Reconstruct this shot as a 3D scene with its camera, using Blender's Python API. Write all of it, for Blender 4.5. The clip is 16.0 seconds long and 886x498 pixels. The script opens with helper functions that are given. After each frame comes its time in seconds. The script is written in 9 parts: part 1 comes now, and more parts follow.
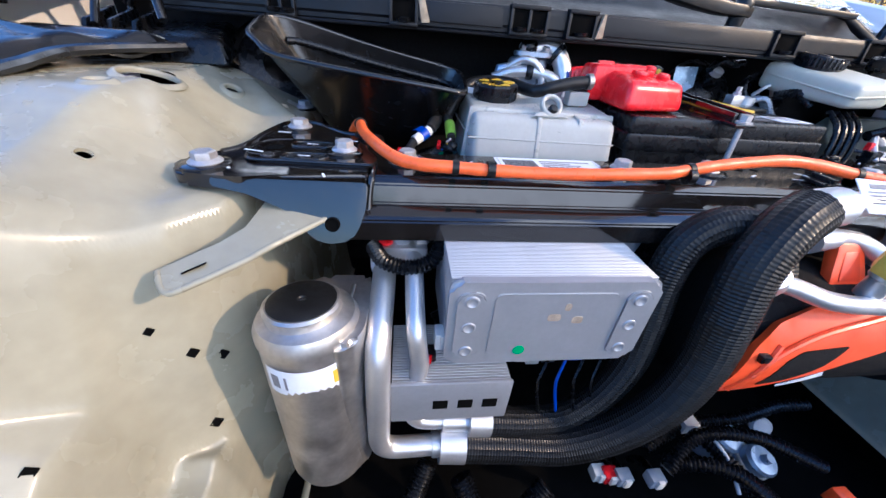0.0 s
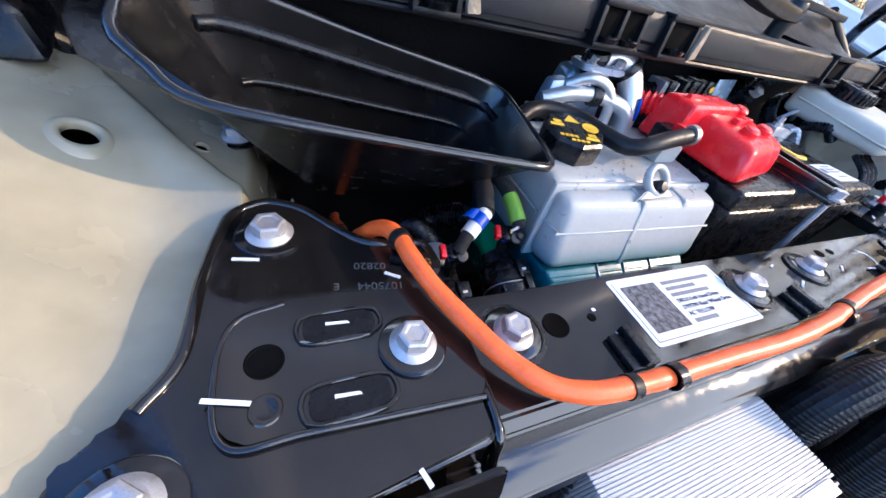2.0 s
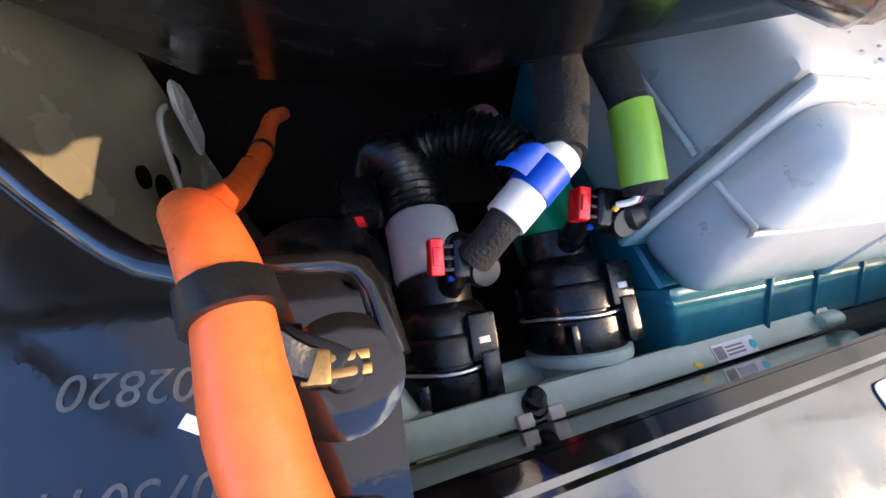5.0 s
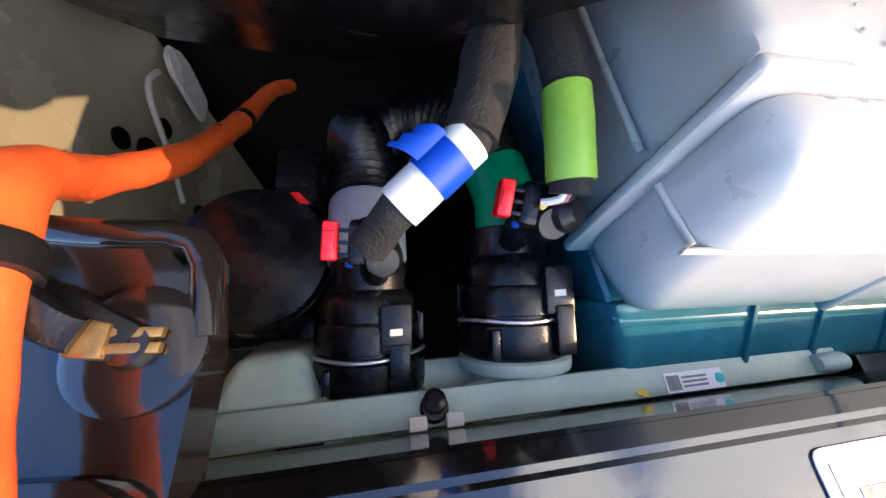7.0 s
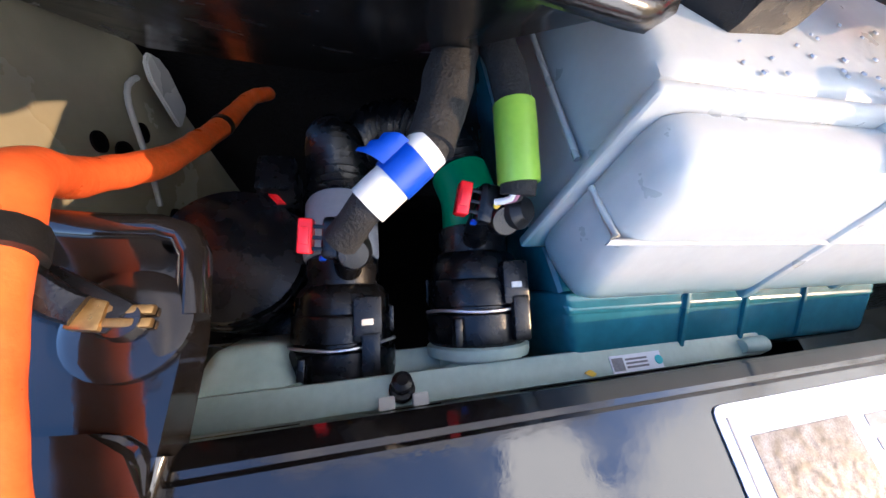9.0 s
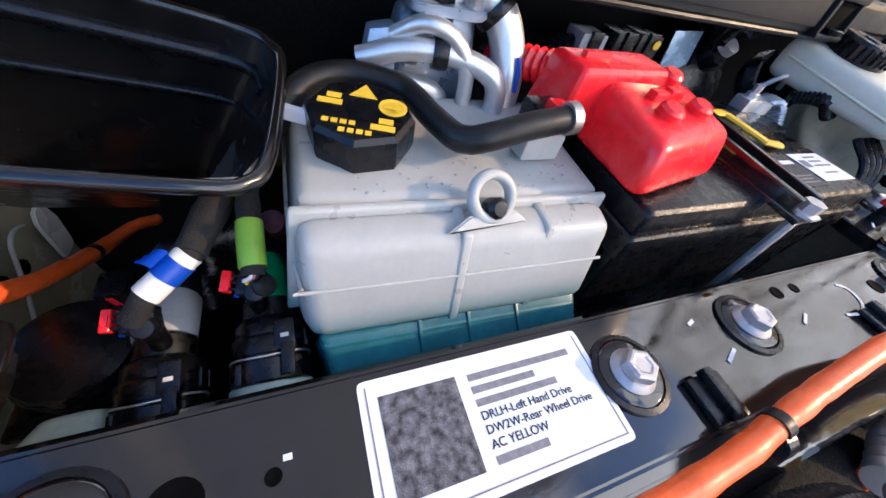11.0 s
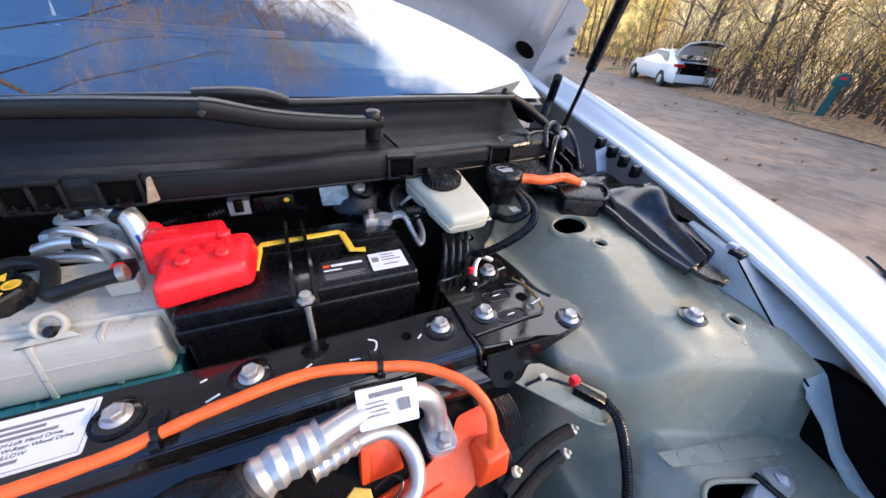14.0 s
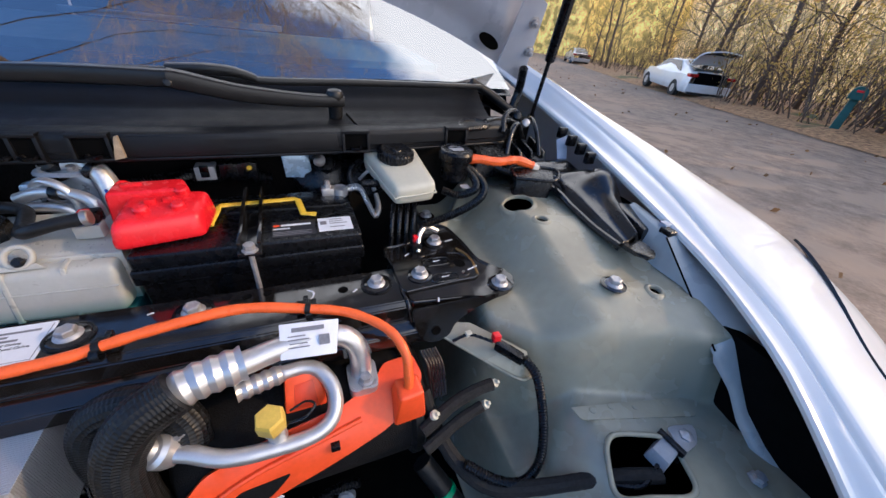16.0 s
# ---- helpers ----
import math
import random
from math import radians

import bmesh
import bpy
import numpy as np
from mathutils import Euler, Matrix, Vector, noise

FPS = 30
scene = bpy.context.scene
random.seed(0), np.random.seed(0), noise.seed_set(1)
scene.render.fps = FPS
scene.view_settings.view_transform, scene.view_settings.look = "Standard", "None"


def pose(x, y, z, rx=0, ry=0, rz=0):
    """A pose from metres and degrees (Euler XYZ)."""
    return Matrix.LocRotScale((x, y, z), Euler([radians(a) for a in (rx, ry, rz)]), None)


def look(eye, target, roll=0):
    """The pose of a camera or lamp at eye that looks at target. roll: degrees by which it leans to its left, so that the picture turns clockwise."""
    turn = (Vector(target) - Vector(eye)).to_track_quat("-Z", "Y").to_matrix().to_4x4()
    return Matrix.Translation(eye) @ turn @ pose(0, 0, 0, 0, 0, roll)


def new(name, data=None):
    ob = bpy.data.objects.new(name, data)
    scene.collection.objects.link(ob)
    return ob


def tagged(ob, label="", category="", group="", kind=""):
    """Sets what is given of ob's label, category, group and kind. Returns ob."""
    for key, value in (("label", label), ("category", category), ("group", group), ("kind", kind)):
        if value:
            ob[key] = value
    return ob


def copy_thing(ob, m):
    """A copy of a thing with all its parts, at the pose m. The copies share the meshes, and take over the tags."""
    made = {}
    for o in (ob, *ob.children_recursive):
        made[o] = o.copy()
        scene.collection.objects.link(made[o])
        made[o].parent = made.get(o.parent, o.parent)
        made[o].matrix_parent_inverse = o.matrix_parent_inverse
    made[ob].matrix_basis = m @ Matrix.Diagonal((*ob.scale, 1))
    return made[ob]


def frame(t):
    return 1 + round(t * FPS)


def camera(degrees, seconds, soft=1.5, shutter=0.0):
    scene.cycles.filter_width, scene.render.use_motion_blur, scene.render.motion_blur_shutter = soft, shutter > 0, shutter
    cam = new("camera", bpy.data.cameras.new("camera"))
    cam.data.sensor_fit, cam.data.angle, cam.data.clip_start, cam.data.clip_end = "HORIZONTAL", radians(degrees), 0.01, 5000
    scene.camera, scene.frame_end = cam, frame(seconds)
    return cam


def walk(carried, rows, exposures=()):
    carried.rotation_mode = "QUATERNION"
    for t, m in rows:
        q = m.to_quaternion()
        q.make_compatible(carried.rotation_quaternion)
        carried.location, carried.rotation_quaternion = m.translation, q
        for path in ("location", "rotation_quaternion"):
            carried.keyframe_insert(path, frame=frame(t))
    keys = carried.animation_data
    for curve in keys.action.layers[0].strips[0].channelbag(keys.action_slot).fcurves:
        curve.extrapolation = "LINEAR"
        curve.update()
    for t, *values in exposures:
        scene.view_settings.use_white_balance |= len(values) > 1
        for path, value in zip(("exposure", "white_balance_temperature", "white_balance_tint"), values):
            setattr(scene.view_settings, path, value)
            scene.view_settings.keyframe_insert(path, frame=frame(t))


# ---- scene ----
EXPOSURE, KELVIN, TINT = 0.84, 4550, 13
STOPS = ((0, 0.04), (0.5, 0.06), (1.5, 0.24), (2.5, 0.45), (3.5, 0.64), (6, 0.98), (8, 1.00), (10.5, 0.36), (11, 0.12), (11.5, 0.16), (12, 0.22), (13, 0.24), (14, -0.04), (15, -0.18), (16, -0.56))


def ease(a, b, v):
    t = min(1.0, max(0.0, (v - a) / (b - a)))
    return t * t * (3 - 2 * t)


cam = camera(104.8, 16.0)
PATH = [
    (0, (-0.282, -0.345, 0.903), (-0.046, 1.327, -0.167), 4.8),
    (0.5, (-0.318, -0.278, 0.953), (0.064, 1.347, -0.149), 7.5),
    (1, (-0.355, -0.22, 0.967), (0.141, 1.297, -0.239), 9.9),
    (1.5, (-0.382, -0.142, 0.97), (0.289, 1.235, -0.316), 13.7),
    (2, (-0.388, -0.081, 0.953), (0.367, 1.197, -0.388), 16.1),
    (2.5, (-0.379, -0.025, 0.922), (0.42, 1.155, -0.482), 18.9),
    (3, (-0.371, 0.006, 0.888), (0.421, 1.114, -0.577), 18.5),
    (3.5, (-0.353, 0.031, 0.862), (0.421, 1.004, -0.704), 22.1),
    (5.8, (-0.298, 0.049, 0.862), (0.166, 0.873, -0.899), 21.9),
    (6, (-0.293, 0.046, 0.861), (0.146, 0.863, -0.911), 21.9),
    (6.5, (-0.282, 0.041, 0.861), (0.106, 0.848, -0.927), 20.9),
    (7, (-0.273, 0.045, 0.863), (0.085, 0.837, -0.939), 19.8),
    (7.5, (-0.274, 0.049, 0.867), (0.029, 0.841, -0.945), 18.4),
    (8, (-0.276, 0.049, 0.869), (-0.025, 0.841, -0.95), 16.4),
    (8.2, (-0.279, 0.052, 0.87), (0.013, 0.832, -0.948), 18.6),
    (10.5, (-0.215, -0.018, 0.897), (0.419, 1.065, -0.66), 19.1),
    (11, (-0.192, -0.029, 0.944), (0.51, 1.136, -0.522), 16.8),
    (11.5, (-0.181, -0.062, 0.993), (0.575, 1.16, -0.398), 14.6),
    (12, (-0.173, -0.104, 1.013), (0.623, 1.158, -0.319), 12.8),
    (12.5, (-0.129, -0.162, 1.029), (0.653, 1.136, -0.277), 11.4),
    (13, (-0.048, -0.212, 1.054), (0.721, 1.106, -0.239), 10.6),
    (13.5, (0.056, -0.253, 1.089), (0.789, 1.153, -0.13), 9.1),
    (14, (0.134, -0.269, 1.116), (0.884, 1.206, -0.006), 5.9),
    (14.5, (0.182, -0.287, 1.137), (0.915, 1.234, 0.065), 3.7),
    (15, (0.198, -0.305, 1.143), (0.934, 1.217, 0.074), 3.9),
    (15.5, (0.2, -0.324, 1.137), (0.934, 1.197, 0.066), 4.8),
    (16, (0.201, -0.364, 1.102), (0.913, 1.141, -0.007), 7.0),
]
walk(cam, [(t, look(eye, target, roll)) for t, eye, target, roll in PATH], exposures=[(t, EXPOSURE + e, KELVIN - 200 + 700 * ease(1.5, 4, t) - 300 * ease(8.5, 10.5, t) + 60 * ease(12.5, 15, t), TINT) for t, e in STOPS])

# ---- light ----
SUN_AZ, SUN_EL = 112.0, 27.0          # degrees from +y towards +x, and above the horizon
world = bpy.data.worlds.new("sky")
scene.world = world
world.use_nodes = True
wn, wl = world.node_tree.nodes, world.node_tree.links
wn.clear()
w_out = wn.new("ShaderNodeOutputWorld")
w_bg = wn.new("ShaderNodeBackground")
w_sky = wn.new("ShaderNodeTexSky")
w_sky.sky_type = "NISHITA"
w_sky.sun_disc = False
w_sky.sun_elevation = radians(SUN_EL)
w_sky.sun_rotation = radians(SUN_AZ)
w_bg.inputs["Strength"].default_value = 0.20
w_tc = wn.new("ShaderNodeTexCoord")
w_noise = wn.new("ShaderNodeTexNoise")
w_noise.inputs["Scale"].default_value = 2.4
w_noise.inputs["Detail"].default_value = 7.0
w_ramp = wn.new("ShaderNodeValToRGB")
w_ramp.color_ramp.elements[0].position = 0.60
w_ramp.color_ramp.elements[1].position = 0.66
w_mix = wn.new("ShaderNodeMix")
w_mix.data_type = "RGBA"
w_mix.inputs["B"].default_value = (10.5, 8.7, 6.5, 1)
wl.new(w_tc.outputs["Generated"], w_noise.inputs["Vector"])
w_lean = wn.new("ShaderNodeVectorMath")   # unseen bank thickening towards the sun's side, kept as fill for the bay
w_lean.operation = "DOT_PRODUCT"
w_lean.inputs[1].default_value = (0.42, -0.20, -0.12)
wl.new(w_tc.outputs["Generated"], w_lean.inputs[0])
w_add = wn.new("ShaderNodeMath")
w_add.operation = "ADD"
wl.new(w_noise.outputs["Fac"], w_add.inputs[0])
wl.new(w_lean.outputs["Value"], w_add.inputs[1])
# a second bank stands over the roof, its lower edge ragged
w_bank = wn.new("ShaderNodeVectorMath")
w_bank.operation = "DOT_PRODUCT"
w_bank.inputs[1].default_value = (0.451, 0.892, 0.0)
wl.new(w_tc.outputs["Generated"], w_bank.inputs[0])
w_fray = wn.new("ShaderNodeTexNoise")
w_fray.inputs["Scale"].default_value = 7.0
w_fray.inputs["Detail"].default_value = 8.0
wl.new(w_tc.outputs["Generated"], w_fray.inputs["Vector"])
w_edge = wn.new("ShaderNodeMath")
w_edge.operation = "MULTIPLY_ADD"
w_edge.inputs[1].default_value = 0.16
wl.new(w_fray.outputs["Fac"], w_edge.inputs[0])
wl.new(w_bank.outputs["Value"], w_edge.inputs[2])
w_max = wn.new("ShaderNodeMath")
w_max.operation = "MAXIMUM"
wl.new(w_add.outputs[0], w_max.inputs[0])
wl.new(w_edge.outputs[0], w_max.inputs[1])
wl.new(w_max.outputs[0], w_ramp.inputs["Fac"])
wl.new(w_ramp.outputs["Color"], w_mix.inputs["Factor"])
wl.new(w_sky.outputs["Color"], w_mix.inputs["A"])
wl.new(w_mix.outputs["Result"], w_bg.inputs["Color"])
wl.new(w_bg.outputs["Background"], w_out.inputs["Surface"])

sun_data = bpy.data.lights.new("sun", "SUN")
sun_data.energy, sun_data.angle, sun_data.color = 2.2, radians(0.7), (1.0, 0.58, 0.24)
sun_lamp = new("sun", sun_data)
sun_way = Vector((math.sin(radians(SUN_AZ)) * math.cos(radians(SUN_EL)), math.cos(radians(SUN_AZ)) * math.cos(radians(SUN_EL)), math.sin(radians(SUN_EL))))
sun_lamp.matrix_world = look(sun_way * 30, (0, 0, 0))


# ---- materials ----
def mat(name, base, rough=0.5, metal=0.0, var=0.15, scale=30.0, bump=0.05, bscale=300.0, rvar=0.12, stain=None, stain_scale=9.0, stain_at=0.62, stretch=(1, 1, 1), ior=1.5, coat=0.0):
    """A surface with colour varied at two scales, uneven gloss, fine relief and, where given, stains."""
    m = bpy.data.materials.new(name)
    m.use_nodes = True
    n, l = m.node_tree.nodes, m.node_tree.links
    b = n["Principled BSDF"]
    b.inputs["Metallic"].default_value = metal
    b.inputs["IOR"].default_value = ior
    b.inputs["Coat Weight"].default_value = coat
    tc = n.new("ShaderNodeTexCoord")
    mp = n.new("ShaderNodeMapping")
    mp.inputs["Scale"].default_value = stretch
    l.new(tc.outputs["Object"], mp.inputs["Vector"])

    def tex(s, detail=5.0):
        t = n.new("ShaderNodeTexNoise")
        t.inputs["Scale"].default_value, t.inputs["Detail"].default_value = s, detail
        l.new(mp.outputs["Vector"], t.inputs["Vector"])
        return t.outputs["Fac"]

    def ranged(src, a, c):
        r = n.new("ShaderNodeMapRange")
        r.inputs["From Min"].default_value, r.inputs["From Max"].default_value = 0.3, 0.7
        r.inputs["To Min"].default_value, r.inputs["To Max"].default_value = a, c
        l.new(src, r.inputs["Value"])
        return r.outputs["Result"]

    big, fine = tex(scale), tex(scale * 7.3, 8.0)
    mul = n.new("ShaderNodeMath")
    mul.operation = "MULTIPLY"
    l.new(ranged(big, 1 - var, 1 + var), mul.inputs[0])
    l.new(ranged(fine, 1 - var * 0.6, 1 + var * 0.6), mul.inputs[1])
    vm = n.new("ShaderNodeVectorMath")
    vm.operation = "SCALE"
    vm.inputs[0].default_value = base
    l.new(mul.outputs[0], vm.inputs["Scale"])
    col = vm.outputs["Vector"]
    if stain:
        st = tex(stain_scale, 6.0)
        rm = n.new("ShaderNodeValToRGB")
        rm.color_ramp.elements[0].position, rm.color_ramp.elements[1].position = stain_at, stain_at + 0.08
        l.new(st, rm.inputs["Fac"])
        mx = n.new("ShaderNodeMix")
        mx.data_type = "RGBA"
        mx.inputs["B"].default_value = (*stain, 1)
        l.new(rm.outputs["Color"], mx.inputs["Factor"])
        l.new(col, mx.inputs["A"])
        col = mx.outputs["Result"]
    l.new(col, b.inputs["Base Color"])
    l.new(ranged(tex(scale * 2.1), max(0.02, rough - rvar), min(1.0, rough + rvar)), b.inputs["Roughness"])
    if bump:
        bp = n.new("ShaderNodeBump")
        bp.inputs["Strength"].default_value, bp.inputs["Distance"].default_value = bump, 0.002
        l.new(tex(bscale, 4.0), bp.inputs["Height"])
        l.new(bp.outputs["Normal"], b.inputs["Normal"])
    return m


def see_through(m, weight, rough=None, sss=0.0):
    b = m.node_tree.nodes["Principled BSDF"]
    b.inputs["Transmission Weight"].default_value = weight
    if sss:
        b.inputs["Subsurface Weight"].default_value = sss
        b.inputs["Subsurface Radius"].default_value = (0.05, 0.046, 0.040)
    return m


M_ECOAT = mat("sealed_grey_green_primer", (0.318, 0.300, 0.218), 0.24, 0.0, 0.10, 9, 0.02, 120, 0.10, (0.255, 0.25, 0.19), 5.0, 0.58)
M_APRON = mat("pale_grey_primer", (0.37, 0.38, 0.375), 0.32, 0.0, 0.08, 8, 0.02, 100, 0.08, (0.40, 0.40, 0.38), 6.0, 0.60)
M_WHITE = mat("white_car_paint", (0.82, 0.80, 0.77), 0.16, 0, 0.03, 4, 0.01, 60, 0.05, coat=0.8)
# inner white made darker and bluer, its shaded look put into the colour
M_HOODIN = mat("shaded_inner_white", (0.47, 0.49, 0.55), 0.30, 0, 0.05, 6, 0.015, 80, 0.08)
M_BLACKPAINT = mat("black_painted_steel", (0.009, 0.008, 0.0075), 0.09, 0, 0.35, 40, 0.012, 500, 0.07, (0.018, 0.016, 0.015), 60, 0.68, ior=1.70)
M_PLASTIC = mat("black_moulded_plastic", (0.0038, 0.0042, 0.0056), 0.28, 0, 0.3, 60, 0.08, 1400, 0.12, ior=1.42)
M_GLOSSP = mat("glossy_black_plastic", (0.006, 0.006, 0.0065), 0.20, 0, 0.3, 30, 0.04, 500, 0.10, (0.012, 0.011, 0.010), 20, 0.62, ior=1.65)
M_COWL = mat("grained_grey_black_plastic", (0.0050, 0.0056, 0.0075), 0.40, 0, 0.25, 20, 0.12, 1800, 0.08, (0.0080, 0.0085, 0.0095), 14, 0.62, ior=1.36)
M_RUBBER = mat("black_rubber_hose", (0.010, 0.010, 0.010), 0.40, 0, 0.3, 80, 0.08, 900, 0.12, ior=1.36)
M_CLOTH = mat("fuzzy_black_cloth_tape", (0.010, 0.010, 0.010), 0.85, 0, 0.5, 200, 0.5, 900, 0.05)
M_FOAM = mat("black_sound_foam", (0.005, 0.005, 0.0055), 0.80, 0, 0.6, 260, 0.8, 700, 0.08, ior=1.3)
# near-black puts the shade of hollows and gaps into the colour; also dark joints
M_DARK = mat("shade_and_joint_black", (0.0025, 0.0025, 0.0025), 0.9, 0, 0.3, 20, 0.05, 200, ior=1.15)
M_ALU = mat("bare_aluminium", (0.64, 0.63, 0.62), 0.36, 0.75, 0.05, 60, 0.03, 400, 0.06)
M_ALUB = mat("brushed_aluminium", (0.43, 0.44, 0.465), 0.40, 0.55, 0.05, 30, 0.05, 300, 0.05, stretch=(1, 6, 1))
M_CAN = mat("dull_aluminium_can", (0.55, 0.53, 0.50), 0.42, 0.9, 0.14, 25, 0.04, 200, 0.12, (0.42, 0.40, 0.37), 18, 0.60)
M_ZINC = mat("zinc_plated_steel", (0.47, 0.46, 0.46), 0.46, 0.65, 0.14, 200, 0.05, 900, 0.12)
M_ORANGE = mat("orange_cable_sleeve", (0.82, 0.13, 0.015), 0.36, 0, 0.12, 60, 0.12, 350, 0.1)
M_ORPLAST = mat("orange_moulded_plastic", (0.80, 0.085, 0.012), 0.36, 0, 0.08, 25, 0.03, 300, 0.08)
M_RED = mat("glossy_red_plastic", (0.72, 0.010, 0.014), 0.26, 0, 0.07, 40, 0.02, 300, 0.06)
M_TANK = see_through(mat("milky_tank_plastic", (0.47, 0.475, 0.445), 0.34, 0, 0.05, 30, 0.05, 260, 0.08, ior=1.42), 0.14, sss=0.8)
tn, tl = M_TANK.node_tree.nodes, M_TANK.node_tree.links     # the coolant shows through up to its level
t_geo, t_sep, t_map, t_mix = tn.new("ShaderNodeNewGeometry"), tn.new("ShaderNodeSeparateXYZ"), tn.new("ShaderNodeMapRange"), tn.new("ShaderNodeMix")
t_mix.data_type = "RGBA"
t_mix.inputs["A"].default_value = (0.12, 0.33, 0.38, 1)
t_map.inputs["From Min"].default_value, t_map.inputs["From Max"].default_value = 0.757, 0.784
tl.new(t_geo.outputs["Position"], t_sep.inputs["Vector"])
tl.new(t_sep.outputs["Z"], t_map.inputs["Value"])
tl.new(t_map.outputs["Result"], t_mix.inputs["Factor"])
t_bsdf = tn["Principled BSDF"]
tl.new(t_bsdf.inputs["Base Color"].links[0].from_socket, t_mix.inputs["B"])
tl.new(t_mix.outputs["Result"], t_bsdf.inputs["Base Color"])
M_TEAL = mat("coolant_filled_plastic", (0.035, 0.15, 0.19), 0.22, 0, 0.15, 30, 0.02, 200, 0.06)
M_RESV = mat("milky_reservoir_plastic", (0.56, 0.54, 0.43), 0.36, 0, 0.05, 20, 0.03, 300, 0.06)
M_PALE = mat("pale_green_plastic", (0.42, 0.52, 0.45), 0.38, 0, 0.10, 40, 0.03, 300, 0.08)
M_PAPER = mat("white_label_stock", (0.78, 0.80, 0.85), 0.40, 0, 0.03, 60, 0.01, 300, 0.05)
M_INK = mat("black_label_ink", (0.02, 0.02, 0.025), 0.5, 0, 0.2, 200, 0, 100)
M_INKGREY = mat("grey_label_ink", (0.20, 0.20, 0.22), 0.5, 0, 0.2, 300, 0, 100)
M_YELLOW = mat("yellow_plastic", (0.72, 0.48, 0.02), 0.40, 0, 0.08, 50, 0.03, 300, 0.08)
M_YCAP = mat("faded_yellow_cap", (0.66, 0.46, 0.07), 0.45, 0, 0.10, 60, 0.03, 300, 0.08)
M_LIME = mat("lime_tape", (0.21, 0.37, 0.03), 0.42, 0, 0.08, 60, 0.05, 300, 0.08)
M_GREEN = mat("green_tape", (0.004, 0.25, 0.095), 0.42, 0, 0.10, 60, 0.05, 300, 0.08)
M_BLUE = mat("blue_tape", (0.010, 0.05, 0.38), 0.40, 0, 0.10, 80, 0.05, 300, 0.08)
M_WTAPE = mat("white_tape", (0.68, 0.66, 0.60), 0.45, 0, 0.06, 60, 0.05, 300, 0.08)
M_GREYP = mat("grey_plastic", (0.34, 0.35, 0.37), 0.42, 0, 0.08, 60, 0.04, 300, 0.08)
M_VALVE = mat("silver_blue_casting", (0.34, 0.40, 0.50), 0.35, 0.6, 0.1, 40, 0.04, 300, 0.1)
M_PINK = mat("dull_pink_cap", (0.35, 0.14, 0.20), 0.45, 0, 0.1, 60, 0.03, 300)
M_CHALK = mat("white_paint_mark", (0.72, 0.74, 0.78), 0.55, 0, 0.15, 150, 0.05, 500)
M_BRASS = mat("worn_bronze_clip", (0.30, 0.19, 0.07), 0.35, 0.9, 0.2, 120, 0.06, 500)
M_RUST = mat("faint_brown_stain", (0.40, 0.33, 0.25), 0.5, 0.2, 0.3, 120, 0.02, 300)
M_SATIN = mat("satin_black_paint", (0.007, 0.0072, 0.008), 0.34, 0, 0.2, 30, 0.01, 400, 0.06, ior=1.45)
M_STAMP = mat("rubbed_stamped_figures", (0.085, 0.082, 0.08), 0.35, 0, 0.3, 200, 0.05, 400)
M_ASPHALT = mat("worn_asphalt", (0.225, 0.172, 0.126), 0.88, 0, 0.30, 5.0, 0.45, 70, 0.08, (0.29, 0.22, 0.158), 1.3, 0.52)
M_LITTER = mat("fallen_leaf_litter", (0.34, 0.20, 0.09), 0.9, 0, 0.6, 9, 0.9, 30, 0.05, (0.10, 0.11, 0.03), 0.5, 0.60)
M_BARK = mat("grey_brown_bark", (0.13, 0.09, 0.06), 0.85, 0, 0.4, 6, 0.8, 30, 0.05, stretch=(1, 1, 0.25))
# brighter than the bark: sunlight is put into the twig colour
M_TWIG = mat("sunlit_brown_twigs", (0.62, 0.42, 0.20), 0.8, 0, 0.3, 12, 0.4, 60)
M_TYRE = mat("tyre_rubber", (0.02, 0.02, 0.02), 0.75, 0, 0.2, 20, 0.1, 80)
M_GLASSDARK = mat("dark_tinted_glass", (0.02, 0.022, 0.025), 0.06, 0, 0.1, 5, 0, 50, 0.02)
M_LAMPRED = mat("red_tail_lamp", (0.4, 0.01, 0.01), 0.15, 0, 0.1, 20, 0, 50, 0.04)
M_MAILGREEN = mat("green_moulded_plastic", (0.012, 0.085, 0.075), 0.45, 0, 0.12, 8, 0.05, 60)
M_VAN = mat("silver_beige_paint", (0.50, 0.46, 0.42), 0.25, 0.2, 0.05, 4, 0, 60)


def leaf_mat(name, a, c):
    m = bpy.data.materials.new(name)
    m.use_nodes = True
    n, l = m.node_tree.nodes, m.node_tree.links
    b = n["Principled BSDF"]
    g = n.new("ShaderNodeNewGeometry")
    mx = n.new("ShaderNodeMix")
    mx.data_type = "RGBA"
    mx.inputs["A"].default_value, mx.inputs["B"].default_value = (*a, 1), (*c, 1)
    l.new(g.outputs["Random Per Island"], mx.inputs["Factor"])
    l.new(mx.outputs["Result"], b.inputs["Base Color"])
    b.inputs["Roughness"].default_value = 0.7
    tr = n.new("ShaderNodeBsdfTranslucent")
    l.new(mx.outputs["Result"], tr.inputs["Color"])
    ms = n.new("ShaderNodeMixShader")
    ms.inputs["Fac"].default_value = 0.55
    l.new(b.outputs["BSDF"], ms.inputs[1])
    l.new(tr.outputs["BSDF"], ms.inputs[2])
    l.new(ms.outputs["Shader"], n["Material Output"].inputs["Surface"])
    return m


M_LEAF = leaf_mat("autumn_leaves", (0.70, 0.44, 0.12), (0.36, 0.30, 0.07))
M_LEAFDRY = leaf_mat("dry_brown_leaves", (0.30, 0.17, 0.07), (0.16, 0.10, 0.05))
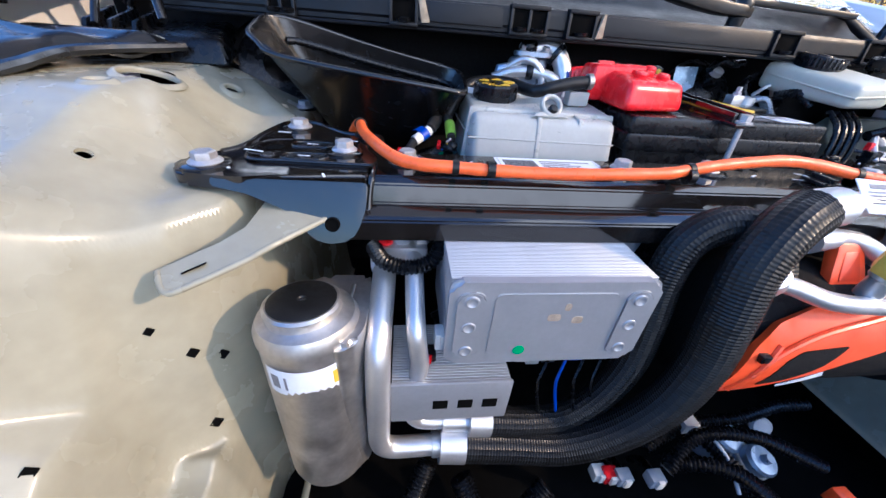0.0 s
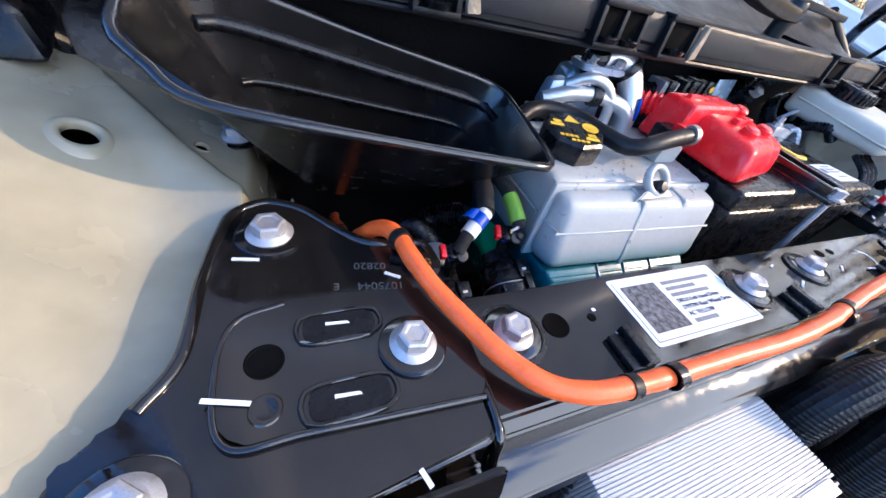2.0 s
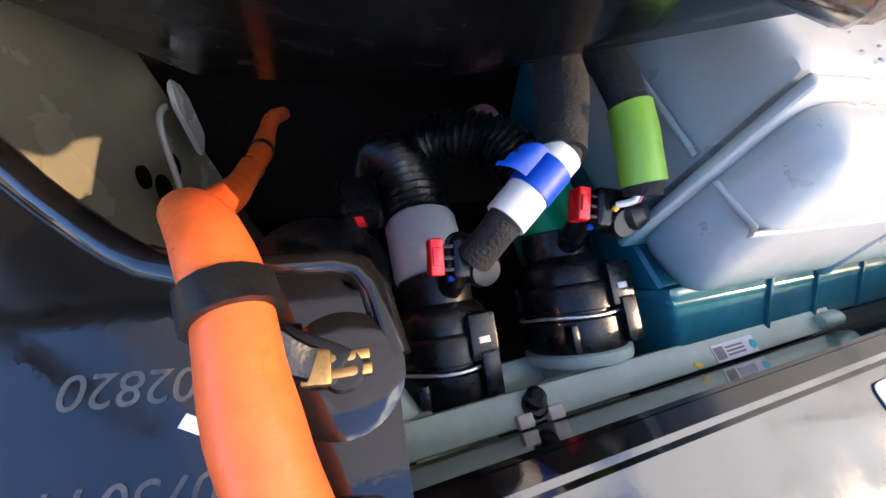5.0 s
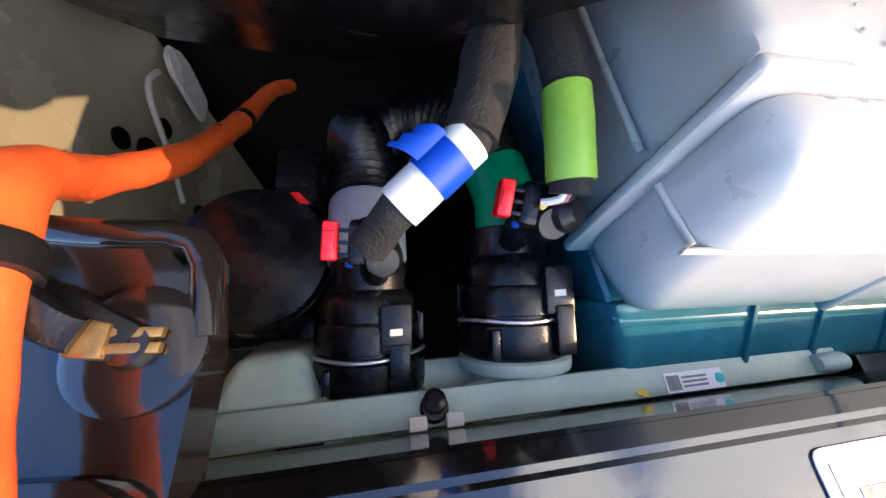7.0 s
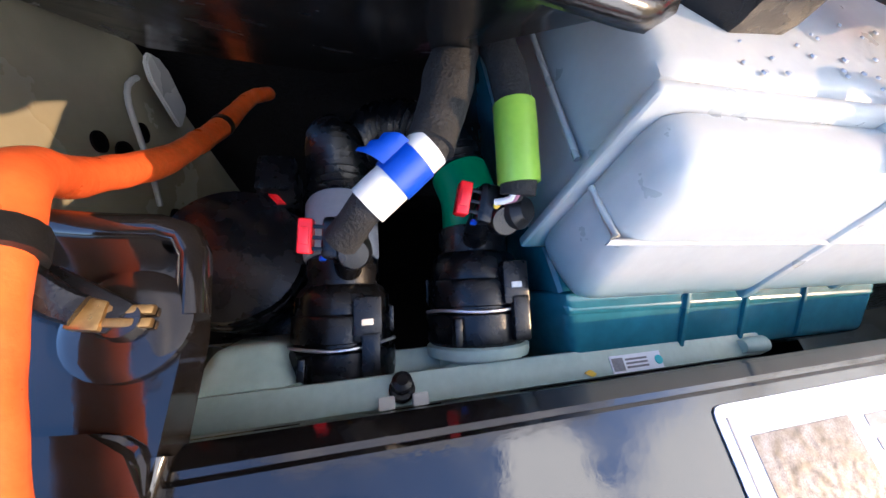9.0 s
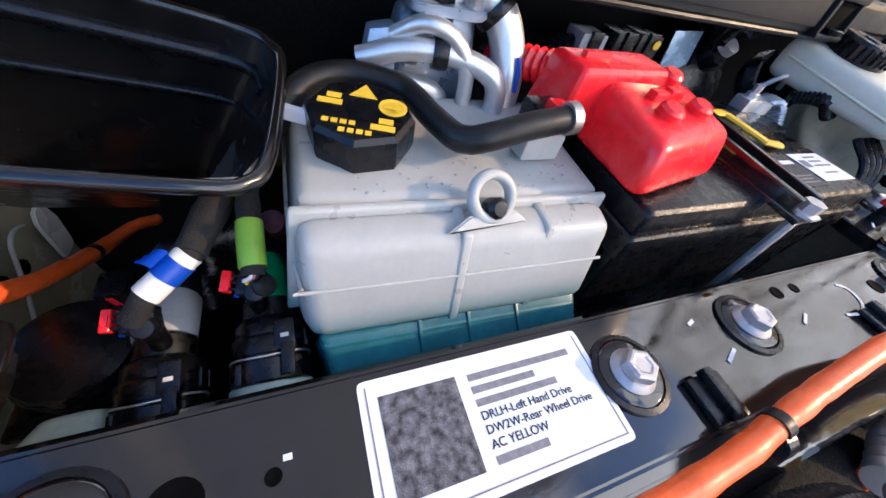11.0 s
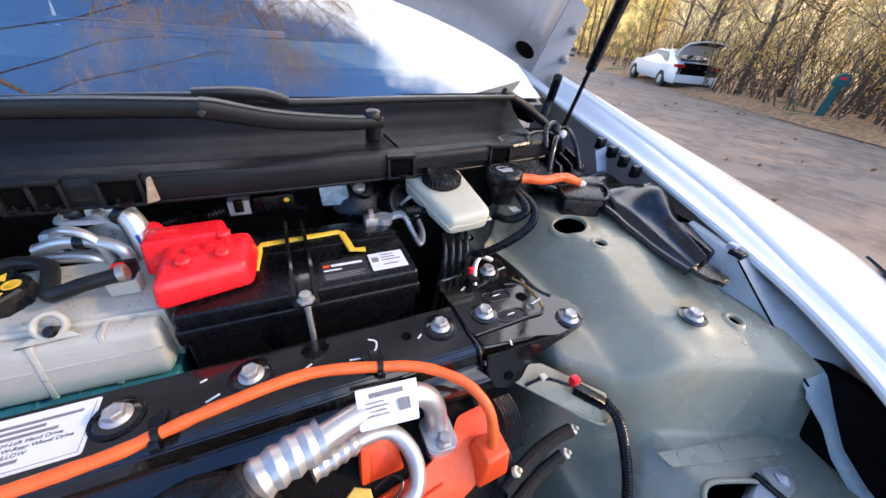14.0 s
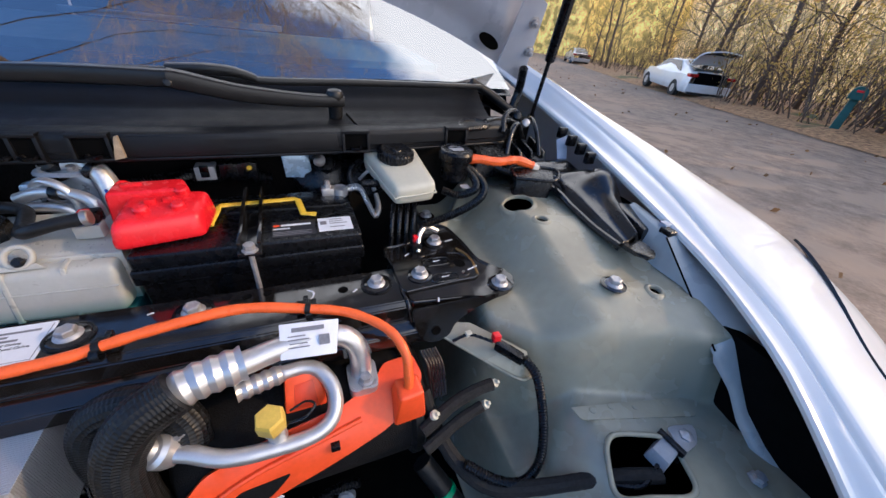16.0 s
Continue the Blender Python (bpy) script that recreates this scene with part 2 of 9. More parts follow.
M_LEAFGOLD = leaf_mat("golden_leaves", (0.80, 0.55, 0.12), (0.55, 0.42, 0.08))

M_SCREEN = bpy.data.materials.new("coated_windscreen_glass")
M_SCREEN.use_nodes = True
gn, gl = M_SCREEN.node_tree.nodes, M_SCREEN.node_tree.links
g_gloss = gn.new("ShaderNodeBsdfGlossy")
g_gloss.inputs["Roughness"].default_value = 0.012
g_clear = gn.new("ShaderNodeBsdfTransparent")
g_clear.inputs["Color"].default_value = (0.86, 0.95, 1.0, 1)
g_mix = gn.new("ShaderNodeMixShader")
g_fres = gn.new("ShaderNodeFresnel")
g_fres.inputs["IOR"].default_value = 6.0
gl.new(g_fres.outputs["Fac"], g_mix.inputs["Fac"])
gl.new(g_clear.outputs["BSDF"], g_mix.inputs[1])
gl.new(g_gloss.outputs["BSDF"], g_mix.inputs[2])
gl.new(g_mix.outputs["Shader"], gn["Material Output"].inputs["Surface"])

# ---- building helpers ----
ORIGIN = {}


def finish(bm, sharp=32):
    me = bpy.data.meshes.new("mesh")
    bmesh.ops.recalc_face_normals(bm, faces=bm.faces)
    bm.to_mesh(me)
    bm.free()
    for p in me.polygons:
        p.use_smooth = True
    me.set_sharp_from_angle(angle=radians(sharp))
    return me


def thing(name, base, label, category, group=""):
    ob = new(name)
    ob.empty_display_size = 0.02
    ob.location = base
    ORIGIN[ob] = Vector(base)
    return tagged(ob, label, category, group)


def part(name, bm, material, parent, label="", sharp=32):
    org = ORIGIN[parent]
    bm.transform(Matrix.Translation(-org))
    me = finish(bm, sharp)
    me.materials.append(material)
    ob = new(name, me)
    ob.parent = parent
    ORIGIN[ob] = org
    if label:
        ob["label"] = label
    return ob


def solo(name, bm, material, label, category, group="", kind="", sharp=32):
    me = finish(bm, sharp)
    me.materials.append(material)
    ob = new(name, me)
    ORIGIN[ob] = Vector((0, 0, 0))
    return tagged(ob, label, category, group, kind)


def bm_new():
    return bmesh.new()


def merge(bm, other, m=None):
    """Adds the mesh other to bm."""
    me = bpy.data.meshes.new("tmp")
    if m is not None:
        other.transform(m)
    other.to_mesh(me)
    other.free()
    bm.from_mesh(me)
    bpy.data.meshes.remove(me)
    return bm


def hexa(c, bevel=0.003, seg=2):
    """A block from eight corners: four below, four above, each going round."""
    bm = bmesh.new()
    v = [bm.verts.new(p) for p in c]
    for f in ((0, 3, 2, 1), (4, 5, 6, 7), (0, 1, 5, 4), (1, 2, 6, 5), (2, 3, 7, 6), (3, 0, 4, 7)):
        bm.faces.new([v[i] for i in f])
    if bevel:
        bmesh.ops.bevel(bm, geom=bm.edges[:], offset=bevel, segments=seg, profile=0.6, affect="EDGES")
    return bm


def box(x0, x1, y0, y1, z0, z1, bevel=0.003, seg=2, tx=0.0, ty=0.0):
    """A block; tx and ty draw its top in on each side."""
    return hexa(((x0, y0, z0), (x1, y0, z0), (x1, y1, z0), (x0, y1, z0), (x0 + tx, y0 + ty, z1), (x1 - tx, y0 + ty, z1), (x1 - tx, y1 - ty, z1), (x0 + tx, y1 - ty, z1)), bevel, seg)


def slab(outline, z0, z1, bevel=0.0015, seg=2):
    """A plate with that outline in plan."""
    bm = bmesh.new()
    low = [bm.verts.new((x, y, z0)) for x, y in outline]
    top = [bm.verts.new((x, y, z1)) for x, y in outline]
    n = len(outline)
    bm.faces.new(top)
    bm.faces.new(low[::-1])
    for i in range(n):
        bm.faces.new((low[i], low[(i + 1) % n], top[(i + 1) % n], top[i]))
    if bevel:
        rim = [e for e in bm.edges if all(v in top for v in e.verts)] + [e for e in bm.edges if all(v in low for v in e.verts)]
        bmesh.ops.bevel(bm, geom=rim, offset=bevel, segments=seg, affect="EDGES")
    return bm


def rounded(points, r=0.006, n=4):
    """An outline with its corners rounded off."""
    out = []
    k = len(points)
    for i in range(k):
        p, a, c = Vector(points[i]), Vector(points[i - 1]), Vector(points[(i + 1) % k])
        u, w = (a - p), (c - p)
        d = min(r, u.length * 0.45, w.length * 0.45)
        s, e = p + u.normalized() * d, p + w.normalized() * d
        for j in range(n + 1):
            t = j / n
            out.append(tuple(s * (1 - t) ** 2 + p * 2 * t * (1 - t) + e * t * t))
    return out


def frame_to(z_axis):
    """The turn that carries z onto that direction."""
    return Vector(z_axis).normalized().to_track_quat("Z", "Y").to_matrix().to_4x4()


def lathe(profile, base=(0, 0, 0), axis=(0, 0, 1), seg=24, flat=None):
    """A turned body: radius and height up the axis from base; flat: number of sides where it is a polygon."""
    bm = bmesh.new()
    k = flat or seg
    rings = []
    for r, h in profile:
        if r < 1e-6:
            rings.append([bm.verts.new((0, 0, h))])
        else:
            rings.append([bm.verts.new((r * math.cos(2 * math.pi * i / k), r * math.sin(2 * math.pi * i / k), h)) for i in range(k)])
    for a, b in zip(rings, rings[1:]):
        for i in range(k):
            j = (i + 1) % k
            if len(a) == 1 and len(b) > 1:
                bm.faces.new((a[0], b[i], b[j]))
            elif len(b) == 1 and len(a) > 1:
                bm.faces.new((a[i], a[j], b[0]))
            elif len(a) > 1:
                bm.faces.new((a[i], a[j], b[j], b[i]))
    for end in (rings[0], rings[-1]):
        if len(end) > 2:
            bm.faces.new(end)
    bm.transform(Matrix.Translation(base) @ frame_to(axis))
    return bm


def spline(points, step=0.006):
    """Catmull-Rom through the points, at even steps."""
    p = [Vector(q) for q in points]
    p = [p[0] * 2 - p[1]] + p + [p[-1] * 2 - p[-2]]
    out = []
    for i in range(1, len(p) - 2):
        n = max(2, int((p[i + 1] - p[i]).length / step))
        for j in range(n):
            t = j / n
            a, b, c, d = p[i - 1], p[i], p[i + 1], p[i + 2]
            out.append(0.5 * (2 * b + (c - a) * t + (2 * a - 5 * b + 4 * c - d) * t * t + (3 * b - a - 3 * c + d) * t ** 3))
    out.append(p[-2])
    return out


def tube(points, r, seg=12, step=0.006, ridge=0.0, pitch=0.004, r_end=None, smooth=True, wobble=0.0, flute=0.0):
    """A pipe, hose or cable along points; ridge and pitch give it corrugations."""
    line = spline(points, min(step, 0.002) if ridge else step) if smooth else [Vector(q) for q in points]
    if ridge:
        # even steps, so that the corrugations come out alike
        fine, line, gap, want = line, [line[0]], 0.0, pitch / 4
        for a, b in zip(fine, fine[1:]):
            d = (b - a).length
            while gap + d >= want:
                a = a.lerp(b, (want - gap) / d)
                d = (b - a).length
                gap = 0.0
                line.append(a.copy())
            gap += d
    bm = bmesh.new()
    rings = []
    total, so_far = sum((b - a).length for a, b in zip(line, line[1:])), 0.0
    up = Vector((0.13, 0.21, 0.97)).normalized()
    for i, q in enumerate(line):
        way = (line[min(i + 1, len(line) - 1)] - line[max(i - 1, 0)]).normalized()
        if i:
            so_far += (q - line[i - 1]).length
        side = way.cross(up)
        if side.length < 1e-3:
            side = way.cross(Vector((1, 0, 0)))
        side.normalize()
        up = side.cross(way).normalized()
        rr = r if r_end is None else r + (r_end - r) * so_far / max(total, 1e-9)
        if ridge:
            rr += ridge * math.cos(2 * math.pi * so_far / pitch)
        if wobble:
            rr *= 1 + wobble * noise.noise(q * 90)
        rings.append([bm.verts.new(q + (side * math.cos(2 * math.pi * k / seg) + up * math.sin(2 * math.pi * k / seg)) * (rr - flute * (k % 2))) for k in range(seg)])
    for a, b in zip(rings, rings[1:]):
        for k in range(seg):
            bm.faces.new((a[k], a[(k + 1) % seg], b[(k + 1) % seg], b[k]))
    bm.faces.new(rings[0][::-1])
    bm.faces.new(rings[-1])
    return bm


def sheet(f, nu, nv):
    """A grid of points f(u, v), u and v from 0 to 1."""
    bm = bmesh.new()
    g = [[bm.verts.new(f(i / nu, j / nv)) for j in range(nv + 1)] for i in range(nu + 1)]
    for i in range(nu):
        for j in range(nv):
            bm.faces.new((g[i][j], g[i + 1][j], g[i + 1][j + 1], g[i][j + 1]))
    return bm


def thick(bm, d):
    bmesh.ops.recalc_face_normals(bm, faces=bm.faces)
    bmesh.ops.solidify(bm, geom=bm.faces[:], thickness=d)
    return bm


def lerp_table(table, v):
    """Straight-line interpolation in rows of (v, value...)."""
    if v <= table[0][0]:
        return table[0][1:]
    for a, b in zip(table, table[1:]):
        if v <= b[0]:
            t = (v - a[0]) / (b[0] - a[0])
            return tuple(p + (q - p) * t for p, q in zip(a[1:], b[1:]))
    return table[-1][1:]


def writing(text, size, m, material, parent):
    """Letters lying in the xy plane of m, as a flat mesh under parent."""
    cu = bpy.data.curves.new("letters", "FONT")
    cu.body, cu.size, cu.extrude = text, size, 0.00015
    tmp = new("letters", cu)
    bpy.context.view_layer.update()
    me = bpy.data.meshes.new_from_object(tmp.evaluated_get(bpy.context.evaluated_depsgraph_get()))
    bpy.data.objects.remove(tmp)
    bpy.data.curves.remove(cu)
    bm = bmesh.new()
    bm.from_mesh(me)
    bpy.data.meshes.remove(me)
    bm.transform(m)
    return part("lettering", bm, material, parent)

# ---- ground, road, verge ----
SLOPE = (-0.024, -0.018)


def ground_z(x, y):
    return SLOPE[0] * x + SLOPE[1] * y


def ground_point(u, v):
    # even steps near the car, long ones far off
    def far(t):
        s = 2 * t - 1
        return 160 * (abs(s) ** 2.2) * (1 if s > 0 else -1)
    x, y = far(u) + 8, far(v) + 6
    return (x, y, ground_z(x, y) + 0.02 * noise.noise(Vector((x * 0.4, y * 0.4, 0))))


solo("ground", sheet(ground_point, 70, 70), M_ASPHALT, "worn grey asphalt road with scattered leaves", "road", kind="structure", sharp=60)
EDGE = ((8.0, -6.0), (10.2, 0.5), (11.6, 3.6), (13.9, 8.7), (16.9, 14.4), (26.0, 29.3), (44.0, 58.0))


def verge_point(u, v):
    x0, y0 = lerp_table([(i / (len(EDGE) - 1), *e) for i, e in enumerate(EDGE)], u)
    d = 45 * v ** 1.8
    wig = 0.35 * noise.noise(Vector((x0 * 0.9, y0 * 0.9, 4))) if v == 0 else 0
    x, y = x0 + 0.87 * d + wig, y0 - 0.49 * d
    rise = 0.14 * ease(0, 1.2, d) + 0.10 * noise.noise(Vector((x * 0.7, y * 0.7, 2))) * ease(0, 1, d)
    return (x, y, ground_z(x, y) + 0.015 + rise)


solo("ground_verge", sheet(verge_point, 120, 30), M_LITTER, "leaf-strewn road verge with grass patches", "verge", kind="structure", sharp=60)

# ---- car body around the bay ----
car = thing("car_body", (0, 0, 0), "white car with raised bonnet and bared front bay", "car")


# crest and foot of the right tower's steep front (x, y)
CREST = ((0.395, -0.040), (0.415, -0.070), (0.430, -0.092), (0.467, -0.128), (0.492, -0.143), (0.567, -0.169), (0.635, -0.201), (0.672, -0.226), (0.70, -0.236))
TOE = ((0.395, -0.085), (0.415, -0.110), (0.430, -0.128), (0.467, -0.160), (0.5014, -0.177), (0.578, -0.206), (0.655, -0.236), (0.6745, -0.2490), (0.70, -0.258))
TOWER_FRONT = ((0.395, -0.040), (0.415, -0.075), (0.432, -0.108), (0.46, -0.140), (0.50, -0.175), (0.55, -0.216), (0.60, -0.240), (0.65, -0.256), (0.70, -0.262))


def tower_z(x, y, s=1):
    """Height of the right inner wing at x, y (mirrored for the other side)."""
    T = 0.812 + 0.030 * ease(-0.10, 0.03, y)
    top = 0.776 + (T - 0.776) * ease(0.47, 0.555, x)
    top -= 0.02 * ease(0.13, 0.24, y)
    d = lerp_table(((0.40, 0.125), (0.4605, 0.183), (0.51, 0.245), (0.55, 0.28)), x)[0] - y      # fold before the lower rear shelf
    top += 0.018 * ease(0.055, 0.0, d) * ease(-0.010, 0.0, d) * ease(0.57, 0.47, x) * ease(0.400, 0.420, x)
    if s < 0:
        # the rear shelf of this side stays higher, rising outwards
        top += (min(0.842, 0.789 + 0.45 * (x - 0.432)) - top) * ease(0.10, 0.18, y)
        top += 0.009 * ease(0.045, 0.0, d) * ease(-0.010, 0.0, d) * ease(0.55, 0.47, x) * ease(0.400, 0.420, x)
    x_in = 0.408
    y_fr = lerp_table(CREST if s > 0 else TOWER_FRONT, x)[0]
    low = 0.694 - 0.006 * ease(-0.24, -0.30, y) - 0.10 * (1 - ease(0.43, 0.52, x))
    low -= 0.05 * ease(-0.36, -0.44, y) * ease(0.56, 0.50, x)
    if s < 0:
        # the other side falls steeply to a lower ledge
        low = 0.618 + 0.010 * math.exp(-((y + 0.165) / 0.010) ** 2) - 0.075 * ease(0.525, 0.480, x) - 0.05 * ease(-0.20, -0.30, y) - 0.20 * ease(0.455, 0.425, x)
        low += (0.655 + 0.9 * (x - 0.50) - 0.06 * ease(-0.21, -0.30, y) - low) * ease(0.486, 0.503, x)      # raised outer shelf
    front = ease(y_fr - 0.006, y_fr + 0.038, y)
    if s > 0:
        foot = lerp_table(TOE, x)[0]
        k = (y - foot) / (y_fr + 0.004 - foot)
        front = 0.25 * ease(-0.10, 1.25, k) + 0.75 * min(1.0, max(0.0, (0.5 * (k + math.sqrt(k * k + 0.010)) - 0.5 * (k - 1 + math.sqrt((k - 1) ** 2 + 0.060)))))
    top -= 0.012 * ease(y_fr + 0.07, y_fr + 0.01, y)
    z = low + (top - low) * front
    inner = ease(x_in - 0.020, x_in + 0.016, x)
    z = 0.45 + (z - 0.45) * inner
    z += 0.006 * (s > 0) * math.exp(-((x - 0.5885) ** 2 + (y + 0.117) ** 2) / 0.0006)
    return z


TOWER_HOLES = ((0.5587, 0.099, 0.027), (0.564, 0.034, 0.010), (0.650, -0.139, 0.009))
LEFT_HOLES = ((0.505, 0.168, 0.0095), (0.4516, 0.197, 0.0045), (0.524, -0.062, 0.0050))


def tower(s):
    holes = TOWER_HOLES + (LEFT_HOLES if s < 0 else ())
    ob = part("strut_tower", bm_new(), M_ECOAT, car)
    bm = bmesh.new()
    nx, ny = 140, 380
    g = []
    for i in range(nx + 1):
        x = 0.385 + 0.315 * i / nx
        g.append([bm.verts.new((s * x, -0.62 + 0.90 * j / ny, tower_z(x, -0.62 + 0.90 * j / ny, s))) for j in range(ny + 1)])
    for i in range(nx):
        for j in range(ny):
            cx, cy = 0.385 + 0.315 * (i + 0.5) / nx, -0.62 + 0.90 * (j + 0.5) / ny
            if any((cx - hx) ** 2 + (cy - hy) ** 2 < hr * hr for hx, hy, hr in holes):
                continue
            hu, hv = (cx - 0.542) * 0.94 - (cy + 0.289) * 0.34, (cx - 0.542) * 0.34 + (cy + 0.289) * 0.94
            if s > 0 and (abs(hu) / 0.046) ** 4 + (abs(hv) / 0.034) ** 4 < 1:
                continue
            bm.faces.new((g[i][j], g[i + 1][j], g[i + 1][j + 1], g[i][j + 1]))
    for v in [v for v in bm.verts if not v.link_faces]:
        bm.verts.remove(v)
    bmesh.ops.recalc_face_normals(bm, faces=bm.faces)
    old = ob.data
    me = finish(bm, 60)
    me.materials.append(M_ECOAT)
    ob.data = me
    bpy.data.meshes.remove(old)
    for hx, hy, hr in holes:
        e = hr + 0.004
        up = Vector((-s * (tower_z(hx + e, hy, s) - tower_z(hx - e, hy, s)), -(tower_z(hx, hy + e, s) - tower_z(hx, hy - e, s)), 2 * e)).normalized()
        z = sum(tower_z(hx + a, hy + b, s) for a, b in ((e, 0), (-e, 0), (0, e), (0, -e))) / 4
        rim = lathe([(hr - 0.0012, -0.003), (hr - 0.0012, 0.0004), (hr, 0.0030), (hr + 0.003, 0.0028), (hr + 0.0075, -0.0012)], (s * hx, hy, z), up, 36)
        if hr < 0.006:
            rim = lathe([(hr + 0.0018, -0.001), (hr + 0.0016, 0.0006), (hr + 0.0006, 0.0008), (hr - 0.0004, -0.002)], (s * hx, hy, z), up, 24)
        bmesh.ops.delete(rim, geom=[f for f in rim.faces if len(f.verts) > 4], context="FACES_ONLY")
        part("hole_rim", rim, M_ECOAT, ob, sharp=70)
        # near-black disc painted as the shade below the hole
        part("hole_backing", lathe([(hr + 0.002, -0.05), (hr + 0.002, -0.045)], (s * hx, hy, z), (0, 0, 1), 20), M_DARK, ob, "near-black disc for the shade below the hole")
    for k in range(26):
        x, y = 0.46 + 0.20 * random.random(), -0.25 + 0.35 * random.random()
        e = 0.002
        up = Vector((-s * (tower_z(x + e, y, s) - tower_z(x - e, y, s)), -(tower_z(x, y + e, s) - tower_z(x, y - e, s)), 2 * e)).normalized()
        if up.z > 0.5:
            part("spot_weld", lathe([(0.0040, -0.0003), (0.0037, 0.0002), (0.0030, 0.0003), (0.0025, 0.0), (0.0018, 0.0), (0.0012, 0.0002), (0, 0.0002)], (s * x, y, tower_z(x, y, s)), up, 14), M_ECOAT, ob)
    return ob


tower_r = tower(1)
tower_l = tower(-1)


def on_front(x, z):
    """Depth at which the steep front of the left tower stands at height z."""
    a, b = -0.30, 0.0
    for _ in range(40):
        m = (a + b) / 2
        a, b = (m, b) if tower_z(x, m, -1) < z else (a, m)
    return a


# near-black discs paint the shade of small drain holes onto the wall
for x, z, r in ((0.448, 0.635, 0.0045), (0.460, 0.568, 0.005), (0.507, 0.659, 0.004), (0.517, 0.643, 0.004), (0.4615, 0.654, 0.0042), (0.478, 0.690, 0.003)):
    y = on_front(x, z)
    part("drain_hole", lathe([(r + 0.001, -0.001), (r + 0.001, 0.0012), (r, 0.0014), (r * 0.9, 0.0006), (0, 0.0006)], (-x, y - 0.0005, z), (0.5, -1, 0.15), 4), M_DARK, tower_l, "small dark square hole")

# the opening in the front ledge shows a near-black box standing in for shade
for s in (1, -1):
    if s > 0:
        rim = []
        for k in range(49):
            a = 2 * math.pi * k / 48
            u, v = 0.046 * math.copysign(abs(math.cos(a)) ** 0.5, math.cos(a)), 0.034 * math.copysign(abs(math.sin(a)) ** 0.5, math.sin(a))
            x, y = 0.542 + 0.94 * u + 0.34 * v, -0.289 - 0.34 * u + 0.94 * v
            rim.append((x, y, tower_z(x, y) + 0.0005))
        part("opening_rim", tube(rim, 0.0034, 8, 0.006), M_ECOAT, tower_r, "rolled rim of the ledge opening", 60)
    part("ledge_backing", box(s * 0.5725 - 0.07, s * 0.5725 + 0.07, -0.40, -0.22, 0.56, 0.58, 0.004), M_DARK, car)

# apron strip between tower and fender, a folded sheet
STRIP = ((0.010, 0.726, 0.868, 0.020), (-0.0829, 0.7120, 0.8585, 0.028), (-0.143, 0.7010, 0.8215, 0.052), (-0.190, 0.6870, 0.7980, 0.060), (-0.2316, 0.6722, 0.7805, 0.064), (-0.265, 0.6900, 0.7450, 0.060), (-0.290, 0.6910, 0.7160, 0.062), (-0.325, 0.6905, 0.6930, 0.062), (-0.350, 0.6950, 0.6840, 0.056), (-0.362, 0.7010, 0.6800, 0.042), (-0.367, 0.7080, 0.6780, 0.022))
STRIP_KEYS = [(-r[0], *r[1:]) for r in STRIP]


def strip_bm(s):
    def f(u, v):
        y = 0.010 - 0.377 * u
        x, z, w = lerp_table(STRIP_KEYS, -y)
        if v < 0.15:
            k = 1 - v / 0.15
            foot = tower_z(0.699, y, s) + 0.001 if y > -0.235 else z - 0.010
            return (s * (x + (min(x - 0.002, 0.699) - x) * k), y, z + (min(z - 0.004, foot) - z) * k)
        k = (v - 0.15) / 0.85
        return (s * (x + w * k), y, z + 0.003 * math.sin(math.pi * k) + 0.022 * k * ease(-0.10, -0.18, y))
    return thick(sheet(f, 90, 12), 0.0015)


apron = part("wing_apron", strip_bm(1), M_APRON, car, "pale grey folded apron beside the fender", 50)
part("wing_apron", strip_bm(-1), M_ECOAT, car, "primer-coloured apron beside the fender", 50)
part("sealer_line", tube([(r[1] - 0.001, r[0], r[2] + 0.001) for r in STRIP[1:5]], 0.0013, 6, 0.01), M_DARK, apron, "thin dark joint along the apron", 60)
part("apron_hole", lathe([(0.0085, 0.0), (0.0085, 0.0012), (0.0075, 0.0014), (0.0070, 0.0006), (0, 0.0006)], (0.722, -0.3425, 0.6990), (-0.35, -0.25, 1), 20), M_DARK, apron, "dark round hole")

def liner_bm(s):
    def f(u, v):
        y = 0.24 - 0.84 * u
        t = lerp_table(STRIP_KEYS, -y)
        fx, fz = fend_row(y)
        x = t[0] + 0.040 + (fx + 0.03 - t[0] - 0.040) * ease(0.35, 1, v)
        return (s * x, y, t[1] - 0.012 - 0.16 * ease(0, 0.4, v) + 0.10 * ease(0.8, 1, v))
    return sheet(f, 40, 14)


# three lines along the wing: the folded lip, the crest of the shut face, and the outer shoulder (y, x, z)
LIP = ((0.62, 0.740, 1.010), (0.40, 0.772, 0.955), (0.206, 0.7708, 0.9175), (0.0803, 0.7544, 0.8950), (-0.0408, 0.7370, 0.8728), (-0.1079, 0.7276, 0.8600), (-0.1688, 0.7172, 0.8469), (-0.216, 0.7028, 0.8350), (-0.2569, 0.6917, 0.8236), (-0.2941, 0.6799, 0.8105), (-0.3374, 0.6636, 0.7900), (-0.45, 0.600, 0.745), (-0.75, 0.40, 0.66))
FEND = ((0.62, 0.770, 1.045), (0.40, 0.806, 0.995), (0.2323, 0.815, 0.9526), (0.0921, 0.8125, 0.9197), (-0.0014, 0.7960, 0.9010), (-0.0829, 0.7760, 0.8805), (-0.1626, 0.7543, 0.8604), (-0.2249, 0.7372, 0.8476), (-0.2753, 0.7221, 0.8323), (-0.3233, 0.7046, 0.8128), (-0.45, 0.640, 0.775), (-0.75, 0.44, 0.68))
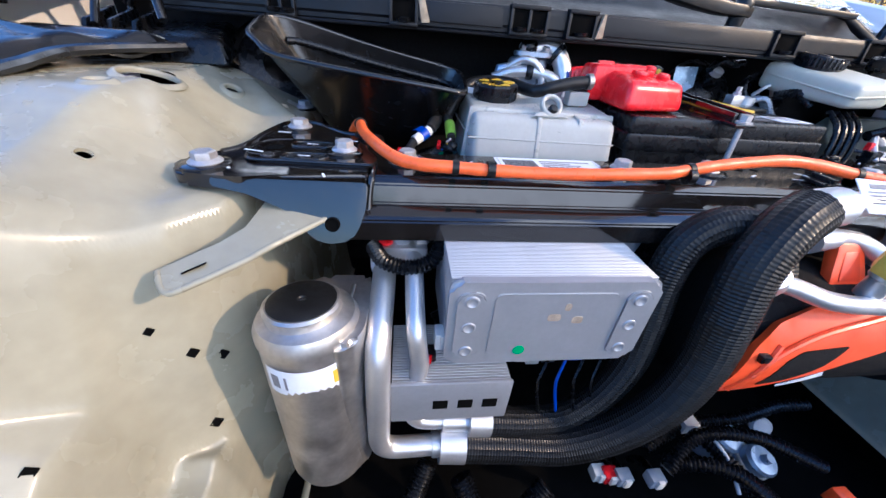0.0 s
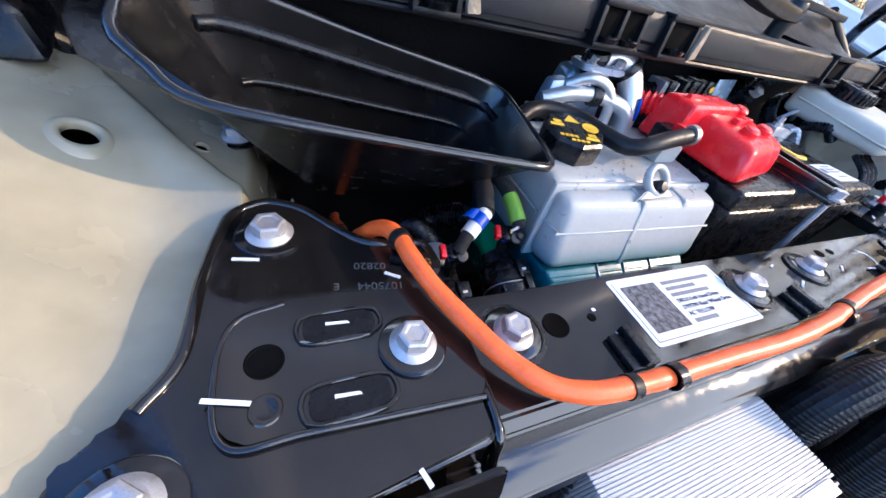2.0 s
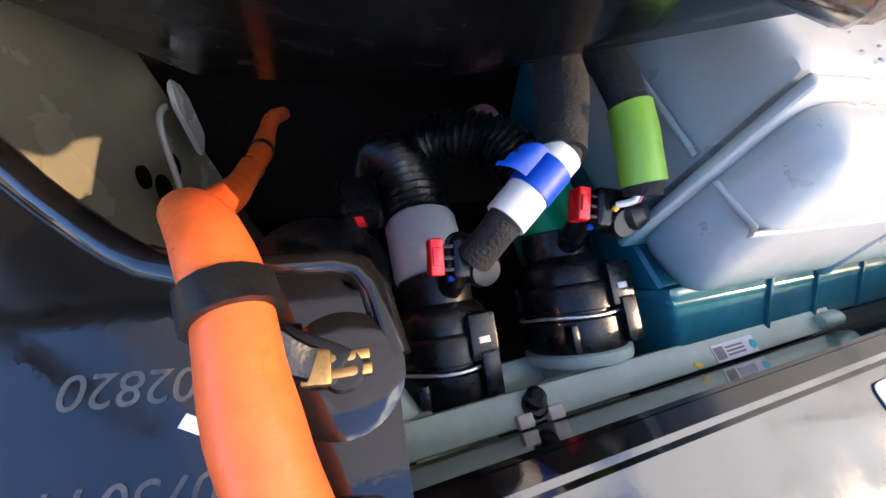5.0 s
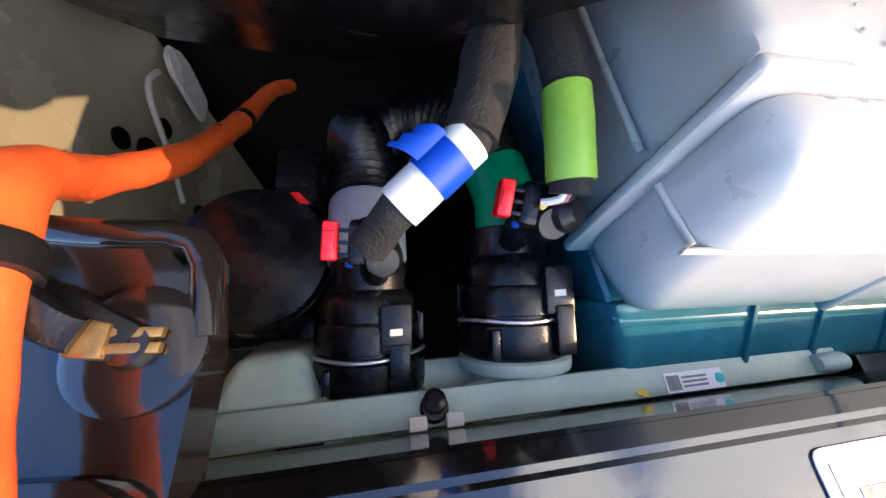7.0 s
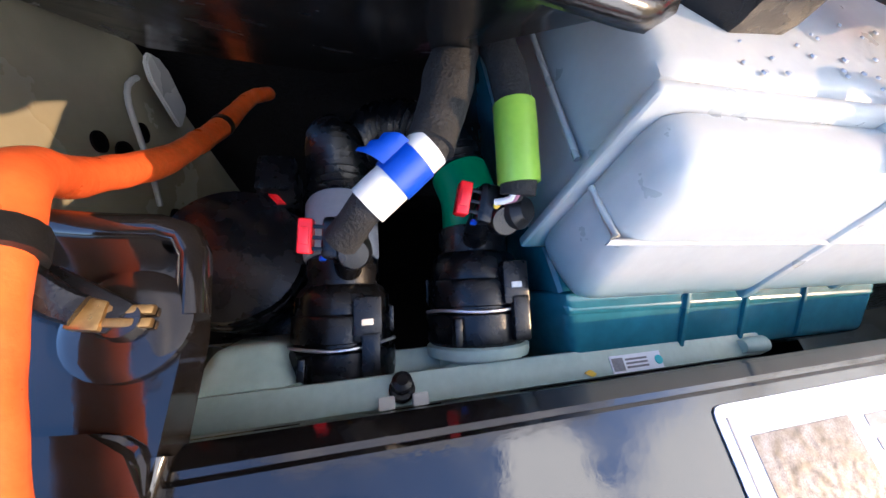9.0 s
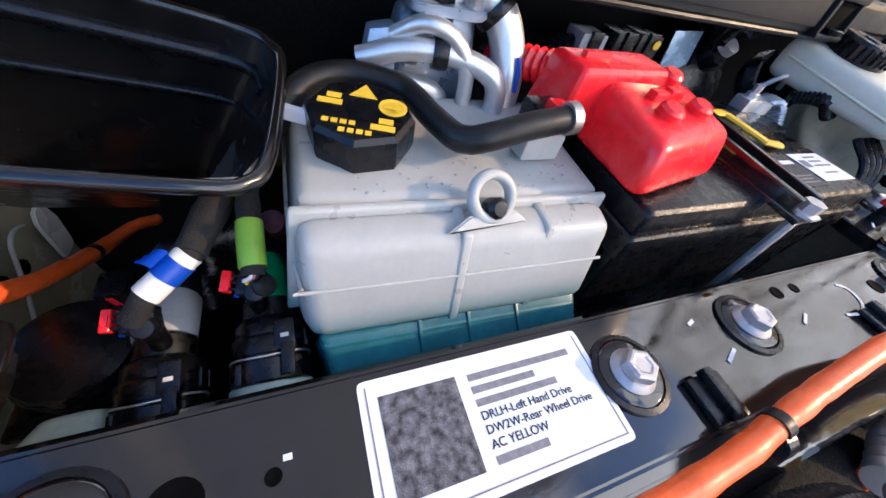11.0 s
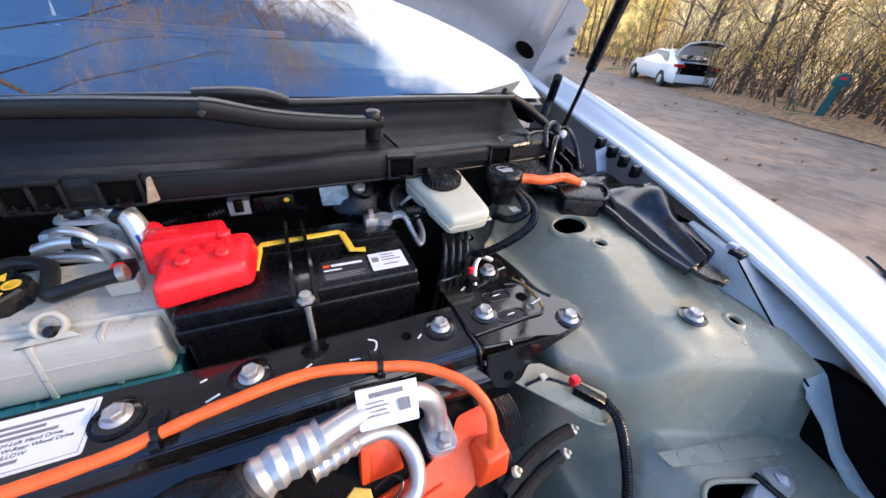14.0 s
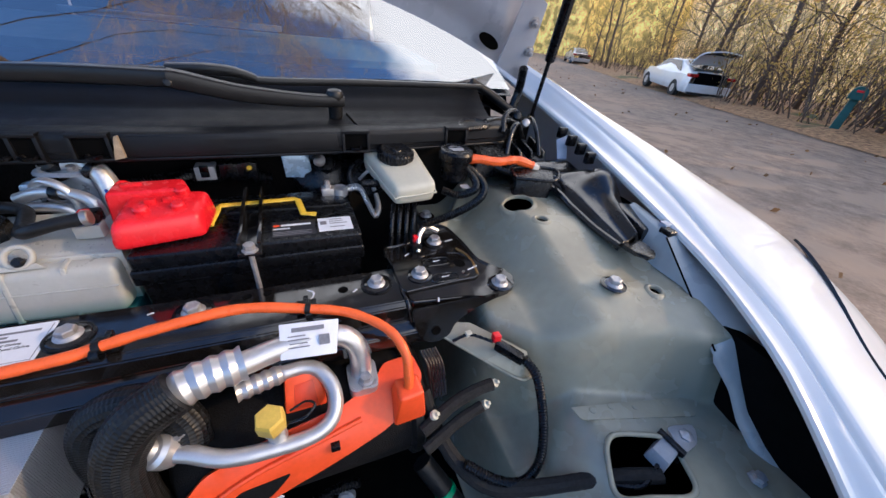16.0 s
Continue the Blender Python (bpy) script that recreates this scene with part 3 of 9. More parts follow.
SHOULDER = ((0.62, 0.815, 1.030), (0.3766, 0.850, 0.9800), (0.2122, 0.872, 0.9480), (0.0904, 0.8939, 0.9200), (-0.0194, 0.9120, 0.8929), (-0.1127, 0.9165, 0.8730), (-0.1664, 0.9133, 0.8591), (-0.26, 0.895, 0.830), (-0.36, 0.850, 0.795), (-0.50, 0.760, 0.740), (-0.75, 0.58, 0.65))


def wing_line(table, y):
    k = [(-r[0], r[1], r[2]) for r in table]
    a, b, c = lerp_table(k, -y - 0.03), lerp_table(k, -y), lerp_table(k, -y + 0.03)
    return ((a[0] + 2 * b[0] + c[0]) / 4, (a[1] + 2 * b[1] + c[1]) / 4)


def fend_row(y):
    return wing_line(FEND, y)


def fender_bm(s):
    # across the wing: under the lip, up the shut face, over the crest to the shoulder and down the side
    def f(u, v):
        y = 0.62 - 1.37 * u
        (lx, lz), (cx, cz), (ox, oz) = wing_line(LIP, y), wing_line(FEND, y), wing_line(SHOULDER, y)
        w, h = ox - cx, oz - cz
        prof = ((lx + 0.006, lz - 0.010), (lx + 0.001, lz - 0.006), (lx, lz), (lx + 0.003, lz + 0.004), (lx + 0.3 * (cx - lx), lz + 0.22 * (cz - lz)), (lx + 0.75 * (cx - lx), lz + 0.72 * (cz - lz)), (cx - 0.004, cz - 0.006), (cx, cz - 0.001), (cx + 0.006, cz + 0.002), (cx + 0.25 * w, cz + 0.12 * h + 0.006), (cx + 0.5 * w, cz + 0.36 * h + 0.006), (cx + 0.75 * w, cz + 0.64 * h + 0.004), (cx + 0.92 * w, cz + 0.88 * h + 0.002), (ox, oz), (ox + 0.020, oz - 0.030), (ox + 0.030, oz - 0.09), (ox + 0.028, oz - 0.22), (ox + 0.010, oz - 0.42))
        x, z = lerp_table([(i / (len(prof) - 1), *q) for i, q in enumerate(prof)], v)
        return (s * x, y, z)
    return thick(sheet(f, 90, 51), 0.0012)


# near-black sheets stand in for the shade behind the fenders
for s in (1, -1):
    part("wheel_liner", liner_bm(s), M_DARK, car, "near-black sheet for the shade behind the fender", 60)
part("fender", fender_bm(1), M_WHITE, car, "glossy white front fender with frosty streaks", 40)
part("fender", fender_bm(-1), M_WHITE, car, "", 40)


def lamp_bm(s):
    def f(u, v):
        y = -0.150 - 0.40 * u
        (cx, cz), (ox, oz) = wing_line(FEND, y), wing_line(SHOULDER, y)
        w = ease(0, 0.45, u)
        k = 1.0 - 0.42 * w * (1 - v)
        return (s * (cx + (ox - cx) * k + 0.004 + 0.030 * v * w), y, cz + (oz - cz) * k + 0.008 - 0.10 * v * w)
    return thick(sheet(f, 40, 10), 0.004)


part("headlamp", lamp_bm(1), M_GLASSDARK, car, "clear headlamp lens in the fender", 40)

# near-black shell that closes the bay; its colour stands in for deep shade
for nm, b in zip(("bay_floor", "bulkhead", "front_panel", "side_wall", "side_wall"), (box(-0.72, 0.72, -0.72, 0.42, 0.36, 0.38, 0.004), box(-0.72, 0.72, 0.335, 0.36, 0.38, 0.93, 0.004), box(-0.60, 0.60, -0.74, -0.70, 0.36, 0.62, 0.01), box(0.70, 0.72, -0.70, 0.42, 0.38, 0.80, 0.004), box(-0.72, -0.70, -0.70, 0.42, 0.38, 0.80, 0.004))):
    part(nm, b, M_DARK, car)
part("firewall_pad", thick(sheet(lambda u, v: (-0.66 + 1.32 * u, 0.325 + 0.006 * noise.noise(Vector((u * 9, v * 5, 1))), 0.45 + 0.46 * v), 40, 16), 0.004), M_FOAM, car, "black sound pad on the bulkhead", 60)
part("front_bumper", sheet(lambda u, v: ((-0.62 + 1.24 * u), -0.80 - 0.10 * math.sin(math.pi * u) - 0.06 * math.sin(math.pi * v), 0.20 + 0.45 * v), 20, 10), M_WHITE, car, "", 60)

# ---- cowl, windscreen, wipers ----
cowl = thing("cowl_panel", (0, 0.25, 0.91), "grey-black plastic cowl panel below the windscreen", "cowl panel")


def bow(x):
    return 0.14 * x * x


def cowl_profile(x):
    """Points (y, z) from the front lip back to the glass."""
    b = bow(x)
    c = 0.10 * x * x
    return ((0.208 + b, 0.908), (0.199 + b, 0.906), (0.1965 + b, 0.909), (0.1965 + b, 0.914), (0.1945 + b, 0.917), (0.1955 + b, 0.934), (0.1975 + b, 0.9385), (0.203 + b, 0.9400), (0.226 + b, 0.9405), (0.238 + b, 0.9385), (0.244 + b, 0.9350), (0.280 + b, 0.9370), (0.315 + c, 0.9455), (0.345 + c, 0.962), (0.372 + c, 0.984), (0.380 + c, 0.990))


def cowl_point(u, v):
    x = -0.60 + 1.20 * u
    p = cowl_profile(x)
    y, z = lerp_table([(i / (len(p) - 1), *q) for i, q in enumerate(p)], v)
    return (x, y, z)


part("main_panel", thick(sheet(cowl_point, 60, 60), 0.0025), M_COWL, cowl, "", 28)


def clip_socket(x0, x1, windows):
    """A moulded clip socket standing before the lip, open in one or two windows."""
    y = bow((x0 + x1) / 2)
    bm = box(x0, x1, 0.186 + y, 0.200 + y, 0.906, 0.9105, 0.0015)
    merge(bm, box(x0, x1, 0.189 + y, 0.203 + y, 0.9360, 0.9415, 0.0015))
    for i in range(windows + 1):
        k = x0 + 0.0022 + (x1 - x0 - 0.0044) * i / windows
        merge(bm, hexa([(k - 0.0022, 0.187 + y, 0.908), (k + 0.0022, 0.187 + y, 0.908), (k + 0.0022, 0.200 + y, 0.908), (k - 0.0022, 0.200 + y, 0.908), (k - 0.0022, 0.1905 + y, 0.940), (k + 0.0022, 0.1905 + y, 0.940), (k + 0.0022, 0.200 + y, 0.940), (k - 0.0022, 0.200 + y, 0.940)], 0.001))
    sock = part("clip_socket", bm, M_COWL, cowl)
    for i in range(windows):
        a = x0 + 0.004 + (x1 - x0 - 0.0044) * i / windows
        b = x0 + (x1 - x0 - 0.0044) * (i + 1) / windows
        # near-black insert paints the shade inside the socket
        part("socket_hollow", box(a, b, 0.1925 + y, 0.1945 + y, 0.912, 0.935, 0.001), M_DARK, sock, "near-black insert for the shaded socket")
        part("socket_ring", lathe([(0.0085, 0), (0.0100, 0.004), (0.0070, 0.005), (0.0060, 0.001)], ((a + b) / 2, 0.1885 + y, 0.911), (0, 0, 1), 16), M_PLASTIC, sock)


for x0, x1, n in ((-0.461, -0.424, 2), (-0.302, -0.264, 1), (-0.142, -0.088, 2), (-0.062, -0.020, 1), (0.268, 0.312, 1), (0.455, 0.500, 1)):
    clip_socket(x0, x1, n)
for x0, x1 in ((-0.258, -0.150), (-0.012, 0.262)):
    b0, b1 = bow(x0), bow(x1)
    part("lip_facing", hexa([(x0, 0.1915 + b0, 0.9135), (x1, 0.1915 + b1, 0.9135), (x1, 0.197 + b1, 0.9135), (x0, 0.197 + b0, 0.9135), (x0 + 0.003, 0.1935 + b0, 0.9365), (x1 - 0.002, 0.1935 + b1, 0.9365), (x1 - 0.002, 0.198 + b1, 0.9365), (x0 + 0.003, 0.198 + b0, 0.9365)], 0.0012), M_COWL, cowl, "raised facing strip of the lip")
part("lip_rail", tube([(x / 10, 0.1985 + bow(x / 10), 0.9050) for x in range(-6, 7)], 0.0025, 8, 0.05), M_COWL, cowl)
M_TANFOAM = mat("tan_foam", (0.30, 0.25, 0.17), 0.9, 0, 0.3, 80, 0.6, 300)
part("foam_seal", hexa([(-0.260, 0.196, 0.911), (-0.248, 0.197, 0.912), (-0.248, 0.203, 0.912), (-0.260, 0.203, 0.911), (-0.264, 0.198, 0.936), (-0.256, 0.198, 0.938), (-0.256, 0.205, 0.938), (-0.264, 0.205, 0.936)], 0.002), M_TANFOAM, cowl, "torn tan foam piece")
part("foam_seal", hexa([(-0.021, 0.185, 0.909), (-0.009, 0.187, 0.911), (-0.009, 0.193, 0.911), (-0.021, 0.191, 0.909), (-0.014, 0.188, 0.938), (-0.010, 0.188, 0.939), (-0.010, 0.194, 0.939), (-0.014, 0.194, 0.938)], 0.001), M_TANFOAM, cowl, "torn tan foam piece")
part("panel_joint", hexa([(0.2990, 0.240, 0.936), (0.3005, 0.240, 0.936), (0.2905, 0.300, 0.941), (0.2890, 0.300, 0.941), (0.2990, 0.240, 0.9395), (0.3005, 0.240, 0.9395), (0.2905, 0.300, 0.9455), (0.2890, 0.300, 0.9455)], 0), M_DARK, cowl)
for s in (1, -1):
    part("side_trim", tube([(s * 0.585, 0.408, 0.992), (s * 0.630, 0.404, 0.972), (s * 0.668, 0.392, 0.950), (s * 0.705, 0.376, 0.925)], 0.010, 10, 0.02), M_COWL, cowl, "rounded end trim of the cowl", 60)

windscreen = thing("windscreen", (0, 0.5, 1.0), "curved windscreen reflecting blue sky and branches", "windscreen")


def screen_point(u, v):
    x = -0.70 + 1.40 * u
    b = 0.05 * (x / 0.7) ** 2
    y = 0.372 + b + 0.95 * v
    return (x * (1 - 0.12 * v), y, 0.988 - 0.01 * (x / 0.7) ** 2 + 0.52 * v - 0.06 * v * v)


part("glass", sheet(screen_point, 40, 24), M_SCREEN, windscreen, "", 60)
part("black_border", thick(sheet(lambda u, v: tuple(Vector(screen_point(u, 0.045 * v - 0.012)) + Vector((0, 0.002, -0.006))), 40, 3), 0.002), M_GLASSDARK, windscreen, "black printed border", 60)
part("dashboard_base", thick(sheet(lambda u, v: (-0.66 + 1.32 * u, 0.45 + 0.36 * v + 0.03 * (2 * u - 1) ** 2, 0.955), 10, 6), 0.02), M_DARK, windscreen)
part("dashboard", thick(sheet(lambda u, v: (-0.66 + 1.32 * u, 0.80 + 0.50 * v + 0.03 * (2 * u - 1) ** 2, 0.976 + 0.02 * math.sin(1.4 * v)), 16, 8), 0.02), mat("blue_grey_dashboard", (0.20, 0.33, 0.35), 0.6, 0, 0.1, 10, 0.1, 400), windscreen)
part("dashboard_trim", box(-0.45, 0.20, 1.30, 1.33, 1.0, 1.02, 0.006), M_APRON, windscreen, "pale trim strip on the dashboard")
# near-black boxes shut out the sky and stand in for the cabin's shade
part("cabin_lining", hexa([(-0.78, 0.46, 0.40), (0.78, 0.46, 0.40), (0.78, 2.2, 0.40), (-0.78, 2.2, 0.40), (-0.70, 0.50, 0.92), (0.70, 0.50, 0.92), (0.66, 2.2, 0.94), (-0.66, 2.2, 0.94)], 0), M_DARK, windscreen, "near-black block for the shaded cabin")
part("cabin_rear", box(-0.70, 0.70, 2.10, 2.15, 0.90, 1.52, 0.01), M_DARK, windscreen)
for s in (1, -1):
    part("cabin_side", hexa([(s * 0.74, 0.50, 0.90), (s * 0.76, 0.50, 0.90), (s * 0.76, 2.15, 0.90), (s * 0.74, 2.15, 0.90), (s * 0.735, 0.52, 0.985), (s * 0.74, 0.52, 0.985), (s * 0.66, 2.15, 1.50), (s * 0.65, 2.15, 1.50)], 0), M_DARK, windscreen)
part("roof", thick(sheet(lambda u, v: (-0.62 + 1.24 * u, 1.32 + 0.9 * v, 1.455 + 0.05 * v), 8, 4), 0.01), M_WHITE, windscreen, "", 60)


def sweep(rows, n=16, step=0.012):
    """A softly rounded bar along rows of (x, y, z, width, height)."""
    path = spline([r[:3] for r in rows], step)
    path = [Vector(p) for p in path]
    keys, run = [], 0.0
    for i, r in enumerate(rows):
        run += (Vector(r[:3]) - Vector(rows[i - 1][:3])).length if i else 0.0
        keys.append((run, r[3], r[4]))
    total, run, rings = sum((b - a).length for a, b in zip(path, path[1:])), 0.0, []
    bm = bmesh.new()
    for i, p in enumerate(path):
        run += (p - path[i - 1]).length if i else 0.0
        w, h = lerp_table(keys, keys[-1][0] * run / total)
        way = (path[min(i + 1, len(path) - 1)] - path[max(i - 1, 0)]).normalized()
        side = way.cross(Vector((0, 0, 1))).normalized()
        up = side.cross(way)
        ring = []
        for k in range(n):
            a = 2 * math.pi * (k + 0.5) / n
            ca, sa = math.cos(a), math.sin(a)
            ring.append(bm.verts.new(p + side * w / 2 * math.copysign(abs(ca) ** 0.45, ca) + up * h / 2 * math.copysign(abs(sa) ** 0.45, sa)))
        rings.append(ring)
    for a, b in zip(rings, rings[1:]):
        for k in range(n):
            bm.faces.new((a[k], a[(k + 1) % n], b[(k + 1) % n], b[k]))
    bm.faces.new(rings[0][::-1])
    bm.faces.new(rings[-1])
    bmesh.ops.recalc_face_normals(bm, faces=bm.faces)
    return bm


wp = thing("wiper", (0.268, 0.295, 0.94), "black wiper arm folded down with its blade", "wiper", "wipers")
part("pivot_post", lathe([(0.012, -0.036), (0.0125, 0.0)], (0.271, 0.294, 0.975), (0, -0.1, 1), 20), M_SATIN, wp)
part("pivot_cap", lathe([(0.0135, -0.006), (0.0142, 0.0), (0.0140, 0.006), (0.0115, 0.0105), (0.006, 0.0125), (0, 0.0130)], (0.271, 0.294, 0.973), (0, -0.1, 1), 24), M_SATIN, wp, "domed pivot nut cap")
part("arm_head", sweep([(0.286, 0.294, 0.966, 0.018, 0.016), (0.270, 0.293, 0.967, 0.027, 0.018), (0.215, 0.285, 0.969, 0.024, 0.021), (0.130, 0.270, 0.979, 0.026, 0.024), (0.062, 0.259, 0.995, 0.029, 0.025), (0.046, 0.257, 0.998, 0.029, 0.024)]), M_SATIN, wp)
part("arm_blade", sweep([(0.050, 0.258, 0.9975, 0.026, 0.022), (-0.030, 0.268, 0.9965, 0.027, 0.023), (-0.120, 0.282, 0.993, 0.025, 0.022), (-0.250, 0.305, 0.984, 0.022, 0.018), (-0.420, 0.335, 0.975, 0.016, 0.014)]), M_SATIN, wp)
part("joint_pin", lathe([(0.0045, -0.030), (0.0055, -0.028), (0.0055, 0.0), (0.004, 0.0015), (0, 0.002)], (0.048, 0.243, 0.994), (0, -1, 0.2), 14), M_SATIN, wp)
part("blade", sweep([(-0.560, 0.372, 0.975, 0.012, 0.014), (-0.200, 0.348, 0.985, 0.013, 0.015), (0.030, 0.338, 0.992, 0.014, 0.016), (0.160, 0.338, 0.986, 0.015, 0.012), (0.330, 0.352, 0.988, 0.014, 0.012), (0.600, 0.388, 0.986, 0.011, 0.010)], 12), M_SATIN, wp)
part("blade_mount", sweep([(0.030, 0.336, 0.998, 0.022, 0.016), (0.080, 0.335, 1.000, 0.024, 0.017), (0.120, 0.335, 0.998, 0.022, 0.015), (0.150, 0.336, 0.989, 0.016, 0.012)], 14), M_SATIN, wp)

# ---- bonnet ----
bonnet = thing("bonnet", (0, 0.38, 1.02), "white bonnet propped open showing its inner panel", "bonnet")
HA = radians(62)


def bonnet_point(s, d, lift=0.0):
    """s across from the middle, d along the bonnet from its rear edge."""
    rear = 0.17 * (1 - (abs(s) / 0.68) ** 2)
    e = d
    y = 0.440 - math.cos(HA) * e
    z = 1.020 + math.sin(HA) * e
    n = Vector((0, math.sin(HA), math.cos(HA)))
    q = Vector((s, y, z)) + Vector((0, -math.cos(HA), math.sin(HA))) * rear * 0.95 - n * lift
    return q


def bonnet_skin(u, v):
    s = -0.70 + 1.40 * u
    return tuple(bonnet_point(s * (1 - 0.18 * v), 1.0 * v, -0.02 - 0.03 * (s / 0.7) ** 2))


part("outer_skin", thick(sheet(bonnet_skin, 40, 20), 0.0012), M_WHITE, bonnet, "", 60)


def bonnet_inner(u, v):
    s = -0.69 + 1.38 * u
    edge = min(u, 1 - u) * 1.38
    ribs = 0.018 * ease(0.03, 0.06, edge) * ease(0.04, 0.08, v) - 0.022 * ease(0.14, 0.18, edge) * ease(0.16, 0.2, v)
    return tuple(bonnet_point(s * (1 - 0.18 * v), 0.004 + 0.985 * v, 0.006 + ribs))


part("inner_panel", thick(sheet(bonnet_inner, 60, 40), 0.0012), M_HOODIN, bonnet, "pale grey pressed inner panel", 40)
for s in (1, -1):
    hp = thick(sheet(lambda u, v: tuple(bonnet_point(s * (0.640 + 0.085 * u * (1 - 0.35 * v)), 0.01 + 0.16 * v, 0.028)), 8, 10), 0.003)
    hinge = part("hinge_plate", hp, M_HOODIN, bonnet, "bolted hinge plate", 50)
    for w, d in ((0.704, 0.078), (0.684, 0.128)):
        q = bonnet_point(s * w, d, 0.030)
        part("hinge_bolt", lathe([(0.012, 0), (0.012, 0.002), (0.008, 0.0025), (0.008, 0.009), (0.004, 0.010), (0.004, 0.016), (0, 0.017)], q, (0, -0.6, -0.3), 6 * 3), M_ZINC, hinge, "zinc bolt and nut")
    part("slot_hole", thick(sheet(lambda u, v: tuple(bonnet_point(s * (0.600 + 0.027 * max(v, 0.02) * math.cos(2 * math.pi * u)), 0.041 + 0.013 * max(v, 0.02) * math.sin(2 * math.pi * u), 0.0265)), 28, 3), 0.001), M_DARK, bonnet, "dark oval slot")
    part("hinge_arm", tube([(s * 0.70, 0.40, 0.93), (s * 0.715, 0.405, 0.98), (s * 0.70, 0.38, 1.03)], 0.010, 8), M_PLASTIC, bonnet)

for s in (1, -1):
    g = thing("gas_strut", (s * 0.744, 0.372, 0.922), "black gas strut holding the bonnet up", "gas strut", "bonnet struts")
    a, b = Vector((s * 0.744, 0.372, 0.922)), Vector((s * 0.606, 0.125, 1.37))
    mid = a.lerp(b, 0.30)
    part("rod", tube([a, mid], 0.0045, 10, smooth=False), M_PLASTIC, g, "thin dark rod")
    part("cylinder", tube([mid, b], 0.0105, 14, smooth=False), M_PLASTIC, g, "thick black cylinder")
    part("ball_end", lathe([(0.0, -0.012), (0.009, -0.008), (0.010, 0.0), (0.008, 0.010), (0.0, 0.012)], a, (0, 0, 1), 14), M_PLASTIC, g)

# ---- strut brace ----
brace = thing("strut_brace", (0, 0, 0.745), "black painted steel strut brace across the bay", "strut brace")
PROFILE = ((0.036, 0.742), (0.0355, 0.782), (0.030, 0.7885), (-0.042, 0.7885), (-0.049, 0.783), (-0.053, 0.766), (-0.066, 0.762), (-0.072, 0.757), (-0.074, 0.738), (-0.060, 0.736), (-0.02, 0.742))


def prism_x(profile, x0, x1, bevel=0.0015):
    bm = bmesh.new()
    a = [bm.verts.new((x0, y, z)) for y, z in profile]
    b = [bm.verts.new((x1, y, z)) for y, z in profile]
    n = len(profile)
    bm.faces.new(a)
    bm.faces.new(b[::-1])
    for i in range(n):
        bm.faces.new((a[i], b[i], b[(i + 1) % n], a[(i + 1) % n]))
    if bevel:
        bmesh.ops.bevel(bm, geom=[e for e in bm.edges if abs(e.verts[0].co.x - e.verts[1].co.x) > 0.1], offset=bevel, segments=2, affect="EDGES")
    return bm


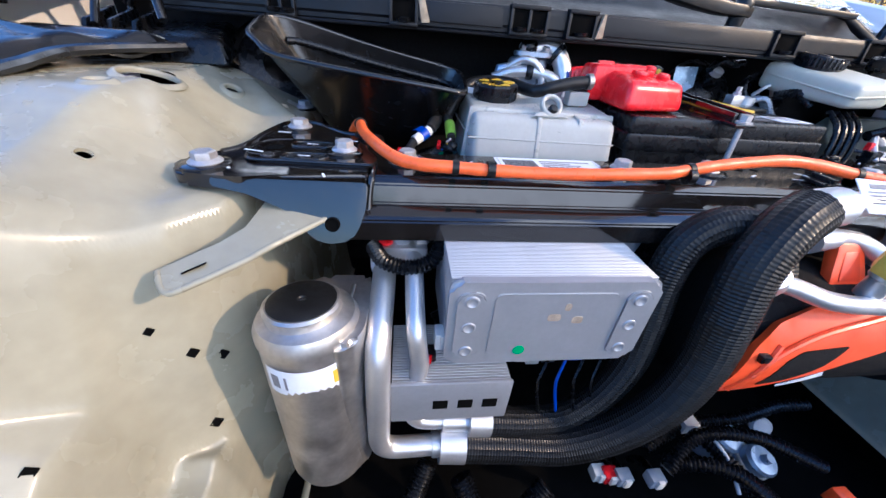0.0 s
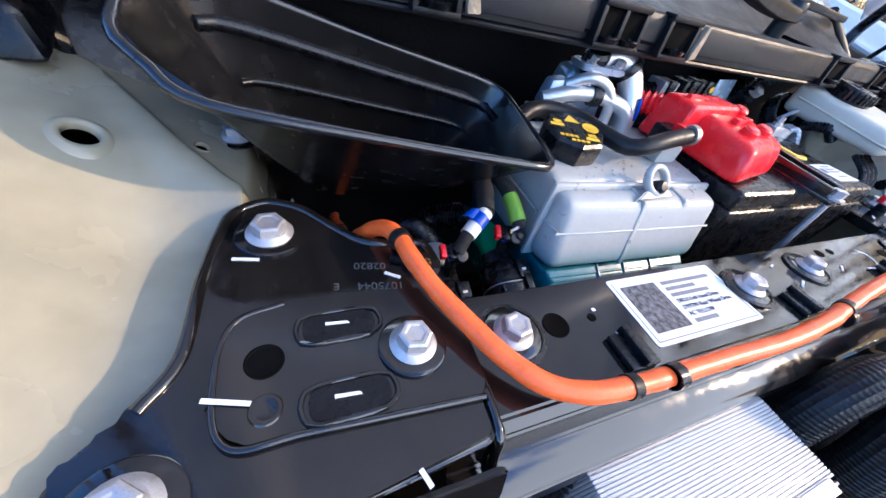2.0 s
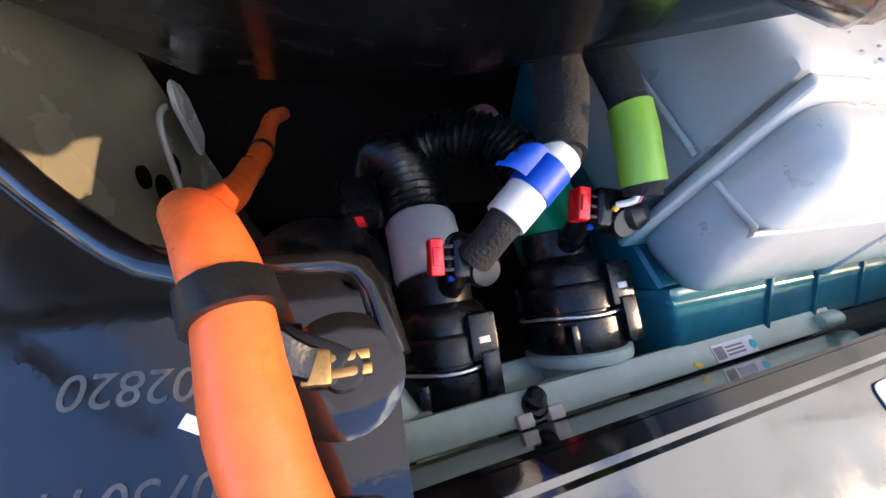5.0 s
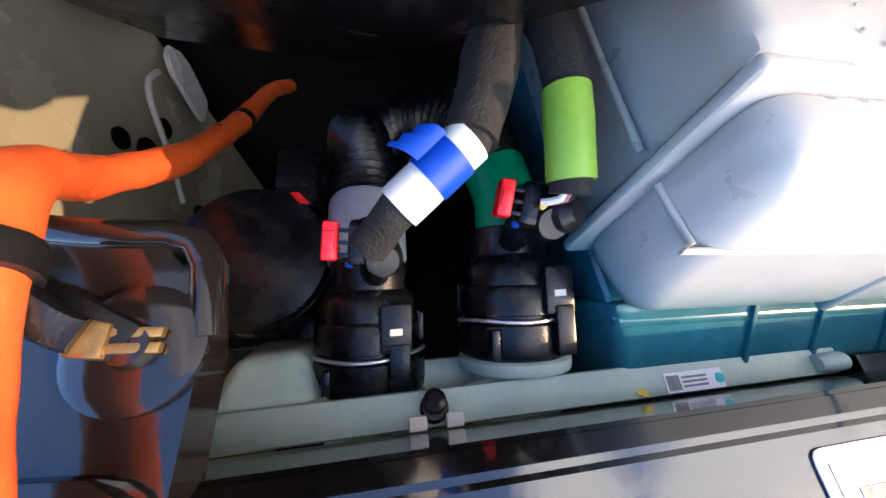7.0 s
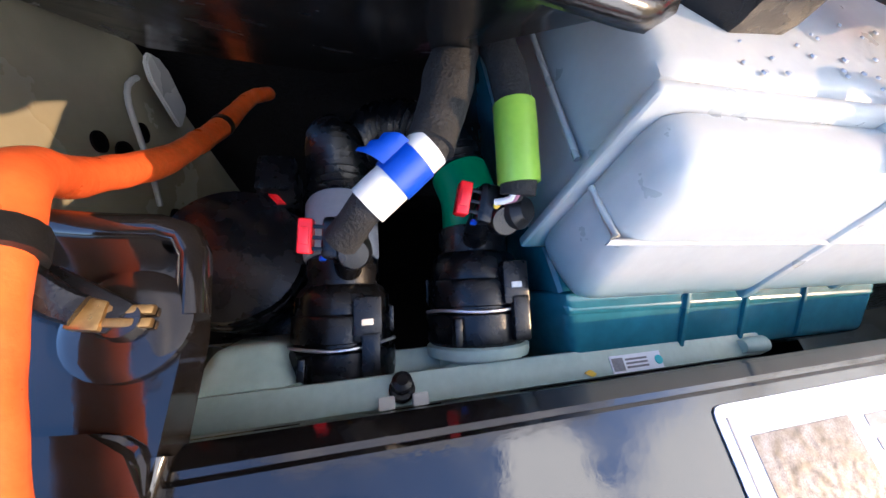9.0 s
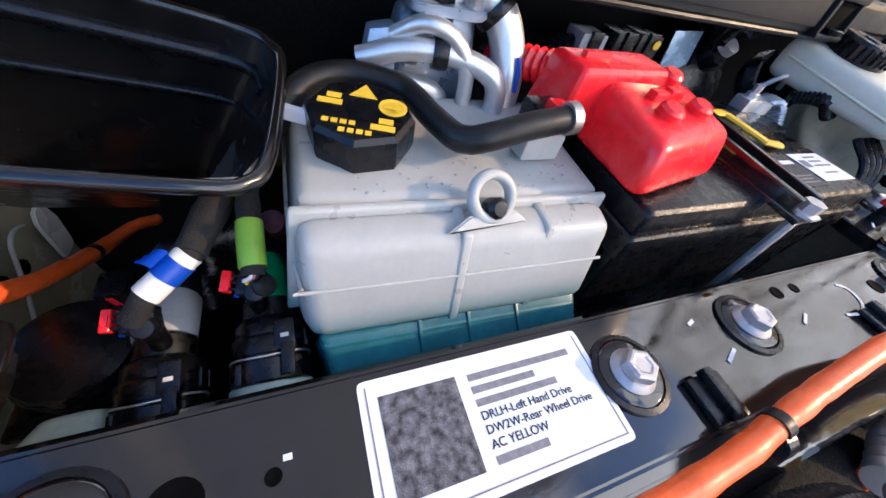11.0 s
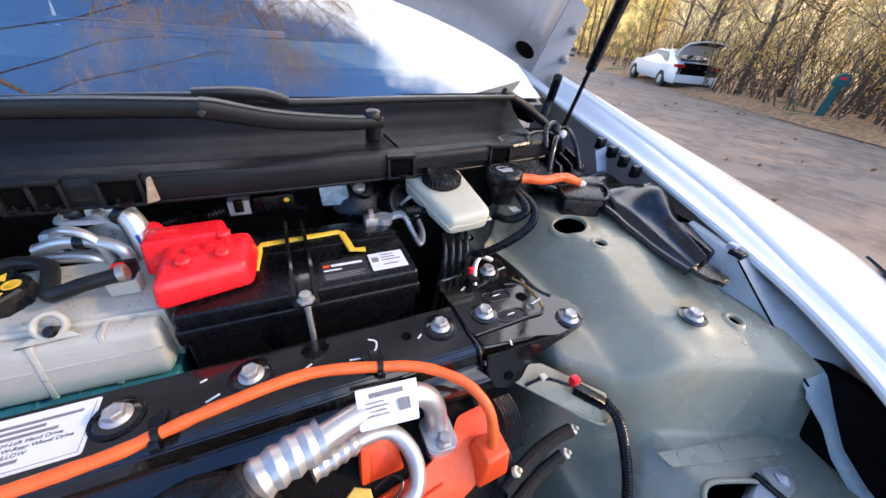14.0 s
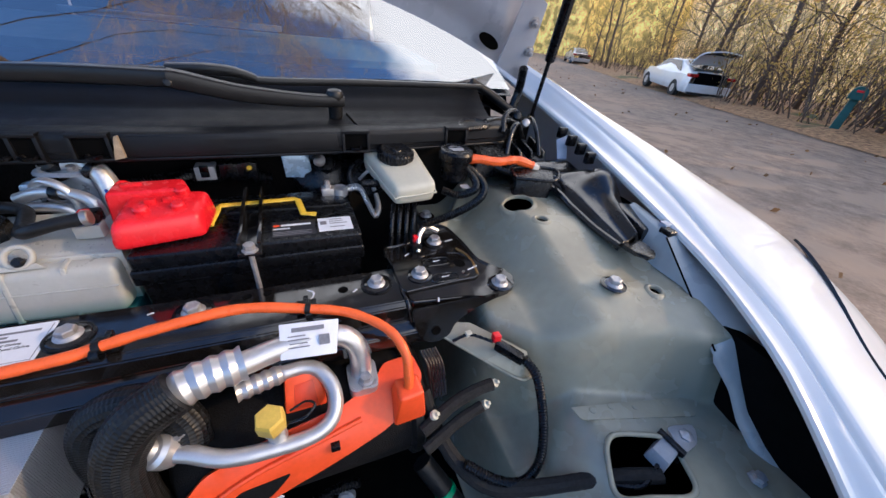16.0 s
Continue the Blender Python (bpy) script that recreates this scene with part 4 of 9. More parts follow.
part("beam", prism_x(PROFILE, -0.335, 0.335), M_BLACKPAINT, brace)
OUT = ((0.308, 0.034), (0.3065, 0.060), (0.3105, 0.0800), (0.330, 0.0830), (0.350, 0.0875), (0.370, 0.106), (0.388, 0.126), (0.409, 0.1345), (0.428, 0.124), (0.4345, 0.102), (0.440, 0.065), (0.443, 0.021), (0.455, 0.000), (0.471, -0.008), (0.4785, -0.022), (0.4775, -0.044), (0.466, -0.056), (0.444, -0.0605), (0.415, -0.064), (0.390, -0.056), (0.312, -0.050))
for s in (1, -1):
    b = part("end_bracket", slab(rounded([(s * x, y) for x, y in OUT][::s], 0.006, 3), 0.7795, 0.7915, 0.003, 3), M_BLACKPAINT, brace, "flat end bracket bolted to the tower")
    part("raised_pad", slab(rounded([(s * x, y) for x, y in ((0.308, -0.032), (0.425, -0.024), (0.431, 0.010), (0.424, 0.036), (0.400, 0.0435), (0.360, 0.0430), (0.308, 0.0385))][::s], 0.010, 4), 0.7905, 0.7945, 0.0016, 3), M_BLACKPAINT, b)
    fl = slab(rounded([(s * x, z) for x, z in ((0.312, 0.788), (0.314, 0.766), (0.320, 0.748), (0.328, 0.736), (0.346, 0.733), (0.362, 0.738), (0.370, 0.754), (0.384, 0.764), (0.412, 0.776), (0.440, 0.782), (0.440, 0.789))][::-s], 0.005, 3), 0.0, 0.0035, 0.001)
    part("front_flange", merge(bmesh.new(), fl, Matrix(((1, 0, 0, 0), (0, 0.30, -0.95, -0.060 - 0.30 * 0.785), (0, 0.95, 0.30, 0.05 * 0.785), (0, 0, 0, 1)))), M_BLACKPAINT, b)
    part("flange_hole", lathe([(0.0045, 0.0), (0.0065, 0.001), (0.0055, 0.0018), (0.004, 0.0006)], (s * 0.343, -0.0740, 0.754), (0, -1, 0.3), 16), M_DARK, b)
    for y in (0.0225, -0.016):
        slot = slab(rounded([(s * x, yy) for x, yy in ((0.356, y - 0.0075), (0.392, y - 0.0075), (0.392, y + 0.0075), (0.356, y + 0.0075))][::s], 0.0072, 5), 0.7946, 0.7952, 0.0004)
        part("slot", slot, M_PLASTIC, b, "dark oval slot with a paint mark")
        part("slot_lip", tube([(s * x, yy, 0.7949) for x, yy in ((0.360, y - 0.0085), (0.388, y - 0.0085), (0.3945, y - 0.004), (0.3945, y + 0.004), (0.388, y + 0.0085), (0.360, y + 0.0085), (0.3535, y + 0.004), (0.3535, y - 0.004), (0.360, y - 0.0085))], 0.0013, 6, 0.003), M_BLACKPAINT, b, "glossy raised lip of the slot", 60)
        part("paint_mark", slab([(s * x, yy) for x, yy in ((0.369, y + 0.0000), (0.381, y + 0.0008), (0.381, y + 0.0026), (0.370, y + 0.0016))][::s], 0.7953, 0.7956, 0), M_CHALK, b)
    part("weld_bead", tube([(s * 0.309, 0.034, 0.789), (s * 0.311, 0.010, 0.790), (s * 0.309, -0.02, 0.790), (s * 0.310, -0.046, 0.788), (s * 0.312, -0.055, 0.772), (s * 0.314, -0.066, 0.745)], 0.0028, 8, 0.003, wobble=0.5), M_BLACKPAINT, b, "lumpy painted weld bead", 60)
    if s > 0:
        part("worn_edge", tube([(0.420, 0.050, 0.7943), (0.429, 0.030, 0.7943), (0.4305, 0.008, 0.7943), (0.4255, -0.020, 0.7940)], 0.0022, 8, 0.004), M_BRASS, b, "pad edge worn to bronze", 60)
    part("rolled_edge", tube([(s * x, y, 0.7905) for x, y in OUT[1:13]], 0.0036, 8, 0.006), M_BLACKPAINT, b, "glossy rolled rear edge", 60)
    part("pad_hole", lathe([(0.0088, -0.0004), (0.0086, 0.0005), (0.0078, 0.0006), (0.0072, 0.0002), (0, 0.0002)], (s * 0.409, 0.010, 0.7945), (0, 0, 1), 22), M_DARK, b, "dark round hole")
    part("dimple", lathe([(0.0070, 0.0), (0.0064, 0.0007), (0.0050, 0.0008), (0.0038, 0.0003), (0, 0.0002)], (s * 0.4085, -0.0125, 0.7945), (0, 0, 1), 20), M_BLACKPAINT, b)
    part("pad_edge", tube([(s * x, y, 0.7937) for x, y in ((0.400, 0.0420), (0.422, 0.0345), (0.4285, 0.010), (0.4230, -0.0225), (0.3900, -0.0258), (0.3120, -0.0310))], 0.0017, 8, 0.004), M_BLACKPAINT, b, "glossy pressed edge of the pad", 60)
    for (x, y, l, a) in ((0.4195, 0.0795, 0.018, 10), (0.423, -0.006, 0.024, 18), (0.434, -0.042, 0.012, 35), (0.338, 0.0545, 0.013, 32), (0.350, -0.055, 0.010, 70)):
        m = Matrix.Translation((s * x, y, 0.7957 if x < 0.43 and -0.03 < y < 0.05 else 0.7917)) @ pose(0, 0, 0, 0, 0, s * a)
        part("paint_mark", merge(bmesh.new(), box(-l * 0.4, l * 0.4, -0.0011, 0.0011, 0, 0.0004, 0), m), M_CHALK, b)

for x, y, l, a in ((-0.208, -0.020, 0.016, 60), (-0.297, 0.012, 0.010, 100), (0.02, 0.012, 0.008, 20), (0.03, -0.012, 0.016, 25), (0.118, -0.006, 0.014, 30), (0.248, -0.006, 0.010, 40), (-0.21, 0.005, 0.004, 0)):
    part("paint_mark", merge(bmesh.new(), box(-l * 0.4, l * 0.4, -0.0011, 0.0011, 0, 0.0004, 0), pose(x, y, 0.7889, 0, 0, a)), M_CHALK, brace)
hook = tube([(0.162, -0.012, 0.789), (0.178, -0.014, 0.789), (0.192, -0.008, 0.789), (0.196, 0.004, 0.789), (0.188, 0.010, 0.789)], 0.0012, 6, 0.003)
bmesh.ops.scale(hook, vec=(1, 1, 0.2), space=Matrix.Translation((0, 0, -0.789)), verts=hook.verts)
part("chalk_hook", hook, M_CHALK, brace, "hand-drawn white chalk hook")
for x, y, r in ((-0.245, 0.000, 0.009), (0.233, 0.0, 0.0065), (0.118, 0.016, 0.005), (-0.215, 0.0, 0.003), (0.14, 0.016, 0.004)):
    part("beam_hole", lathe([(r, -0.0005), (r, 0.0006), (r - 0.0012, 0.0006), (r - 0.002, 0.0002), (0, 0.0002)], (x, y, 0.7885), (0, 0, 1), 20), M_DARK, brace, "dark round hole")


def bolt_parts(r=0.0115):
    b = thing("flange_bolt", (0, 0, 0), "grey zinc-plated hex flange bolt on the brace", "bolt", "strut brace bolts")
    part("washer", lathe([(r * 1.55, 0), (r * 1.55, 0.0016), (r * 1.45, 0.0022), (0, 0.0022)], (0, 0, 0), (0, 0, 1), 28), M_BLACKPAINT, b, "black washer")
    part("flange", lathe([(r * 1.05, 0.0022), (r * 1.08, 0.0032), (r * 1.0, 0.0042), (r * 0.80, 0.0060), (0, 0.0060)], (0, 0, 0), (0, 0, 1), 28), M_ZINC, b)
    head = lathe([(r * 0.80, 0.005), (r * 0.80, 0.0104), (r * 0.77, 0.0114), (r * 0.66, 0.0122), (r * 0.50, 0.0122), (r * 0.40, 0.0117), (0, 0.0115)], (0, 0, 0), (0, 0, 1), 6, flat=6)
    part("hex_head", head, M_ZINC, b, sharp=20)
    return b


first_bolt = bolt_parts()
BOLTS = ((-0.278, 0.0, 0.7888), (0.278, 0.0, 0.7888), (-0.045, -0.004, 0.7888), (0.064, 0.002, 0.7888), (-0.340, 0.003, 0.7946), (0.340, -0.003, 0.7946), (-0.4065, 0.099, 0.7916), (0.392, 0.078, 0.7916), (-0.452, -0.037, 0.7916), (0.449, -0.046, 0.7916))
first_bolt.matrix_basis = pose(*BOLTS[0], 0, 0, 12)
for i, q in enumerate(BOLTS[1:]):
    nb = copy_thing(first_bolt, pose(*q, 0, 0, 37 * i))
    if q[0] in (-0.452, -0.4065):
        nb.scale = (1.12, 1.12, 1.0)
for s in (1, -1):
    if s > 0:
        nb = copy_thing(first_bolt, pose(0.5885, -0.117, tower_z(0.5885, -0.117) + 0.0005, 0, 0, 20))
        tagged(nb, "zinc bolt in a round pressing on the inner wing")
    nb = copy_thing(first_bolt, pose(s * 0.4316, 0.2266, tower_z(0.4316, 0.2266, s) + 0.0005, 0, 0, 50))
    tagged(nb, "zinc bolt on the rear ledge of the inner wing")

# clamps round the inner bolts
for x, y in ((-0.278, 0.0), (-0.045, -0.004), (0.064, 0.002), (0.278, 0.0)):
    part("bolt_collar", lathe([(0.0215, 0.0), (0.0215, 0.0016), (0.0185, 0.0022), (0.0180, 0.0004)], (x, y, 0.7885), (0, 0, 1), 26), M_PLASTIC, brace, "black collar round the bolt")

# brace label
lab = thing("brace_label", (-0.1225, -0.001, 0.7888), "white paper data label stuck on the brace", "label")
LX0, LX1, LY0, LY1 = -0.182, -0.063, -0.031, 0.0255
part("paper", slab(rounded([(LX0, LY0), (LX1, LY0), (LX1, LY1), (LX0, LY1)], 0.003, 3), 0.7887, 0.7891, 0), M_PAPER, lab)
for a, b, c, d in ((LX0 + 0.003, LX1 - 0.003, LY0 + 0.003, LY0 + 0.0036), (LX0 + 0.003, LX0 + 0.0036, LY0 + 0.003, LY1 - 0.003), (LX1 - 0.0036, LX1 - 0.003, LY0 + 0.003, LY1 - 0.003)):
    part("print_frame", box(a, b, c, d, 0.78915, 0.7893, 0), M_INKGREY, lab)
part("code_patch", slab([(LX0 + 0.008, LY0 + 0.009), (LX0 + 0.044, LY0 + 0.009), (LX0 + 0.044, LY1 - 0.008), (LX0 + 0.008, LY1 - 0.008)], 0.78915, 0.7893, 0), mat("speckled_black_print", (0.10, 0.10, 0.11), 0.5, 0, 0.9, 260, 0, 100), lab, "plain dark printed square")
for i, (txt, wd) in enumerate(((None, 0.058), (None, 0.034), (None, 0.044), ("DRLH-Left Hand Drive", 0), ("DW2W-Rear Wheel Drive", 0), ("AC YELLOW", 0), (None, 0.026))):
    yy = LY1 - 0.011 - i * 0.0058
    if txt:
        writing(txt, 0.0052, Matrix.Translation((LX0 + 0.050, yy - 0.001, 0.7893)), M_INK, lab)
    else:
        part("print_line", box(LX0 + 0.050, LX0 + 0.050 + wd, yy - 0.0010, yy + 0.0022, 0.78915, 0.7893, 0), M_INKGREY, lab)

# ---- high-voltage cable along the brace ----
hv = thing("orange_cable", (-0.221, -0.047, 0.79), "orange high-voltage cable clipped along the brace", "cable")
HV = [(-0.343, 0.300, 0.640), (-0.3485, 0.267, 0.663), (-0.3480, 0.2025, 0.7000), (-0.3500, 0.170, 0.7200), (-0.3510, 0.1454, 0.7374), (-0.3520, 0.126, 0.7555), (-0.3500, 0.1090, 0.7745), (-0.3420, 0.0960, 0.7940), (-0.3355, 0.0840, 0.8040), (-0.3310, 0.0700, 0.8072), (-0.3280, 0.0526, 0.8072), (-0.3205, 0.028, 0.806), (-0.310, 0.004, 0.805), (-0.298, -0.018, 0.803), (-0.282, -0.036, 0.801), (-0.260, -0.046, 0.801), (-0.235, -0.049, 0.801), (-0.205, -0.050, 0.800), (-0.145, -0.051, 0.799), (-0.088, -0.053, 0.801), (-0.030, -0.050, 0.803), (-0.003, -0.046, 0.806), (0.048, -0.040, 0.812), (0.120, -0.036, 0.816), (0.188, -0.046, 0.808), (0.235, -0.060, 0.802), (0.272, -0.088, 0.793), (0.287, -0.114, 0.776), (0.288, -0.130, 0.748), (0.287, -0.134, 0.735)]
part("sleeve", tube(HV[:7], 0.0054, 18, 0.003, wobble=0.12, r_end=0.0058), M_ORANGE, hv)
part("sleeve", tube(HV[5:], 0.0058, 20, 0.003, wobble=0.10), M_ORANGE, hv)


def band(points, i, r, w, material, parent, name="tape_band", label=""):
    """A wrap round a cable at its i-th point."""
    p, a, b = Vector(points[i]), Vector(points[max(i - 1, 0)]), Vector(points[min(i + 1, len(points) - 1)])
    d = (b - a).normalized()
    return part(name, tube([p - d * w / 2, p - d * w / 6, p + d * w / 6, p + d * w / 2], r, 16, smooth=False), material, parent, label)


for i, r in ((2, 0.0064), (9, 0.0070), (16, 0.0068), (21, 0.0068), (24, 0.0068)):
    band(HV, i, r, 0.006, M_RUBBER, hv, "cable_band", "black tape band")
# clips that hold it down
for x, y, z in ((-0.205, -0.040, 0.789), (-0.006, -0.040, 0.789), (0.186, -0.036, 0.789)):
    c = thing("cable_clip", (x, y, z), "black plastic cable clip pushed into the brace", "clip", "cable clips")
    part("foot", box(x - 0.012, x + 0.012, y + 0.0, y + 0.024, z, z + 0.004, 0.0015), M_PLASTIC, c)
    part("rib", box(x - 0.003, x + 0.003, y + 0.0, y + 0.026, z + 0.003, z + 0.009, 0.001), M_PLASTIC, c)
    part("loop", lathe([(0.0074, -0.0035), (0.0074, 0.0035), (0.0062, 0.0035), (0.0062, -0.0035)], (x + 0.002, y - 0.011, z + 0.012), (1, 0, 0), 20), M_PLASTIC, c)
ec = thing("edge_clip", (-0.330, 0.074, 0.792), "bronze and black edge clip on the bracket rim", "clip")
part("clip_body", hexa([(-0.338, 0.064, 0.7925), (-0.318, 0.056, 0.7925), (-0.314, 0.062, 0.7925), (-0.334, 0.074, 0.7925), (-0.338, 0.064, 0.799), (-0.318, 0.056, 0.797), (-0.314, 0.062, 0.797), (-0.334, 0.074, 0.799)], 0.0015), M_PLASTIC, ec)
part("tie_arm", sweep([(-0.3320, 0.0720, 0.8060, 0.006, 0.004), (-0.3275, 0.0650, 0.8030, 0.006, 0.004), (-0.3235, 0.0615, 0.7995, 0.006, 0.005), (-0.3215, 0.0605, 0.7985, 0.006, 0.005)], 10, 0.003), M_PLASTIC, ec, "black tie arm")
spring = part("spring", hexa([(-0.3235, 0.0572, 0.7965), (-0.3185, 0.0566, 0.7955), (-0.3180, 0.0625, 0.7955), (-0.3225, 0.0638, 0.7965), (-0.3235, 0.0572, 0.7992), (-0.3185, 0.0566, 0.7980), (-0.3180, 0.0625, 0.7980), (-0.3225, 0.0638, 0.7992)], 0.0007), M_BRASS, ec, "bronze spring buckle")
for k in (0.0575, 0.0602):
    part("prong", hexa([(-0.3190, k, 0.7960), (-0.3115, k - 0.0002, 0.7940), (-0.3113, k + 0.0018, 0.7940), (-0.3188, k + 0.0018, 0.7960), (-0.3190, k, 0.7976), (-0.3115, k - 0.0002, 0.7956), (-0.3113, k + 0.0018, 0.7956), (-0.3188, k + 0.0018, 0.7976)], 0.0005), M_BRASS, spring)
part("stud_ring", lathe([(0.0115, 0.0), (0.0115, 0.0014), (0.0095, 0.002), (0.004, 0.002), (0.0035, 0.0045), (0, 0.0045)], (-0.3165, 0.0590, 0.7918), (0, 0, 1), 28), M_BLACKPAINT, ec, "round glossy pad under the clip")
# figures stamped into the end bracket, to be read from the windscreen side
for txt, x, y, size in (("02820", -0.3400, 0.0655, 0.0080), ("1075044", -0.3325, 0.0480, 0.0080), ("E", -0.3700, 0.0530, 0.0070)):
    writing(txt, size, Matrix.Translation((x, y, 0.79155)) @ pose(0, 0, 0, 0, 0, 172), M_STAMP, brace)

# ---- battery ----
bat = thing("battery", (0.134, 0.13, 0.62), "black twelve-volt car battery with yellow carrying strap", "battery")
BX0, BX1, BY0, BY1, BZ = -0.006, 0.274, 0.062, 0.215, 0.834
part("case", box(BX0 + 0.005, BX1 - 0.005, BY0 + 0.004, BY1 - 0.004, 0.60, BZ - 0.030, 0.005, 3), M_PLASTIC, bat)
part("lid_skirt", box(BX0, BX1, BY0, BY1, BZ - 0.042, BZ - 0.020, 0.004, 3), M_PLASTIC, bat)
part("lid", box(BX0 + 0.002, BX1 - 0.002, BY0 + 0.003, BY1, BZ - 0.022, BZ, 0.006, 3), M_PLASTIC, bat)
part("vent_strip", box(0.09, 0.262, 0.150, 0.205, BZ - 0.001, BZ + 0.006, 0.003), M_PLASTIC, bat)
strap = tube([(0.075, 0.120, BZ + 0.002), (0.080, 0.160, BZ + 0.008), (0.084, 0.172, BZ + 0.010), (0.185, 0.176, BZ + 0.012), (0.190, 0.172, BZ + 0.011), (0.196, 0.130, BZ + 0.006), (0.214, 0.128, BZ + 0.003)], 0.0052, 8, 0.004, smooth=False)
bmesh.ops.scale(strap, vec=(1, 1, 0.5), space=Matrix.Translation((0, 0, -BZ - 0.004)), verts=strap.verts)
part("carrying_strap", strap, M_YELLOW, bat, "yellow carrying strap")
part("maker_label", box(0.152, 0.210, 0.075, 0.118, BZ + 0.0003, BZ + 0.0008, 0), M_INK, bat, "dark maker's label with light bars")
for w, y, h, m in ((0.040, 0.106, 0.005, M_CHALK), (0.008, 0.106, 0.005, M_ORPLAST), (0.022, 0.097, 0.003, M_CHALK), (0.050, 0.088, 0.0015, M_INKGREY), (0.046, 0.084, 0.0015, M_INKGREY), (0.050, 0.080, 0.0015, M_INKGREY)):
    x0 = 0.154 if m is M_ORPLAST or h < 0.004 else 0.164
    part("print_bar", box(x0, x0 + w, y - h / 2, y + h / 2, BZ + 0.001, BZ + 0.0012, 0), m, bat)
part("paper_label", box(0.214, 0.262, 0.080, 0.118, BZ + 0.0003, BZ + 0.0008, 0), M_PAPER, bat, "white paper label")
for y in (0.112, 0.106, 0.100, 0.090):
    part("print_bar", box(0.230, 0.230 + 0.028 * (0.6 + 0.4 * random.random()), y - 0.001, y + 0.001, BZ + 0.001, BZ + 0.0012, 0), M_INKGREY, bat)
part("code_patch", box(0.217, 0.226, 0.098, 0.108, BZ + 0.001, BZ + 0.0012, 0), M_INKGREY, bat)
part("negative_post", lathe([(0.0095, 0), (0.0085, 0.016), (0.0, 0.017)], (0.258, 0.192, BZ), (0, 0, 1), 18), M_ALU, bat, "round lead terminal post")
part("red_mark", lathe([(0.005, -0.004), (0.005, 0.001), (0.003, 0.002), (0, 0.002)], (0.001, 0.072, BZ - 0.008), (-0.5, -0.6, 0.6), 14), M_RED, bat, "small red plug")
clampn = thing("battery_terminal", (0.258, 0.192, BZ + 0.004), "shiny metal terminal clamp with braided strap", "terminal")
part("clamp_ring", lathe([(0.0135, 0.004), (0.0135, 0.016), (0.0095, 0.017), (0.0092, 0.004)], (0.258, 0.192, BZ), (0, 0, 1), 20), M_ALU, clampn)
part("clamp_block", box(0.228, 0.248, 0.183, 0.200, BZ + 0.003, BZ + 0.018, 0.002), M_ALU, clampn)
part("clamp_bolt", lathe([(0.006, 0), (0.006, 0.004), (0.004, 0.005), (0.004, 0.012), (0, 0.012)], (0.238, 0.191, BZ + 0.018), (0, 0, 1), 6, flat=6), M_ZINC, clampn)
for k in range(3):
    part("braid", tube([(0.268, 0.190 + 0.004 * k, BZ + 0.012), (0.290, 0.186 + 0.005 * k, BZ + 0.014), (0.302, 0.175 + 0.006 * k, BZ - 0.010), (0.312, 0.165 + 0.006 * k, BZ - 0.030), (0.322, 0.180 + 0.005 * k, BZ - 0.020), (0.318, 0.215 + 0.004 * k, BZ + 0.010)], 0.0040, 8, ridge=0.0007, pitch=0.004), M_ALU, clampn, "braided bare metal strap")
hold = thing("battery_clamp", (0.128, 0.06, 0.70), "black hold-down bar with a long bolt over the battery", "clamp")
for k in (0.114, 0.137):
    part("bar_flange", hexa([(k, 0.052, BZ + 0.001), (k + 0.005, 0.052, BZ + 0.001), (k + 0.005, 0.205, BZ + 0.004), (k, 0.205, BZ + 0.004), (k, 0.052, BZ + 0.012), (k + 0.005, 0.052, BZ + 0.012), (k + 0.005, 0.205, BZ + 0.020), (k, 0.205, BZ + 0.020)], 0.001), M_BLACKPAINT, hold)
part("bar_web", hexa([(0.114, 0.044, BZ - 0.004), (0.142, 0.044, BZ - 0.004), (0.142, 0.205, BZ + 0.002), (0.114, 0.205, BZ + 0.002), (0.114, 0.044, BZ + 0.001), (0.142, 0.044, BZ + 0.001), (0.142, 0.205, BZ + 0.005), (0.114, 0.205, BZ + 0.005)], 0.001), M_BLACKPAINT, hold)
part("bolt_head", lathe([(0.010, 0), (0.010, 0.002), (0.007, 0.003), (0.007, 0.010), (0, 0.011)], (0.128, 0.050, BZ + 0.001), (0, 0, 1), 6, flat=6), M_ZINC, hold)
part("rod", tube([(0.128, 0.050, BZ), (0.130, 0.046, 0.70)], 0.0035, 8, smooth=False), M_ZINC, hold, "long zinc rod")

red = thing("terminal_cover", (0.035, 0.13, 0.845), "bright red plastic cover over the positive terminal", "cover")
part("cover_body", hexa([(-0.016, 0.072, 0.836), (0.078, 0.092, 0.836), (0.083, 0.162, 0.836), (-0.014, 0.160, 0.836), (-0.012, 0.079, 0.870), (0.073, 0.099, 0.868), (0.078, 0.157, 0.876), (-0.008, 0.156, 0.878)], 0.011, 5), M_RED, red)
part("step", hexa([(-0.034, 0.140, 0.838), (0.056, 0.142, 0.838), (0.056, 0.186, 0.838), (-0.036, 0.186, 0.838), (-0.030, 0.142, 0.882), (0.048, 0.144, 0.884), (0.048, 0.180, 0.884), (-0.030, 0.180, 0.882)], 0.006, 3), M_RED, red)
for x0, x1, y0, y1 in ((0.014, 0.026, 0.122, 0.130), (0.032, 0.044, 0.126, 0.134), (-0.018, 0.004, 0.160, 0.166)):
    part("raised_bar", box(x0, x1, y0, y1, 0.868, 0.8795 if y0 < 0.15 else 0.886, 0.0015), M_RED, red)
for x, y, z in ((0.014, 0.108, 0.873), (0.050, 0.116, 0.872), (0.050, 0.148, 0.878)):
    part("nub", lathe([(0.008, -0.004), (0.008, 0.004), (0.006, 0.006), (0, 0.0065)], (x, y, z), (0, -0.2, 1), 14), M_RED, red)
